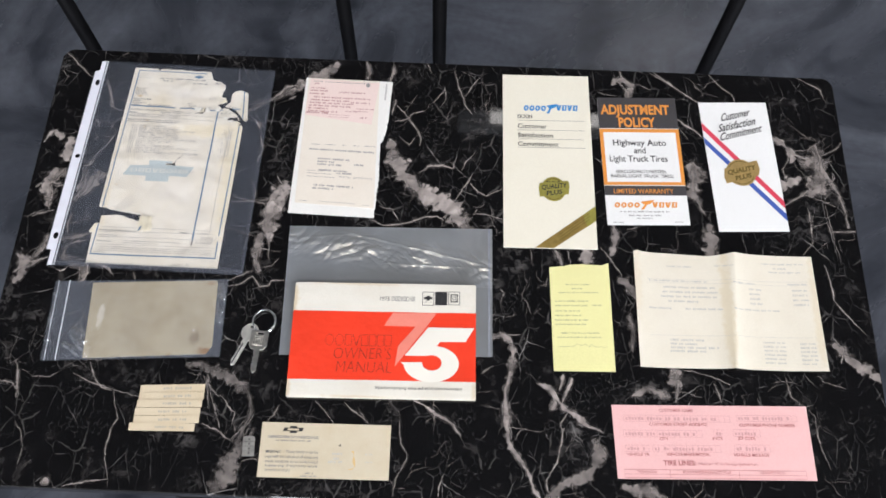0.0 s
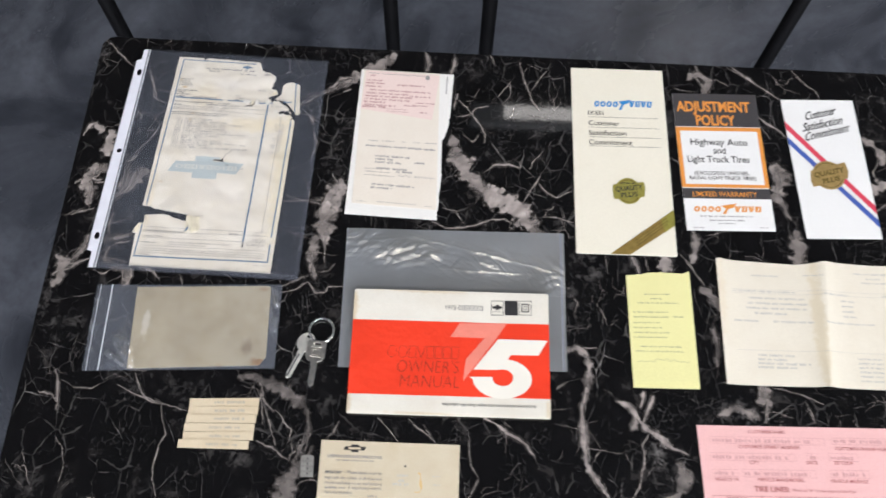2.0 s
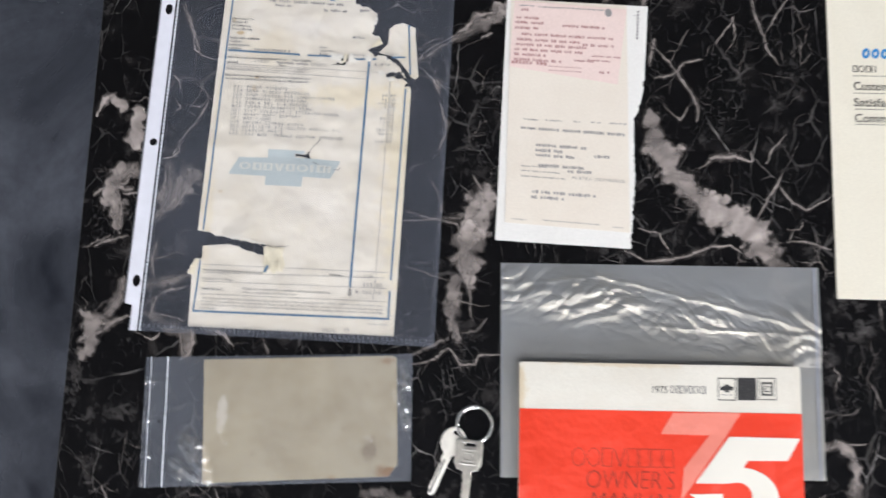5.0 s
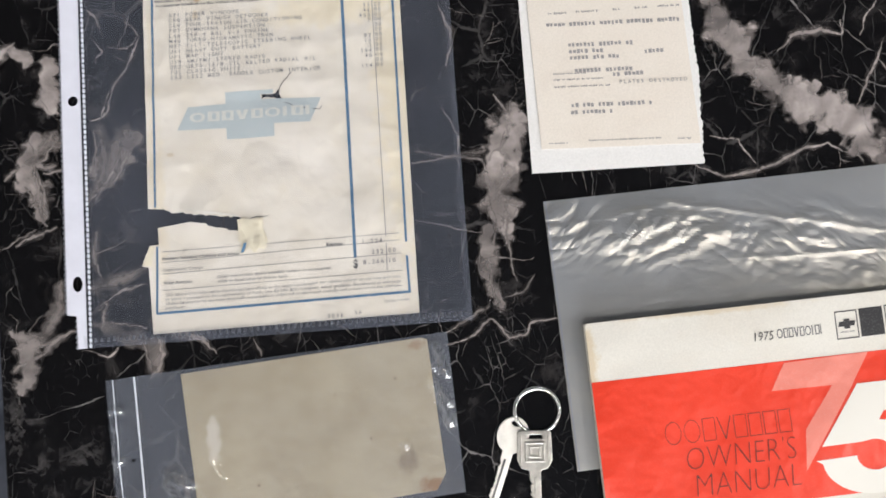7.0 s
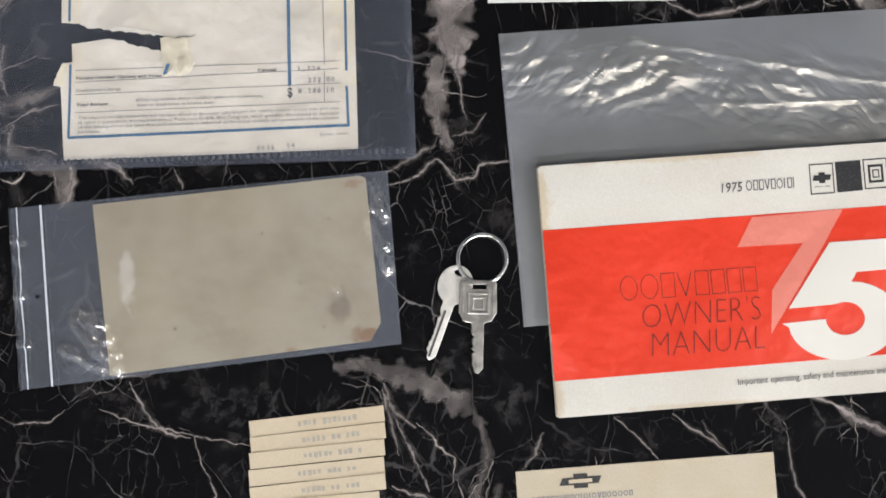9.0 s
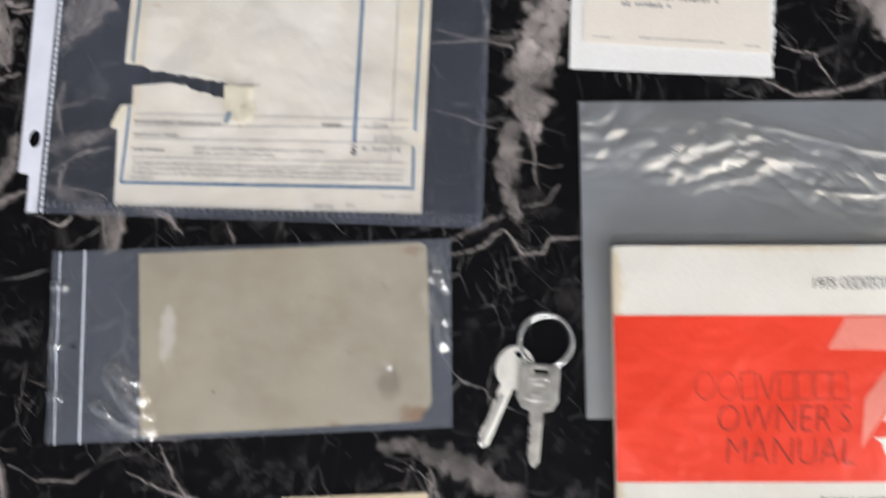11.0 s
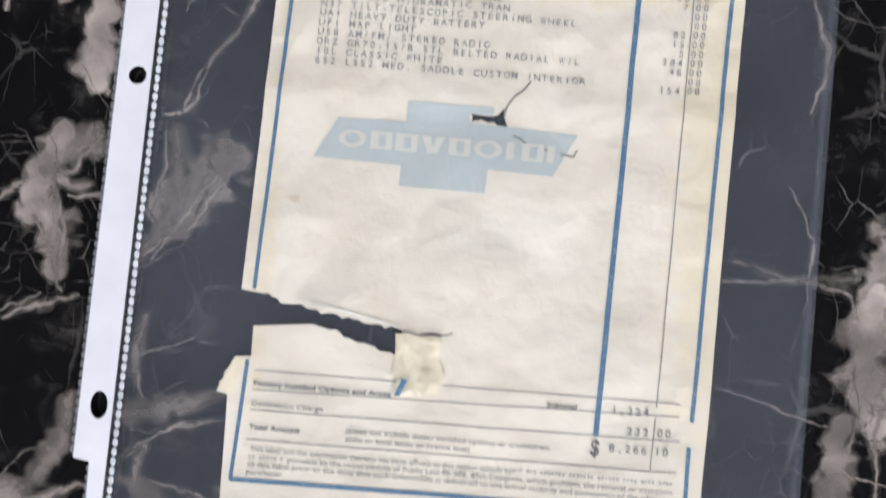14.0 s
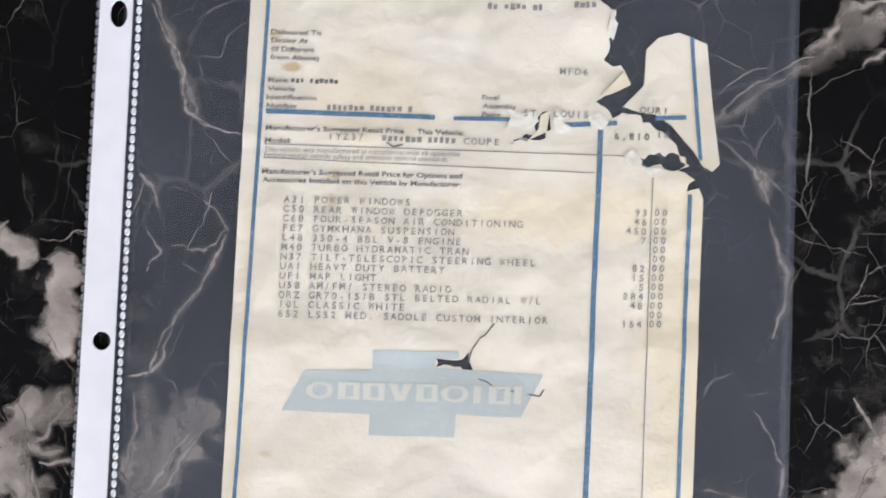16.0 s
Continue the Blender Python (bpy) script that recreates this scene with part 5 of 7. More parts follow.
# the typed list
PITCH, CAP = 0.0161, 0.0083
OPTIONS = ["A31 POWER WINDOWS", "C50 REAR WINDOW DEFOGGER", "C60 FOUR-SEASON AIR CONDITIONING", "FE7 GYMKHANA SUSPENSION", "L48 350-4 BBL V-8 ENGINE", "M40 TURBO HYDRAMATIC TRAN",
           "N37 TILT-TELESCOPIC STEERING WHEEL", "UA1 HEAVY DUTY BATTERY", "UF1 MAP LIGHT", "U58 AM/FM/ STEREO RADIO", "QRZ GR70-15/B STL BELTED RADIAL W/L", "10L CLASSIC WHITE", "652 LSS2 MED. SADDLE CUSTOM INTERIOR"]
PRICES = ["93", "46", "450", "7", "", "", "82", "15", "5", "284", "48", "", "154"]
S.typed([(o, 0.086, 0.3185 + 0.01147 * k) for k, o in enumerate(OPTIONS)], PITCH, CAP, TYPEWRITER)
S.typed([(p, 0.866 - PITCH * len(p), 0.3235 + 0.0112 * k) for k, p in enumerate(PRICES)] + [("00", 0.876, 0.3225 + 0.0112 * k) for k in range(13)], PITCH, CAP, TYPEWRITER, 0.01)
S.typed([("1,224", 0.790, 0.8427), ("232", 0.8265, 0.866), ("8,266", 0.793, 0.887), ("00", 0.890, 0.8655), ("10", 0.888, 0.887)], PITCH * 1.04, CAP * 1.15, GREY)
S.typed([("0036", 0.650, 0.995), ("SA", 0.752, 0.992)], PITCH * 1.02, CAP, GREY)
S.typed([("1YZ37", 0.172, 0.2415), ("COUPE - ", 0.462, 0.243), ("MFD6", 0.66, 0.155), ("ST. LOUIS,", 0.586, 0.2065)], PITCH, CAP, TYPEWRITER)
S.typed([("OURI", 0.835, 0.1995)], PITCH, CAP, TYPE, 0.01, 0.0006)
S.typed([("6,810", 0.782, 0.2315), ("10", 0.872, 0.2285)], PITCH, CAP, TYPE)
S.text("$", 0.758, 0.776, 0.893, 0.019, TYPE, 0.02)
# the pale mark, its name left as plain blocks
S.poly("printed_mark", [(0.2957, 0.4925), (0.478, 0.4925), (0.478, 0.5012), (0.460, 0.5018), (0.429, 0.5005), (0.431, 0.512), (0.478, 0.513), (0.66, 0.517), (0.616, 0.569), (0.478, 0.567), (0.478, 0.595), (0.2957, 0.595), (0.2957, 0.570), (0.108, 0.568), (0.152, 0.519), (0.2957, 0.517)], PALE_BLUE, step=0.004)
row_letters(S, 0.157, 0.632, 0.553, 0.021, PALE_INK, "obbvbolbl", lift=0.00022)
# fine tears running out from the hole
TEAR = ink("dark_tear", (0.10, 0.095, 0.09), 0.9, 0.7, (0.5, 0.46, 0.4))
for pts, wide in (([(0.499, 0.505), (0.505, 0.489), (0.512, 0.483), (0.521, 0.475), (0.532, 0.471), (0.550, 0.457)], 0.0005), ([(0.523, 0.524), (0.541, 0.527), (0.556, 0.534), (0.590, 0.537), (0.626, 0.541), (0.655, 0.543), (0.662, 0.535)], 0.00045),
                  ([(0.377, 0.769), (0.40, 0.766), (0.43, 0.768), (0.445, 0.764)], 0.0004), ([(0.60, 0.236), (0.585, 0.234), (0.57, 0.237)], 0.0005), ([(0.30, 0.243), (0.315, 0.248), (0.335, 0.245)], 0.0006)):
    for a, b in zip(pts, pts[1:]):
        S.line("tear_line", *a, *b, wide, TEAR)
# the crumpled flap and the tear's pale fibres
flap = [(0.325, 0.770), (0.350, 0.768), (0.377, 0.772), (0.400, 0.769), (0.423, 0.771), (0.421, 0.793), (0.439, 0.818), (0.424, 0.838), (0.405, 0.834), (0.387, 0.845), (0.370, 0.832), (0.340, 0.845), (0.331, 0.838), (0.342, 0.820), (0.329, 0.817), (0.329, 0.791)]
bm = filled([[S.at(*p) for p in flap]], 0.0012)
for v in bm.verts:
    fold = abs(noise.noise((v.co.x * 150, v.co.y * 90, 2.0))) + 0.25 * abs(noise.noise((v.co.x * 230, v.co.y * 300, 6.0)))
    v.co.z = TOP + 0.0018 + 0.0016 * fold
skirt(bm, 0.0008)
part("crumpled_flap", bm, STUB, sticker_thing, "curled-over flap showing bare paper")
S.poly("flap_border_line", [(0.350, 0.822), (0.362, 0.822), (0.349, 0.842), (0.337, 0.842)], BLUE, 0.0022)
for pts in ([(-0.034, 0.853), (-0.006, 0.814), (0.012, 0.813), (0.0, 0.856)], [(0.625, 0.205), (0.645, 0.198), (0.64, 0.225), (0.60, 0.236), (0.622, 0.222)], [(0.80, 0.148), (0.815, 0.165), (0.77, 0.178), (0.75, 0.18)]):
    S.poly("curled_edge", pts, STUB, 0.0005)
for pts in ([(0.555, 0.198), (0.585, 0.203), (0.612, 0.200), (0.622, 0.212), (0.600, 0.226), (0.575, 0.219), (0.55, 0.224), (0.562, 0.209)], [(0.655, 0.196), (0.690, 0.204), (0.672, 0.212), (0.700, 0.221), (0.660, 0.228), (0.652, 0.214)],
            [(0.728, 0.205), (0.752, 0.199), (0.772, 0.211), (0.758, 0.221), (0.735, 0.218)], [(0.806, 0.250), (0.822, 0.244), (0.842, 0.251), (0.838, 0.263), (0.815, 0.262)], [(0.850, 0.265), (0.884, 0.265), (0.902, 0.272), (0.868, 0.277)],
            [(0.765, 0.078), (0.780, 0.092), (0.772, 0.112), (0.757, 0.104)], [(0.10, 0.738), (0.17, 0.746), (0.26, 0.757), (0.33, 0.763), (0.33, 0.760), (0.24, 0.750), (0.15, 0.741)]):
    S.poly("torn_fibre", pts, FIBRE, 0.00035)
blotched(AGED, [(S.at(u, v), (rx, ry), tint, amount) for u, v, rx, ry, tint, amount in (
    (0.085, 0.155, 0.0040, 0.0022, (0.55, 0.38, 0.16), 0.7), (0.050, 0.118, 0.0022, 0.0030, (0.62, 0.48, 0.28), 0.6), (0.195, 0.284, 0.0022, 0.0020, (0.52, 0.34, 0.14), 0.75), (0.19, 0.318, 0.0018, 0.0035, (0.66, 0.54, 0.36), 0.6),
    (0.02, 0.40, 0.0030, 0.0400, (0.74, 0.66, 0.50), 0.5), (0.44, 0.13, 0.0200, 0.0100, (0.76, 0.73, 0.69), 0.5), (0.60, 0.66, 0.0300, 0.0180, (0.80, 0.76, 0.70), 0.5), (0.08, 0.62, 0.0030, 0.0016, (0.60, 0.48, 0.30), 0.5))])

# sleeve
sleeve = thing("sheet_protector", (-0.34, 0.114, TOP), "clear plastic sheet protector with white punched binding strip", "plastic sleeve")
V = Paper(sleeve, (-0.4475, 0.2600), (-0.2248, 0.2555), (-0.4545, -0.0275), (-0.2292, -0.0305), TOP + 0.0031, 0.0005, 5.0, 9.0)
V.sheet("front_sheet", SLEEVE, ((0.0, 0), (1, 0), (1, 1), (0.0, 1)), thick=0.0001, step=0.012)
V2 = Paper(sleeve, (-0.4475, 0.2600), (-0.2248, 0.2555), (-0.4545, -0.0275), (-0.2292, -0.0305), TOP + 0.0004, 0.0001, 6.0, 9.0)
V2.sheet("back_sheet", SLEEVE, thick=0.0001, step=0.03)
for a, b in (((0.985, 0.0), (1.0, 1.0)), ((0.0, 0.975), (1.0, 1.0))):
    V.poly("sealed_edge", [(a[0], a[1]), (b[0], a[1]), (b[0], b[1]), (a[0], b[1])], SLEEVE, 0.0002)
HOLES = [(-0.4500, 0.2260), (-0.4530, 0.1180), (-0.4562, 0.0100)]


def strip_x(y):
    return -0.4562 + (y - 0.0100) * 0.0062 / 0.216


shape = [(-0.001, 0.2585), (-0.001, 0.245), (-0.0064, 0.243), (-0.0064, -0.0075), (-0.001, -0.0085), (-0.0005, -0.0275), (0.0045, -0.0275), (0.0045, 0.2595)]
outer = [(strip_x(y) + dx, y) for dx, y in shape]
rounds = [[(x + rx * math.cos(k), y + ry * math.sin(k)) for k in np.linspace(0, 2 * math.pi, 28, endpoint=False)] for (x, y), rx, ry in zip(HOLES, (0.0029, 0.003, 0.0029), (0.0045, 0.003, 0.0045))]
bm = filled([outer] + rounds, 0.02)
for v in bm.verts:
    v.co.z = TOP + 0.0035
skirt(bm, 0.0006)
part("binding_strip", bm, REINFORCED, sleeve, "white reinforced strip with three punched holes")
bm = bmesh.new()
y = -0.026


def weld(bm, x, y, z):
    """One pressed oval of the weld, a raised ring round a hollow."""
    rings = [[bm.verts.new((x + rx * math.cos(a), y + ry * math.sin(a), z + h)) for a in np.linspace(0, 2 * math.pi, 10, endpoint=False)]
             for rx, ry, h in ((0.0009, 0.0014, 0.0), (0.0007, 0.0011, 0.0004), (0.0004, 0.0007, 0.0004), (0.0002, 0.0004, 0.0001))]
    for r, q in zip(rings, rings[1:]):
        for k in range(10):
            bm.faces.new((r[k], r[(k + 1) % 10], q[(k + 1) % 10], q[k]))
    bm.faces.new(rings[-1])


while y < 0.258:
    weld(bm, strip_x(y) + 0.0068, y, TOP + 0.0038)
    y += 0.00305
part("weld_dots", bm, SEAM, sleeve, "dotted weld line")
bm = bmesh.new()
y = -0.0265
while y < 0.243:
    x = strip_x(y) - 0.0076 + (0.0058 if y < -0.008 else 0)
    weld(bm, x, y, TOP + 0.0012)
    y += 0.00305
part("weld_dots", bm, DULL_SEAM, sleeve, "dotted weld line")
bm = bmesh.new()
for k in range(60):
    wx, wy = V.at(0.03 + 0.94 * k / 59, 0.985)
    weld(bm, wx, wy, V.height(wx, wy) + 0.0001)
part("weld_dots", bm, DARK_SEAM, sleeve, "dotted weld line")
for margin in ([(-0.0085, 0.243), (-0.0085, -0.0075), (-0.0064, -0.0075), (-0.0064, 0.243)],):
    bm = filled([[(strip_x(y) + dx, y) for dx, y in margin]], 0.03)
    for v in bm.verts:
        v.co.z = TOP + 0.0011
    skirt(bm, 0.0002)
    part("clear_margin", bm, SLEEVE, sleeve)

# ---- the receipt on its white backing ----
rec = thing("receipt", (-0.13, 0.15, TOP), "long aged receipt with a pale pink top on torn white backing", "paper")
B = Paper(rec, (-0.1830, 0.2475), (-0.0710, 0.2460), (-0.1860, 0.0530), (-0.0760, 0.0505), TOP + 0.0004, 0.0006, 11.0)
B.sheet("backing_sheet", WHITE_PAPER, ((0, 0), (1, 0), (0.995, 0.30), (0.975, 0.41), (0.93, 0.48), (0.94, 0.60), (0.955, 0.72), (0.945, 1), (0, 1)), (), (2, 3, 4, 5, 6), 0.0007)
R = Paper(rec, (-0.1800, 0.2470), (-0.0880, 0.2460), (-0.1790, 0.0670), (-0.0830, 0.0630), TOP + 0.0010, 0.0006, 11.0)
R.sheet("receipt_sheet", RECEIPT, thick=0.0003)
R.poly("pink_slip", [(0.03, 0.004), (1.0, 0.02), (0.915, 0.36), (0.0, 0.308)], PINK_SLIP, 0.0003)
R.bars([(0.24, 0.80, 0.033, 0.008), (0.07, 0.2, 0.03, 0.008)], GREY, 2, lift=0.0005)
R.bars([(0.09, 0.19, 0.053, 0.015), (0.05, 0.25, 0.090, 0.015), (0.04, 0.32, 0.112, 0.015), (0.04, 0.24, 0.137, 0.015), (0.45, 0.82, 0.118, 0.015), (0.10, 0.9, 0.165, 0.015), (0.06, 0.6, 0.19, 0.015), (0.05, 0.66, 0.213, 0.015), (0.62, 0.9, 0.20, 0.015),
        (0.04, 0.62, 0.236, 0.015), (0.04, 0.3, 0.258, 0.015), (0.04, 0.45, 0.281, 0.015), (0.55, 0.72, 0.27, 0.01), (0.70, 0.95, 0.245, 0.01), (0.66, 0.86, 0.265, 0.01), (0.76, 0.85, 0.318, 0.015), (0.33, 0.62, 0.30, 0.006), (0.33, 0.62, 0.318, 0.006)], ROSE_TYPE, 21, "typed_line", 0.0005)
R.bars([(0.02, 0.34, 0.297, 0.02)], ROSE_TYPE, 5, "stamped_number", 0.0005)
R.poly("round_mark", ellipse(0.84, 0.04, 0.03, 0.018, 20), GREY, 0.0005)
R.bars([(0.13, 0.25, 0.545, 0.008), (0.31, 0.45, 0.543, 0.008), (0.55, 0.6, 0.541, 0.008), (0.69, 0.78, 0.539, 0.008), (0.84, 0.99, 0.537, 0.008), (0.12, 0.33, 0.752, 0.007), (0.12, 0.44, 0.772, 0.007), (0.12, 0.48, 0.796, 0.007)], GREY, 31)
R.bars([(0.11, 0.97, 0.588, 0.0165), (0.236, 0.66, 0.66, 0.0165), (0.237, 0.46, 0.682, 0.0165), (0.238, 0.55, 0.704, 0.0165), (0.72, 0.87, 0.692, 0.0165), (0.26, 0.66, 0.748, 0.0165), (0.50, 0.71, 0.765, 0.0165), (0.215, 0.73, 0.865, 0.0165), (0.207, 0.48, 0.888, 0.0165)], SLIP_TYPE, 41, "typed_line")
R.typed([("PLATES DESTROYED", 0.53, 0.79)], 0.0275, 0.0125, SLIP_TYPE)
R.bars([(0.05, 0.17, 0.985, 0.006), (0.30, 0.76, 0.980, 0.006), (0.86, 0.94, 0.985, 0.006)], SLIP_TYPE, 51)
B.bars([(0.90, 0.925, 0.045, 0.004)], SLIP_TYPE, 6)
B.rects("margin_print", [(0.925, 0.02 + 0.014 * k, 0.94, 0.03 + 0.014 * k) for k in range(9)], GREY)

# ---- the tall cream brochure ----
cr = thing("cream_brochure", (0.129, 0.143, TOP), "tall cream folded brochure with a gold seal and corner band", "brochure", "tyre brochures")
C = Paper(cr, (0.0710, 0.2640), (0.1820, 0.2660), (0.0750, 0.0190), (0.1870, 0.0210), TOP + 0.0012, 0.0004, 13.0, 8.0)
C.sheet("cover", CREAM, thick=0.001)
row_letters(C, 0.235, 0.50, 0.222, 0.034, LOGO_BLUE, "oooo", weight=0.55, lean=0.25)
row_letters(C, 0.61, 0.862, 0.217, 0.034, LOGO_BLUE, "vbvb", weight=0.42, lean=0.25)
C.poly("winged_mark", [(0.50, 0.188), (0.64, 0.176), (0.60, 0.20), (0.56, 0.205), (0.53, 0.235), (0.50, 0.236), (0.535, 0.205)], LOGO_BLUE)
for k, (body, u1, v, vl) in enumerate((("", 0.348, 0.268, 0.281), ("Customer", 0.501, 0.328, 0.3385), ("Satisfaction", 0.565, 0.382, 0.3915), ("Commitment", 0.623, 0.434, 0.4415))):
    C.line("ruled_line", 0.168, vl, 0.924, vl - 0.002, 0.0004, BLACK)
    if body:
        C.text(body, 0.168, u1, v, 0.028, BLACK, 0.004)
    else:
        row_letters(C, 0.168, u1, v, 0.022, BLACK, "bobll", weight=0.26)
seal = C.poly("seal", ellipse(0.553, 0.677, 0.135, 0.068), OLIVE, 0.0002)
C.poly("seal_ring", ellipse(0.553, 0.677, 0.118, 0.060), DARK_GOLD, 0.00024, (ellipse(0.553, 0.677, 0.110, 0.056),))
C.poly("seal_ribbon", [(0.388, 0.672), (0.40, 0.645), (0.715, 0.628), (0.73, 0.655), (0.715, 0.705), (0.40, 0.722)], OLIVE, 0.0003)
C.text("QUALITY", 0.42, 0.70, 0.682, 0.026, BLACK, 0.02, 0.0, 0.665, 0.00045)
C.text("PLUS", 0.475, 0.645, 0.714, 0.026, BLACK, 0.02, 0.0, 0.703, 0.00045)
C.bars([(0.48, 0.63, 0.640, 0.008)], BLACK, 3, lift=0.0004)
C.poly("corner_band", [(1.0, 0.768), (1.0, 0.848), (0.535, 0.999), (0.335, 0.999)], BRONZE, 0.0002)
C.poly("corner_band_end", [(1.0, 0.768), (1.0, 0.848), (0.90, 0.882), (0.86, 0.82)], OLIVE, 0.0003)
for k in range(3):
    C.line("band_print", 0.60, 0.925 + 0.016 * k, 0.93, 0.808 + 0.016 * k, 0.0007, DARK_GOLD, 0.0004)

# ---- the warranty card in black and orange ----
ad = thing("warranty_leaflet", (0.2465, 0.146, TOP), "black, orange and white tyre warranty leaflet", "leaflet", "tyre brochures")
A = Paper(ad, (0.1925, 0.2345), (0.2930, 0.2380), (0.2000, 0.0540), (0.3000, 0.0580), TOP + 0.0008, 0.0003, 17.0, 8.0)
A.sheet("cover", WHITE_CARD, thick=0.0006)
A.poly("black_band", [(0.0, 0.0), (1, 0.0), (1, 0.252), (0.0, 0.252)], CHARCOAL)
A.poly("orange_border", [(0.0, 0.257), (1, 0.257), (1, 0.700), (0.0, 0.700)], ORANGE, 0.00012, ([(0.045, 0.285), (0.955, 0.285), (0.955, 0.677), (0.045, 0.677)],))
A.poly("black_band", [(0.0, 0.706), (1, 0.706), (1, 0.779), (0.0, 0.779)], CHARCOAL)
A.text("ADJUSTMENT", 0.035, 0.91, 0.136, 0.079, ORANGE, 0.032, lift=0.00028)
A.text("POLICY", 0.25, 0.715, 0.241, 0.079, ORANGE, 0.032, lift=0.00028)
A.text("Highway Auto", 0.155, 0.82, 0.392, 0.05, BLACK, 0.006)
A.text("and", 0.41, 0.553, 0.454, 0.05, BLACK, 0.006)
A.text("Light Truck Tires", 0.097, 0.815, 0.519, 0.05, BLACK, 0.006)
A.text("(EXCLUDING UNISTEEL", 0.163, 0.79, 0.609, 0.026, BLACK, 0.004)
A.text("RADIAL LIGHT TRUCK TIRES)", 0.097, 0.862, 0.644, 0.026, BLACK, 0.004)
A.text("LIMITED WARRANTY", 0.11, 0.845, 0.764, 0.036, ORANGE, 0.012, lift=0.00028)
row_letters(A, 0.10, 0.42, 0.872, 0.04, ORANGE, "oooo", weight=0.55, lean=0.25)
row_letters(A, 0.56, 0.872, 0.870, 0.04, ORANGE, "vbvb", weight=0.42, lean=0.25)
A.poly("winged_mark", [(0.42, 0.828), (0.60, 0.812), (0.55, 0.842), (0.50, 0.85), (0.46, 0.885), (0.42, 0.886), (0.47, 0.85)], ORANGE)
A.bars([(0.165, 0.77, 0.908, 0.012), (0.27, 0.67, 0.936, 0.012), (0.36, 0.56, 0.956, 0.01), (0.075, 0.195, 0.986, 0.009), (0.82, 0.92, 0.982, 0.009)], GREY, 14)

# ---- the white leaflet with two stripes ----
cs = thing("striped_leaflet", (0.371, 0.144, TOP), "white tyre leaflet with red and blue stripes and gold seal", "leaflet", "tyre brochures")
L = Paper(cs, (0.3230, 0.2330), (0.4100, 0.2370), (0.3340, 0.0510), (0.4190, 0.0550), TOP + 0.0008, 0.0003, 19.0, 8.0)
L.sheet("cover", WHITE_CARD, thick=0.0006)
L.poly("red_stripe", [(0, 0.165), (1, 0.775), (1, 0.832), (0, 0.222)], FLAG_RED)
L.poly("blue_stripe", [(0, 0.282), (1, 0.872), (1, 0.927), (0, 0.335)], FLAG_BLUE)
for body, u0, u1, v, v1 in (("Customer", 0.30, 0.74, 0.155, 0.105), ("Satisfaction", 0.225, 0.80, 0.243, 0.178), ("Commitment", 0.24, 0.875, 0.312, 0.236)):
    L.text(body, u0, u1, v, 0.062, BLACK, 0.008, 0.45, v1)
L.poly("seal", ellipse(0.456, 0.560, 0.215, 0.102), GOLD, 0.0002)
L.poly("seal_ring", ellipse(0.456, 0.560, 0.19, 0.09), DARK_GOLD, 0.00025, (ellipse(0.456, 0.560, 0.18, 0.085),))
L.poly("seal_ribbon", [(0.20, 0.60), (0.222, 0.53), (0.71, 0.465), (0.735, 0.53), (0.71, 0.58), (0.222, 0.645)], GOLD, 0.0003)
L.text("QUALITY", 0.26, 0.68, 0.578, 0.036, DARK_GOLD, 0.045, 0.0, 0.535, 0.00045)
L.text("PLUS", 0.36, 0.60, 0.622, 0.034, DARK_GOLD, 0.045, 0.0, 0.595, 0.00045)

# ---- the red and white booklet on its plastic bag ----
bag = thing("plastic_bag", (-0.06, -0.04, TOP), "creased clear plastic bag under the booklet", "plastic bag")
G = Paper(bag, (-0.1810, 0.0355), (0.0610, 0.0420), (-0.1760, -0.1235), (0.0640, -0.1160), TOP + 0.0008, 0.0006, 23.0, 18.0)


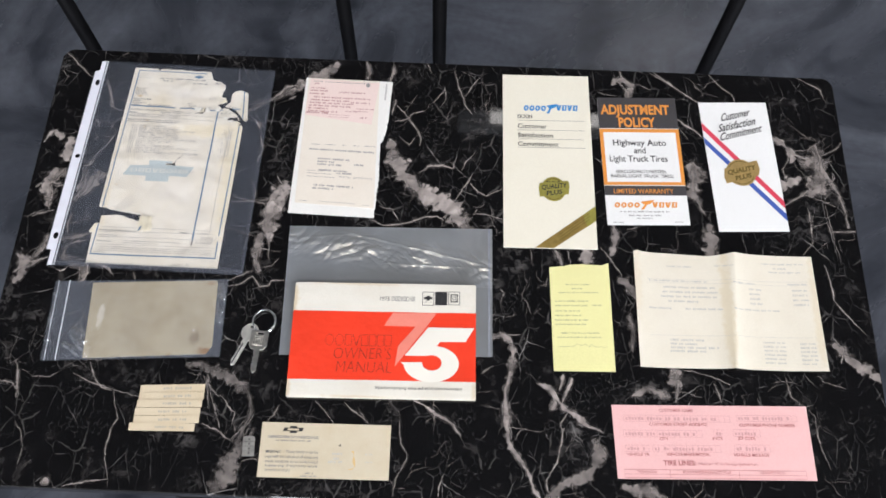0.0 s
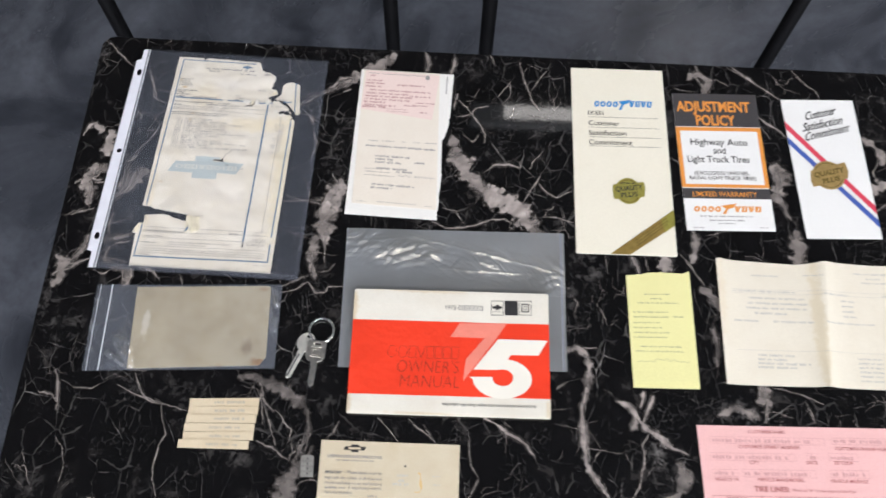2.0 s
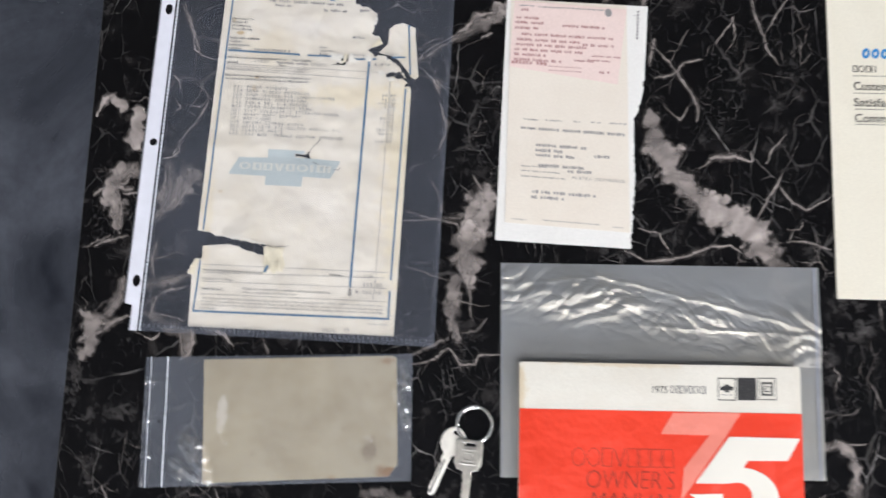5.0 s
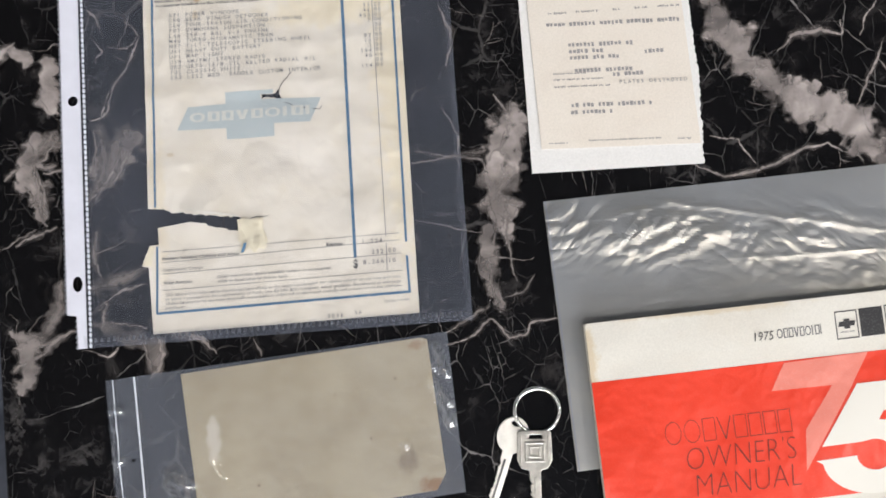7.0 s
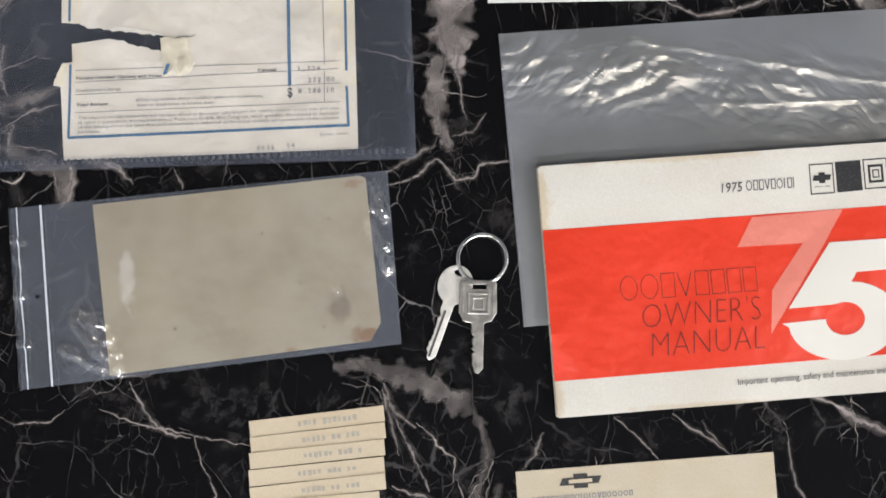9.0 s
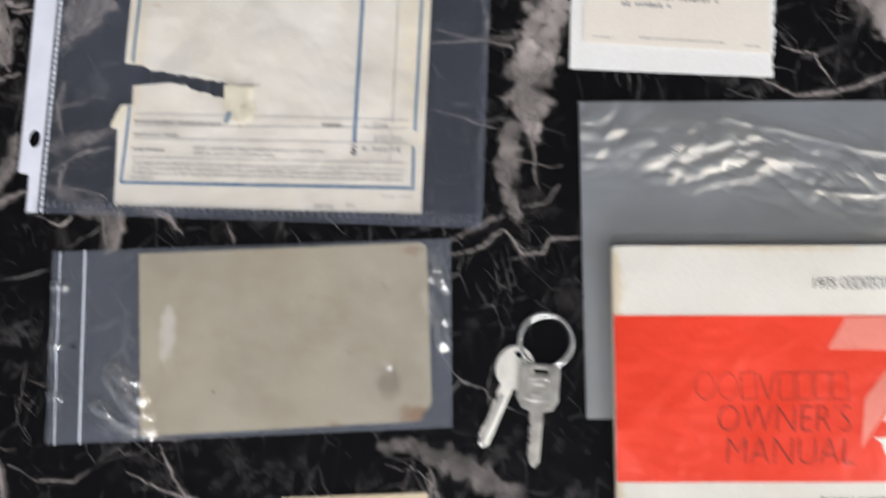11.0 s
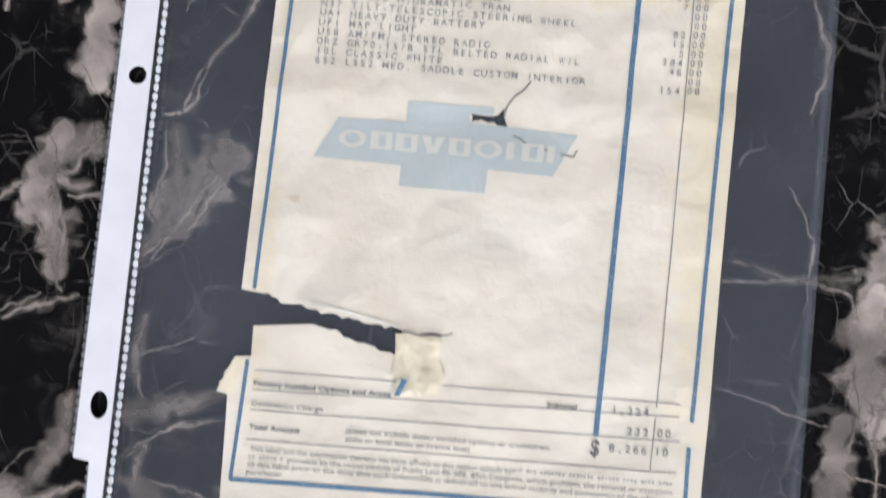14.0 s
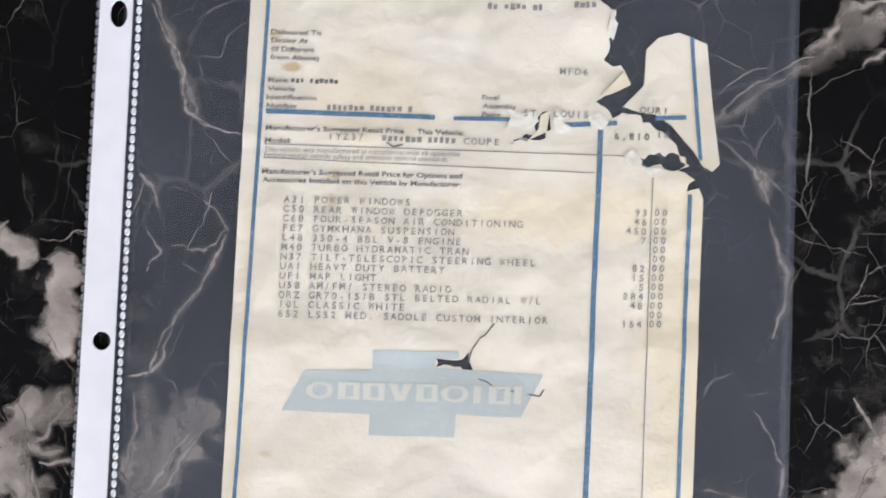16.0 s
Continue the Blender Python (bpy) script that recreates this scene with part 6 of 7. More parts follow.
def ripple(x, y):
    """Long creases across the open end of the bag."""
    u = (x + 0.181) / 0.242
    line = 0.024 - 0.032 * u + 0.004 * noise.noise((x * 30, 0.0, 2.0))
    near = math.exp(-((y - line + 0.004) / 0.017) ** 2) * (0.75 + 0.5 * max(0.0, 0.5 + noise.noise((x * 26, y * 30, 9.0))))
    near += 0.3 * math.exp(-((y + 0.026) / 0.007) ** 2) * max(0.0, noise.noise((x * 25, 3.0, 7.0)))
    wx, wy = x + 0.06 + 0.005 * noise.noise((x * 45, y * 45, 11.0)), y - 0.01 + 0.005 * noise.noise((x * 45, y * 45, 17.0))

    def crease(turn, along, across, seed):
        c, d = math.cos(turn), math.sin(turn)
        return abs(noise.noise(((wx * c + wy * d) * along, (wy * c - wx * d) * across, seed)))

    bend = 0.40 - 0.75 * u  # the creases rise from one side and run level on the other
    tall = 0.0042 * crease(bend, 18, 85, 1.0) + 0.0022 * crease(bend + 0.55, 30, 120, 4.0) + 0.0022 * crease(bend - 0.5, 34, 130, 6.0) + 0.0012 * crease(bend, 90, 260, 8.0)
    patch = min(1.0, max(0.65, 0.8 + 1.0 * noise.noise((x * 24, y * 40, 21.0))))
    ridge = 0.0
    for (x0, y0), (x1, y1), high in (((-0.120, 0.032), (0.060, -0.007), 0.0009), ((-0.070, -0.008), (0.058, -0.010), 0.0007), ((-0.170, 0.020), (-0.090, 0.030), 0.0006)):
        k = max(0.0, min(1.0, ((x - x0) * (x1 - x0) + (y - y0) * (y1 - y0)) / ((x1 - x0) ** 2 + (y1 - y0) ** 2)))
        d = math.hypot(x - x0 - k * (x1 - x0), y - y0 - k * (y1 - y0) - 0.002 * noise.noise((x * 60, 2.0, high)))
        ridge += high * math.exp(-(d / 0.0016) ** 2) * math.sin(math.pi * k) ** 0.5
    return 0.88 * near * patch * tall + ridge if y > -0.033 else 0.0


G.extra = ripple
G.sheet("top_film", POLY, ((0, 0), (1, 0), (1, 1), (0, 1)), thick=0.0002, step=0.0013)
G2 = Paper(bag, (-0.1812, 0.0357), (0.0612, 0.0422), (-0.1762, -0.1237), (0.0642, -0.1162), TOP + 0.0003, 0.0001, 29.0)
G2.sheet("bottom_film", POLY, thick=0.0001, step=0.03)
G.line("side_seam", 0.004, 0.0, 0.004, 1.0, 0.0008, DULL_SEAM, 0.0003)
G.line("side_seam", 0.985, 0.0, 0.985, 1.0, 0.0022, DULL_SEAM, 0.0003)

man = thing("owners_manual", (-0.06, -0.103, TOP), "red and white car owner's booklet on a clear plastic bag", "booklet")
M = Paper(man, (-0.1650, -0.0385), (0.0430, -0.0335), (-0.1620, -0.1720), (0.0460, -0.1675), TOP + 0.0068, 0.0020, 31.0, 17.0)


def cover_wear(x, y):
    """Soft dents and two short creases near the booklet's spine."""
    h = 0.0010 * noise.noise((x * 34, y * 34, 5.0)) * math.exp(-((x + 0.163) / 0.03) ** 2) + 0.0004 * noise.noise((x * 22, y * 30, 2.0))
    for (x0, y0), (x1, y1) in (((-0.164, -0.062), (-0.146, -0.051)), ((-0.163, -0.128), (-0.142, -0.150)), ((-0.158, -0.160), (-0.140, -0.167))):
        k = max(0.0, min(1.0, ((x - x0) * (x1 - x0) + (y - y0) * (y1 - y0)) / ((x1 - x0) ** 2 + (y1 - y0) ** 2)))
        h += 0.0005 * math.exp(-(math.hypot(x - x0 - k * (x1 - x0), y - y0 - k * (y1 - y0)) / 0.0035) ** 2)
    return h


M.extra = cover_wear
M.sheet("front_cover", COVER, ((0, 0.012), (0.006, 0), (0.994, 0), (1, 0.01), (1, 0.99), (0.994, 1), (0.004, 1), (0, 0.99)), thick=0.0004)
for k in range(9):
    q = Paper(man, *[Vector(c) + Vector((0.0006 * (k % 3 - 1), -0.0004 * (k % 2))) for c in ((-0.1645, -0.0390), (0.0424, -0.0340), (-0.1615, -0.1715), (0.0454, -0.1670))], TOP + 0.0068 - 0.0005 - 0.0006 * k, 0.0005, 31.0, 10.0)
    q.sheet("page_block" if k < 8 else "back_cover", PAGES if k < 8 else COVER, thick=0.00045, step=0.02)
M.poly("red_field", [(0.0, 0.256), (1.0, 0.257), (1.0, 0.853), (0.0, 0.855)], RED)
M.poly("large_figure", [(0.545, 0.265), (0.786, 0.2575), (0.727, 0.395), (0.567, 0.735), (0.58, 0.56), (0.672, 0.383), (0.500, 0.380)], PALE_RED, 0.0002)
bowl = [(0.762 + 0.148 * math.cos(a), 0.704 + 0.158 * math.sin(a)) for a in np.linspace(radians(-68), radians(176), 28)]
eye5 = [(0.765 + 0.052 * math.cos(a), 0.697 + 0.066 * math.sin(a)) for a in np.linspace(radians(182), radians(-112), 24)]
five = [(0.742, 0.388), (0.992, 0.390), (0.945, 0.512), (0.806, 0.515), (0.79, 0.552)] + bowl + [(0.597, 0.698), (0.714, 0.693)] + eye5 + [(0.728, 0.638), (0.618, 0.64)]
M.poly("large_figure", five, IVORY, 0.0003)
M.text("OWNER'S", 0.238, 0.545, 0.676, 0.104, DARK_LINE, -0.031, 0.10)
M.text("MANUAL", 0.255, 0.548, 0.792, 0.104, DARK_LINE, -0.031, 0.10)
row_letters(M, 0.186, 0.549, 0.560, 0.098, DARK_LINE, "oobvbbbb", "printed_mark", 0.0002, 0.05)
M.text("1975", 0.470, 0.525, 0.158, 0.040, BLACK, -0.004, 0.15)
row_letters(M, 0.535, 0.669, 0.158, 0.042, TYPE, "obbvbolbl", weight=0.24)

M.border("mark_box", 0.705, 0.069, 0.769, 0.192, 0.003, 0.005, BLACK)
bow_tie(M, 0.712, 0.105, 0.762, 0.148, BLACK, 0.0002)
M.bars([(0.717, 0.76, 0.165, 0.008)], GREY, 5)
M.poly("mark_box", [(0.775, 0.067), (0.842, 0.066), (0.842, 0.189), (0.775, 0.190)], BLACK)
M.border("mark_box", 0.848, 0.064, 0.912, 0.186, 0.003, 0.005, BLACK)
M.border("mark_box", 0.86, 0.088, 0.90, 0.162, 0.006, 0.010, BLACK)
M.border("mark_box", 0.871, 0.108, 0.889, 0.142, 0.003, 0.005, BLACK)
M.text("Important operating, safety and maintenance instructions", 0.469, 0.928, 0.926, 0.026, BLACK, 0.002)

# ---- the grey card in a small zip bag ----
zipbag = thing("zip_bag", (-0.343, -0.09, TOP), "small clear zip bag with white seal lines", "plastic bag")
Z = Paper(zipbag, (-0.4440, -0.0470), (-0.2450, -0.0360), (-0.4410, -0.1420), (-0.2420, -0.1290), TOP + 0.0020, 0.0008, 37.0, 16.0)


def zip_crease(x, y):
    """Small puckers at the card's lower corner and along the zip."""
    h = 0.0015 * math.exp(-((x + 0.4405) / 0.004) ** 2) * abs(noise.noise((x * 80, y * 75, 6.0)))
    for (x0, y0), (x1, y1), wide, high in CREASES:
        dx, dy = x1 - x0, y1 - y0
        k = max(0.0, min(1.0, ((x - x0) * dx + (y - y0) * dy) / (dx * dx + dy * dy)))
        d = math.hypot(x - x0 - k * dx, y - y0 - k * dy) / (1.35 * wide)
        h = max(h, 1.8 * high * math.exp(-d * d * 2.2) * (0.5 + 1.0 * abs(noise.noise((x * 75, y * 75, 3.0)))))
    for cx, cy, rx, ry, high in ((-0.401, -0.121, 0.0065, 0.016, 0.0052), (-0.416, -0.128, 0.007, 0.007, 0.0030), (-0.2490, -0.066, 0.0040, 0.022, 0.0040), (-0.4395, -0.090, 0.0035, 0.05, 0.0022), (-0.404, -0.058, 0.003, 0.012, 0.0030)):
        d = ((x - cx) / rx) ** 2 + ((y - cy) / ry) ** 2
        h += high * math.exp(-d) * max(0.0, noise.noise((x * 120 + y * 60, y * 75 - x * 40, 2.0)) - 0.05)
    return h


CREASES = [((-0.4095, -0.1065), (-0.3965, -0.1190), 0.0035, 0.0034), ((-0.4085, -0.1100), (-0.3915, -0.1330), 0.0032, 0.0034), ((-0.4040, -0.1065), (-0.4000, -0.1150), 0.0025, 0.0022), ((-0.4170, -0.1220), (-0.3990, -0.1330), 0.0026, 0.0018),
           ((-0.2560, -0.0640), (-0.2470, -0.0880), 0.0024, 0.0022), ((-0.2530, -0.0430), (-0.2470, -0.0600), 0.0022, 0.0016), ((-0.3850, -0.0980), (-0.3800, -0.1080), 0.0014, 0.0010), ((-0.2760, -0.0980), (-0.2735, -0.1000), 0.0014, 0.0010),
           ((-0.4110, -0.1085), (-0.3985, -0.1105), 0.0026, 0.0030), ((-0.4060, -0.1150), (-0.3945, -0.1180), 0.0024, 0.0030), ((-0.4020, -0.1240), (-0.3910, -0.1265), 0.0022, 0.0026), ((-0.2540, -0.0560), (-0.2480, -0.0580), 0.0018, 0.0020),
           ((-0.2520, -0.0760), (-0.2465, -0.0775), 0.0018, 0.0020), ((-0.4430, -0.0640), (-0.4370, -0.0650), 0.0018, 0.0018), ((-0.4420, -0.0930), (-0.4370, -0.0935), 0.0016, 0.0016), ((-0.4415, -0.1180), (-0.4360, -0.1190), 0.0016, 0.0018)]
Z.extra = zip_crease
Z.sheet("front_film", ZIP, holes=(ellipse(0.058, 0.50, 0.006, 0.012, 14),), thick=0.0001, step=0.0014, size=0.0)
Z2 = Paper(zipbag, (-0.4440, -0.0470), (-0.2450, -0.0360), (-0.4410, -0.1420), (-0.2420, -0.1290), TOP + 0.0003, 0.0001, 38.0)
Z2.sheet("back_film", ZIP, holes=(ellipse(0.058, 0.50, 0.006, 0.012, 14),), thick=0.0001, step=0.03, size=0.0)
Z.line("seal_line", 0.022, 0.0, 0.022, 1.0, 0.0006, SEAM, 0.0005)
Z.line("seal_line", 0.084, 0.0, 0.084, 1.0, 0.0011, SEAM, 0.0006)
pocket = thing("grey_card", (-0.325, -0.088, TOP), "stained grey-brown card envelope inside a zip bag", "card")
E = Paper(pocket, (-0.4010, -0.0470), (-0.2570, -0.0380), (-0.3950, -0.1370), (-0.2520, -0.1260), TOP + 0.0010, 0.0005, 41.0)
E.sheet("card", ENVELOPE, ((0, 0), (0.98, 0.0), (1, 0.02), (1, 0.90), (0.955, 1.0), (0, 1)), thick=0.0006)
SMUDGE = ink("brown_smudge", (0.27, 0.215, 0.15), 0.8, 0.6, (0.46, 0.40, 0.30))
for k, (u, v) in enumerate(((0.52, 0.37), (0.72, 0.60), (0.36, 0.62), (0.60, 0.28), (0.69, 0.40), (0.25, 0.78), (0.46, 0.83), (0.85, 0.24), (0.79, 0.88))):
    E.poly("dark_speck", ellipse(u, v, 0.0035 + 0.0017 * (k % 3), 0.005 + 0.004 * (k % 2), 10), SMUDGE, 0.00006)

# ---- the keys ----


def key_shape(bm, outline, holes, thick, z):
    b2 = filled([outline] + list(holes), 0.0)
    for v in b2.verts:
        v.co.z = z + thick
    rim = [e for e in b2.edges if len(e.link_faces) == 1]
    skirt(b2, thick)
    bmesh.ops.bevel(b2, geom=rim, offset=min(0.00035, thick * 0.5), segments=2, profile=0.5, affect="EDGES")
    me = bpy.data.meshes.new("tmp")
    b2.to_mesh(me)
    b2.free()
    bm.from_mesh(me)
    bpy.data.meshes.remove(me)


def turned(points, centre, degrees):
    c, s = math.cos(radians(degrees)), math.sin(radians(degrees))
    return [(centre[0] + c * x - s * y, centre[1] + s * x + c * y) for x, y in points]


def blade(width, start, end, teeth, rng):
    """A key blade's outline, downwards from start to end, with cuts along one side."""
    pts = [(width / 2, -start), (width / 2, -end + 0.003), (width * 0.1, -end), (-width * 0.2, -end + 0.001)]
    n = teeth
    for k in range(n):
        y = -end + 0.004 + (end - start - 0.011) * k / (n - 1)
        pts += [(-width / 2 + (rng.uniform(0.0004, 0.0018)), y), (-width / 2 + rng.uniform(0.0, 0.0008), y + 0.0015)]
    pts += [(-width / 2, -start - 0.004), (-width / 2, -start)]
    return pts


keys = thing("keys", (-0.205, -0.105, TOP), "two worn car keys on a steel split ring", "keys")
bm = bmesh.new()
ring_path = [(-0.1968 + 0.0132 * math.cos(a) , -0.0860 + 0.0132 * math.sin(a), TOP + 0.0032 + 0.0016 * math.sin(a + 0.6)) for a in np.linspace(0, 2 * math.pi, 64, endpoint=False)]
tube(bm, ring_path, 0.0009, 10, True)
tube(bm, [(x + (x + 0.1968) * -0.04, y + (y + 0.0860) * -0.04, z + 0.0011) for x, y, z in ring_path], 0.0008, 10, True)
part("split_ring", bm, STEEL, keys, smooth=True)
rng = random.Random(9)
# the square-headed key
c2 = (-0.2003, -0.1085)
head2 = [(-0.0098, 0.0098), (-0.0085, 0.0112), (0.0085, 0.0112), (0.0098, 0.0098), (0.0102, -0.006), (0.0075, -0.0105), (0.0040, -0.0115)] + blade(0.0066, 0.012, 0.0385, 7, rng) + [(-0.0040, -0.0115), (-0.0078, -0.0105), (-0.0102, -0.006)]
slot = [(-0.0045, 0.0065), (0.0045, 0.0065), (0.0045, 0.0088), (-0.0045, 0.0088)]
bm = bmesh.new()
key_shape(bm, turned(head2, c2, -4), [turned(slot, c2, -4)], 0.0020, TOP + 0.0022)
square = part("square_key", bm, NICKEL, keys, "square-headed key with a raised square badge")
bm = bmesh.new()
for r0, r1, h in ((0.0058, 0.0046, 0.0010), (0.0034, 0.0022, 0.0008)):
    key_shape(bm, turned([(-r0, -r0 - 0.001), (r0, -r0 - 0.001), (r0, r0 - 0.001), (-r0, r0 - 0.001)], c2, -4), [turned([(-r1, -r1 - 0.001), (r1, -r1 - 0.001), (r1, r1 - 0.001), (-r1, r1 - 0.001)], c2, -4)], h, TOP + 0.0042)
key_shape(bm, turned([(-0.0088, -0.008), (-0.0078, -0.0085), (-0.0074, 0.0085), (-0.0084, 0.009)], c2, -4), [], 0.0005, TOP + 0.0042)
key_shape(bm, turned([(0.0088, -0.008), (0.0084, 0.009), (0.0074, 0.0085), (0.0078, -0.0085)], c2, -4), [], 0.0005, TOP + 0.0042)
part("raised_badge", bm, NICKEL, square)
bm = bmesh.new()
key_shape(bm, turned([(-0.0007, -0.0365), (0.0006, -0.0365), (0.0006, -0.0155), (-0.0007, -0.0155)], c2, -4), [], 0.0004, TOP + 0.0042)
part("blade_ridge", bm, NICKEL, square)
# the round-headed key
c1 = (-0.2118, -0.0992)
arc = [(0.0094 * math.sin(a), 0.0108 * math.cos(a)) for a in np.linspace(radians(-158), radians(158), 40)]
head1 = [(x, y) for x, y in arc] + blade(0.0064, 0.0108, 0.0425, 7, rng)
eye_hole = [(0.0030 * math.cos(a), 0.0068 + 0.0016 * math.sin(a)) for a in np.linspace(0, 2 * math.pi, 20, endpoint=False)]
bm = bmesh.new()
key_shape(bm, turned(head1, c1, -23), [turned(eye_hole, c1, -23)], 0.0019, TOP + 0.0002)
round_key = part("round_key", bm, LIT_KEY, keys, "round-headed key, its nickel lightened as if light caught it")
bm = bmesh.new()
key_shape(bm, turned([(-0.0010, -0.0405), (0.0004, -0.0405), (0.0004, -0.0145), (-0.0010, -0.0145)], c1, -23), [], 0.0003, TOP + 0.0021)
part("blade_ridge", bm, STEEL, round_key)

# ---- six paper strips ----
offsets = [(0.0, 0.0, 3.4), (0.0002, 0.0, 3.2), (-0.0006, 0.0003, 2.6), (-0.0012, 0.0, 2.4), (-0.0010, 0.0, 2.8), (-0.0045, 0.0003, 1.4)]
for k, (dx, dy, deg) in enumerate(offsets):
    cx, cy = -0.2885 + dx, -0.1672 - 0.0087 * k + dy
    strip = thing("paper_strip", (cx, cy, TOP), "narrow yellowed paper strip with a faint typed number", "paper strip", "stacked paper strips")
    quad = turned([(-0.0355, 0.0043), (0.0355, 0.0043), (-0.0355, -0.0042), (0.0355, -0.0042)], (cx, cy), deg)
    q = Paper(strip, quad[0], quad[1], quad[2], quad[3], TOP + 0.0012 + 0.0003 * k, 0.0004, 50.0 + k, 12.0)
    q.sheet("strip", STRIP, thick=0.0005, step=0.01)
    q.bars([(0.36 + 0.02 * (k % 3), 0.80 + 0.02 * (k % 3), 0.70, 0.40)], STRIP_TYPE, 60 + k, "typed_number")

# ---- the tan service card ----
card = thing("service_card", (-0.1145, -0.228, TOP), "tan printed card with a brown water stain", "card")
K = Paper(card, (-0.1850, -0.2000), (-0.0450, -0.1980), (-0.1840, -0.2585), (-0.0440, -0.2565), TOP + 0.0008, 0.0006, 71.0)
K.sheet("card", TAN, thick=0.0005)
bow_tie(K, 0.163, 0.06, 0.327, 0.19, BLACK)
K.rects("printed_block", [(0.20, 0.108, 0.29, 0.142)], STRIP, 0.0003)
row_letters(K, 0.052, 0.445, 0.29, 0.05, GREY, "obbvbolblbololovboooob", weight=0.4)
K.bars([(0.118, 0.384, 0.345, 0.03), (0.36, 0.43, 0.93, 0.035), (0.33, 0.45, 0.98, 0.035)], GREY, 4)
K.text("IMPORTANT", 0.046, 0.165, 0.565, 0.052, TYPE, 0.02)
K.text("- These labels must be", 0.185, 0.449, 0.557, 0.052, GREY, 0.006)
K.text("kept with the vehicle at all times and", 0.048, 0.451, 0.65, 0.052, GREY, 0.006)
K.text("made available to an authorized", 0.050, 0.452, 0.735, 0.052, GREY, 0.006)
K.bars([(0.053, 0.20, 0.815, 0.045)], GREY, 6)
K.text("if warranty work", 0.215, 0.455, 0.81, 0.052, GREY, 0.006)
K.text("becomes necessary.", 0.056, 0.25, 0.89, 0.052, GREY, 0.006)
K.bars([(0.56, 0.65, 0.575, 0.05), (0.57, 0.62, 0.66, 0.05), (0.53, 0.65, 0.72, 0.05), (0.81, 0.87, 0.56, 0.03), (0.815, 0.87, 0.70, 0.03)], FAINT, 9, "typed_line")
K.poly("ink_spot", [(0.607, 0.38), (0.622, 0.375), (0.62, 0.41), (0.606, 0.41)], BLACK)
stain = [(0.715 + 0.022 * math.cos(a) + 0.006 * math.sin(3 * a), 0.66 + 0.17 * math.sin(a)) for a in np.linspace(-1.5, 2.0, 16)]
K.poly("water_stain", stain + [(u - 0.012 - 0.01 * math.sin(k), v * 0.98 + 0.01) for k, (u, v) in enumerate(reversed(stain))], ink("tea_stain", (0.62, 0.42, 0.17), 0.8, 0.7, (0.74, 0.66, 0.48)), 0.00008)
tag = thing("small_tag", (-0.1965, -0.226, TOP), "small grey rectangular tag with four dark dots", "tag")
T = Paper(tag, (-0.2040, -0.2160), (-0.1912, -0.2155), (-0.2026, -0.2374), (-0.1898, -0.2369), TOP + 0.0010, 0.0001, 73.0)
T.sheet("plate", TAG, ((0.0, 0.06), (0.2, 0.0), (0.8, 0), (1, 0.06), (1, 1), (0, 1)), thick=0.0009)
for k in range(4):
    T.poly("dot", ellipse(0.54, 0.16 + 0.23 * k, 0.07, 0.045, 12), BLACK)
    T.line("groove", 0.0, 0.28 + 0.23 * k, 1.0, 0.28 + 0.23 * k, 0.0003, BLACK) if k < 3 else None

# ---- the yellow slip ----
yel = thing("yellow_slip", (0.166, -0.064, TOP), "yellow typed slip torn along its top with a signature line", "paper")
Y = Paper(yel, (0.1290, -0.0010), (0.1990, 0.0025), (0.1330, -0.1295), (0.2025, -0.1275), TOP + 0.0005, 0.0007, 81.0)
Y.sheet("slip", YELLOW, ((0, 0.025), (0.25, 0.015), (0.35, 0.0), (0.55, -0.002), (0.88, 0.01), (1, -0.012), (1, 1), (0, 1)), (), (0, 1, 2, 3, 4), 0.0003)
Y.bars([(0.26, 0.664, 0.203, 0.013), (0.35, 0.54, 0.243, 0.013), (0.14, 0.80, 0.281, 0.013), (0.075, 0.62, 0.362, 0.014), (0.075, 0.60, 0.405, 0.014), (0.68, 0.83, 0.402, 0.014), (0.068, 0.487, 0.455, 0.014), (0.065, 0.50, 0.498, 0.014), (0.06, 0.62, 0.54, 0.014), (0.057, 0.56, 0.58, 0.014),
        (0.148, 0.77, 0.66, 0.014), (0.081, 0.80, 0.70, 0.014)], GREEN_TYPE, 15, "typed_line")
wave = [(0.09 + 0.05 * k, 0.785 - 0.035 * abs(math.sin(k * 1.9)) * (0.3 + 0.7 * (0.3 < k / 15 < 0.75))) for k in range(17)]
for (a, b), (c, d) in zip(wave, wave[1:]):
    Y.line("scrawled_line", a, b, c, d, 0.0004, GREEN_TYPE)

# ---- the folded white invoice ----
inv = thing("folded_invoice", (0.334, -0.05, TOP), "off-white typed invoice with a raised centre fold", "paper")
W = Paper(inv, (0.2285, 0.0200), (0.4385, 0.0210), (0.2300, -0.1210), (0.4410, -0.1180), TOP + 0.0006, 0.0009, 91.0, 10.0)


def centre_fold(x, y):
    d = x - (0.341 + 0.005 * (y + 0.05) / 0.07)
    return 0.0075 * math.exp(-abs(d) / 0.012) + (0.004 * max(0.0, (x - 0.40) / 0.04) if x > 0.40 else 0.0) + 0.0025 * max(0.0, (0.25 - x) / 0.02)


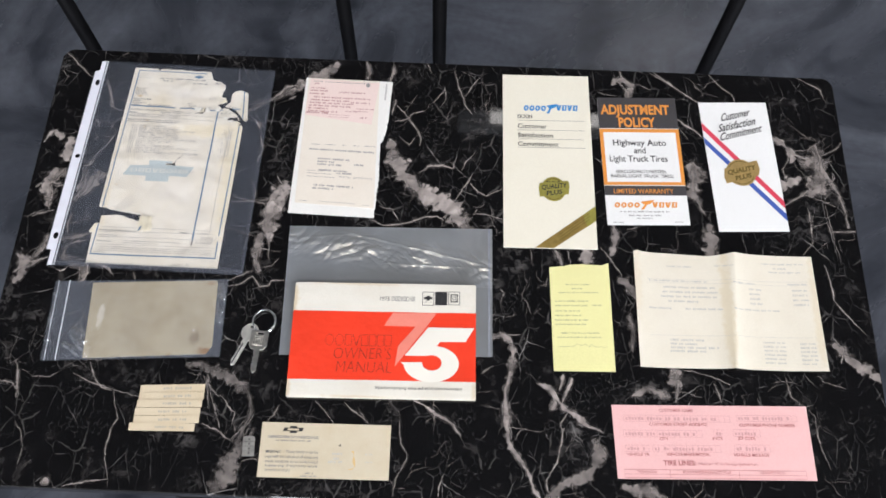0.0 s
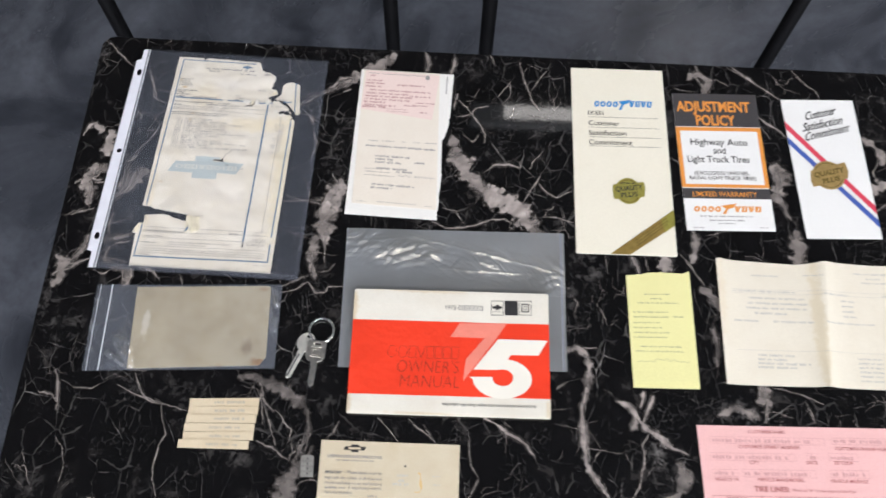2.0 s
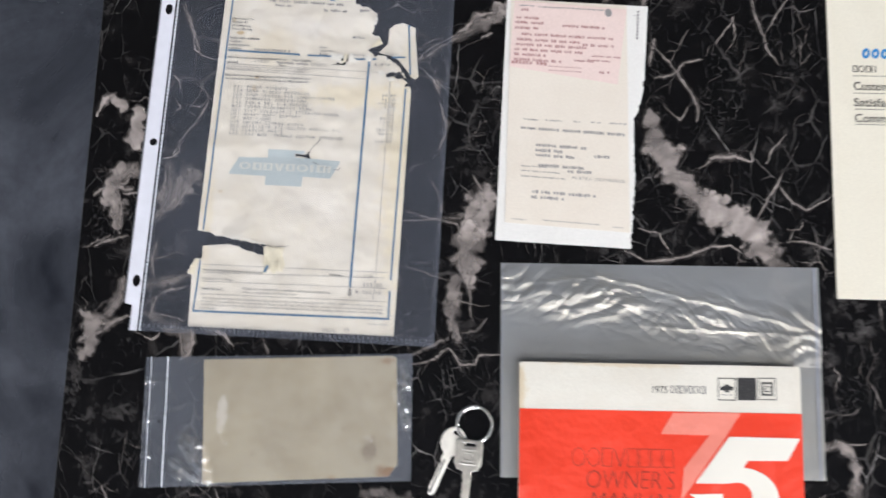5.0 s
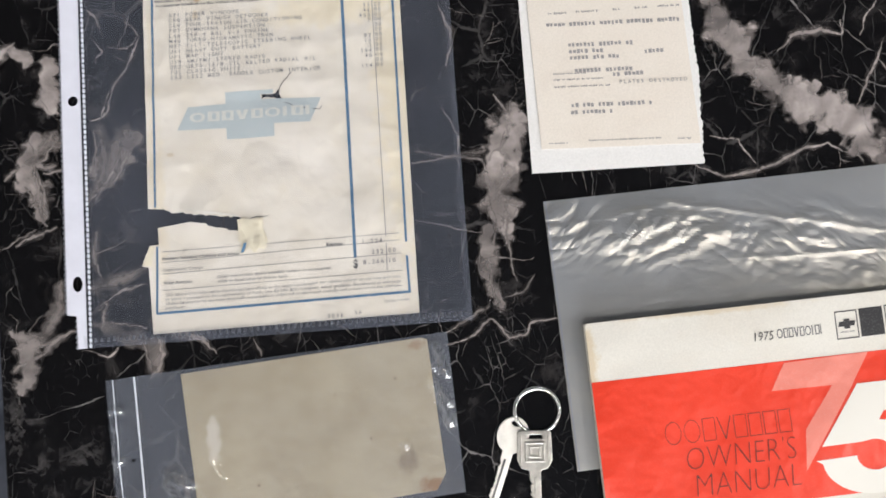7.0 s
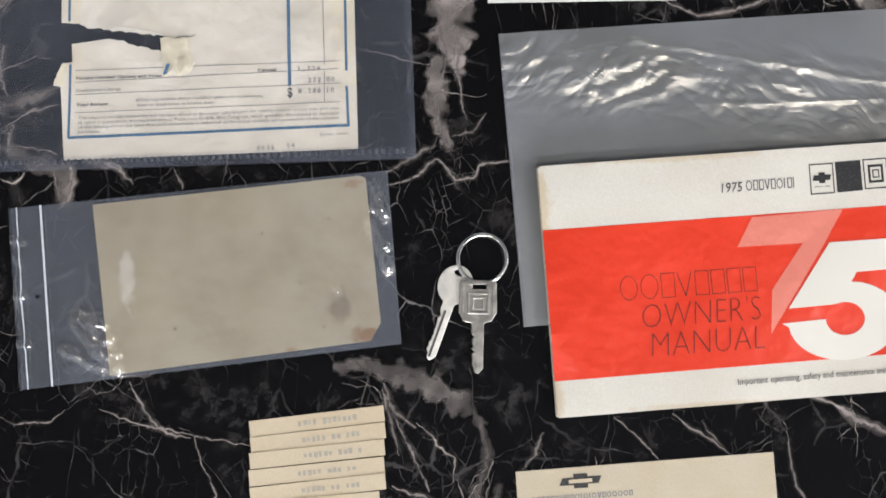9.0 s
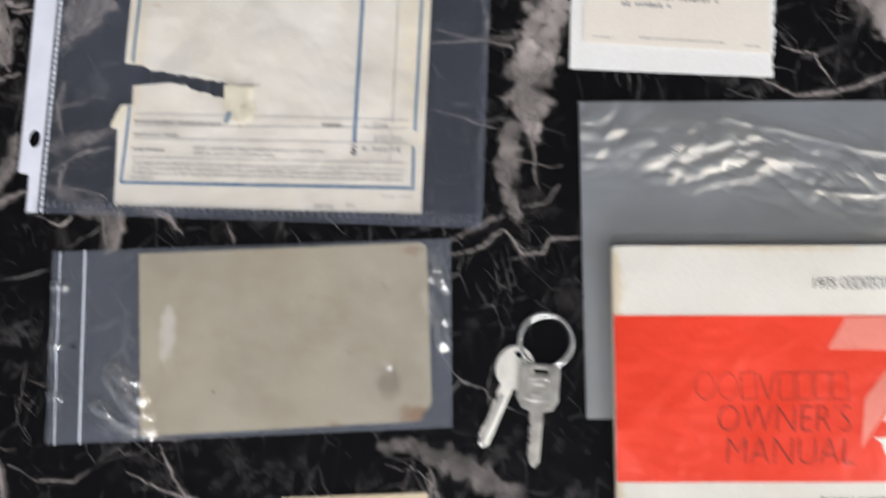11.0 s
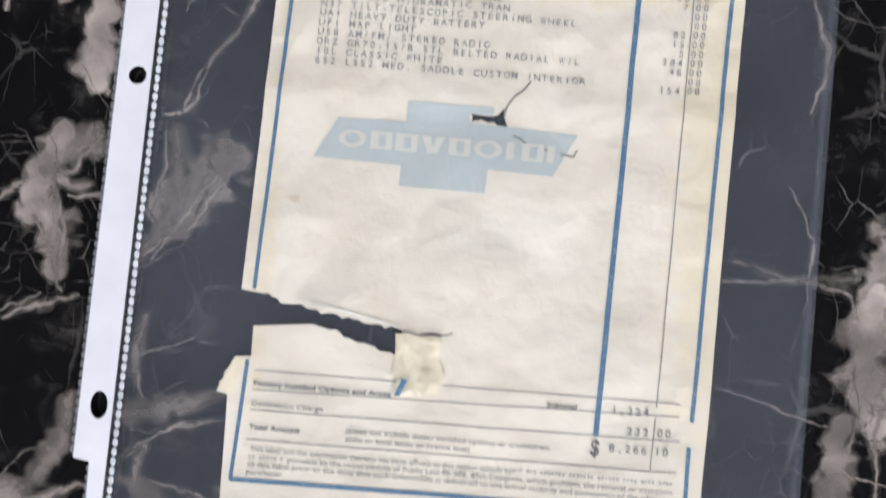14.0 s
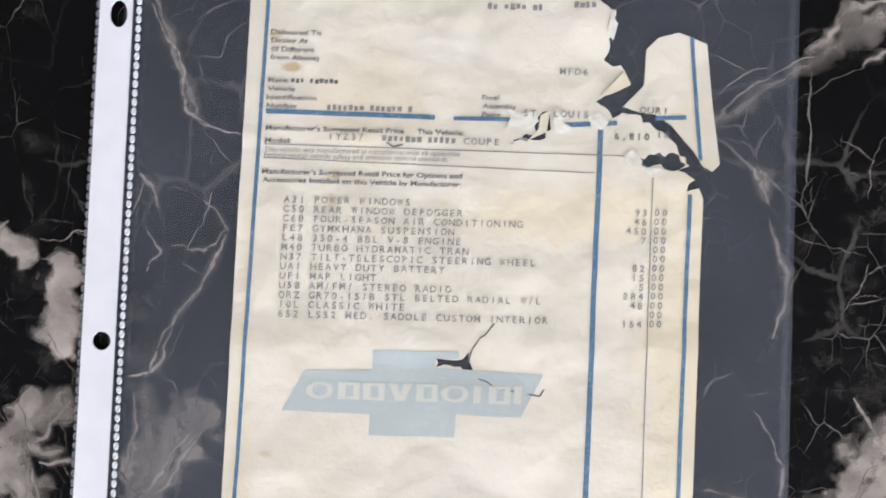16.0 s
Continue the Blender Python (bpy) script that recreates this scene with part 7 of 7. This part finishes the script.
W.extra = centre_fold
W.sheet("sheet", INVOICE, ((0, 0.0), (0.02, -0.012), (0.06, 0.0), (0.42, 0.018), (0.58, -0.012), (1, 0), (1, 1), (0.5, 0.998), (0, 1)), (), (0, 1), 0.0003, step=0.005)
W.bars([(0.184, 0.323, 0.13, 0.016), (0.45, 0.55, 0.115, 0.014), (0.72, 0.95, 0.08, 0.016), (0.78, 0.86, 0.12, 0.016), (0.755, 0.926, 0.155, 0.016), (0.08, 0.30, 0.262, 0.018), (0.31, 0.40, 0.262, 0.018), (0.54, 0.68, 0.268, 0.018), (0.85, 0.95, 0.262, 0.018), (0.157, 0.46, 0.318, 0.02), (0.15, 0.47, 0.36, 0.02), (0.14, 0.45, 0.40, 0.02), (0.18, 0.36, 0.442, 0.02)], FAINT, 17, "typed_line")
W.bars([(0.63, 0.70, 0.318 + 0.042 * k, 0.02) for k in range(4)] + [(0.87, 0.95, 0.318 + 0.042 * k, 0.02) for k in range(4)] + [(0.071, 0.21, 0.505, 0.02), (0.27, 0.48, 0.505, 0.02), (0.53, 0.79, 0.50, 0.018), (0.175, 0.36, 0.775, 0.022), (0.173, 0.32, 0.808, 0.022), (0.172, 0.43, 0.838, 0.022), (0.17, 0.36, 0.868, 0.022)], FAINT, 18, "typed_line")
W.bars([(0.675, 0.80, 0.775 + 0.034 * k, 0.018) for k in range(6)] + [(0.87, 0.95, 0.78 + 0.034 * k, 0.018) for k in range(6)], FAINT, 19, "typed_line")
for v in (0.24, 0.272, 0.728):
    W.line("ruled_line", 0.068, v, 0.96, v - 0.01, 0.0003, FAINT)

# ---- the pink form ----
pk = thing("pink_form", (0.305, -0.2, TOP), "pink printed customer form filled in by hand", "paper form")
F = Paper(pk, (0.1960, -0.1650), (0.4110, -0.1580), (0.2000, -0.2445), (0.4133, -0.2380), TOP + 0.0005, 0.0004, 101.0)
F.sheet("form", PINK, thick=0.0003)
for u0, v0, u1, v1 in ((0.056, 0.14, 0.599, 0.23), (0.632, 0.13, 0.944, 0.215), (0.048, 0.345, 0.45, 0.44), (0.509, 0.33, 0.55, 0.43), (0.607, 0.325, 0.745, 0.425), (0.052, 0.55, 0.172, 0.64), (0.19, 0.545, 0.535, 0.64), (0.604, 0.532, 0.785, 0.63)):
    F.border("entry_box", u0, v0, u1, v1, 0.0014, 0.004, PEN)
    n = max(2, int((u1 - u0) / 0.028))
    for k in range(1, n):
        F.line("box_divider", u0 + (u1 - u0) * k / n, v0, u0 + (u1 - u0) * k / n, v1, 0.00025, PEN)
    F.bars([(u0 + 0.01, u0 + (u1 - u0) * 0.9, v1 - 0.015, 0.055)], PEN, int(u0 * 1000), "handwritten_entry")
for body, u0, u1, v in (("CUSTOMER NAME", 0.241, 0.415, 0.092), ("CUSTOMER STREET ADDRESS", 0.185, 0.479, 0.285), ("CUSTOMER PHONE NUMBER", 0.643, 0.929, 0.287), ("CITY", 0.229, 0.274, 0.482), ("STATE", 0.497, 0.550, 0.470), ("ZIP CODE", 0.628, 0.717, 0.466),
                        ("VEHICLE YR.", 0.057, 0.173, 0.695), ("VEHICLE MAKE/MODEL", 0.256, 0.477, 0.69), ("VEHICLE MILEAGE", 0.596, 0.776, 0.69)):
    F.text(body, u0, u1, v, 0.042, PINK_TYPE, 0.01)
F.text("TIRE LINES:", 0.236, 0.40, 0.815, 0.065, PINK_TYPE, 0.03)
F.text("Place an \"X\" in the appropriate box.", 0.415, 0.713, 0.81, 0.036, PINK_TYPE, 0.0)
F.border("table_box", 0.036, 0.872, 0.95, 0.985, 0.0016, 0.006, PINK_TYPE)
F.line("ruled_line", 0.038, 0.935, 0.948, 0.935, 0.0004, PINK_TYPE)
for u in (0.265, 0.612):
    F.line("ruled_line", u, 0.874, u, 0.985, 0.0004, PINK_TYPE)
F.text("TREADWEAR", 0.10, 0.20, 0.922, 0.034, PINK_TYPE, 0.01)
F.text("ENDURANCE & QUALITY PLUS", 0.33, 0.57, 0.92, 0.034, PINK_TYPE, 0.01)
F.text("QUALITY PLUS", 0.72, 0.84, 0.918, 0.034, PINK_TYPE, 0.01)
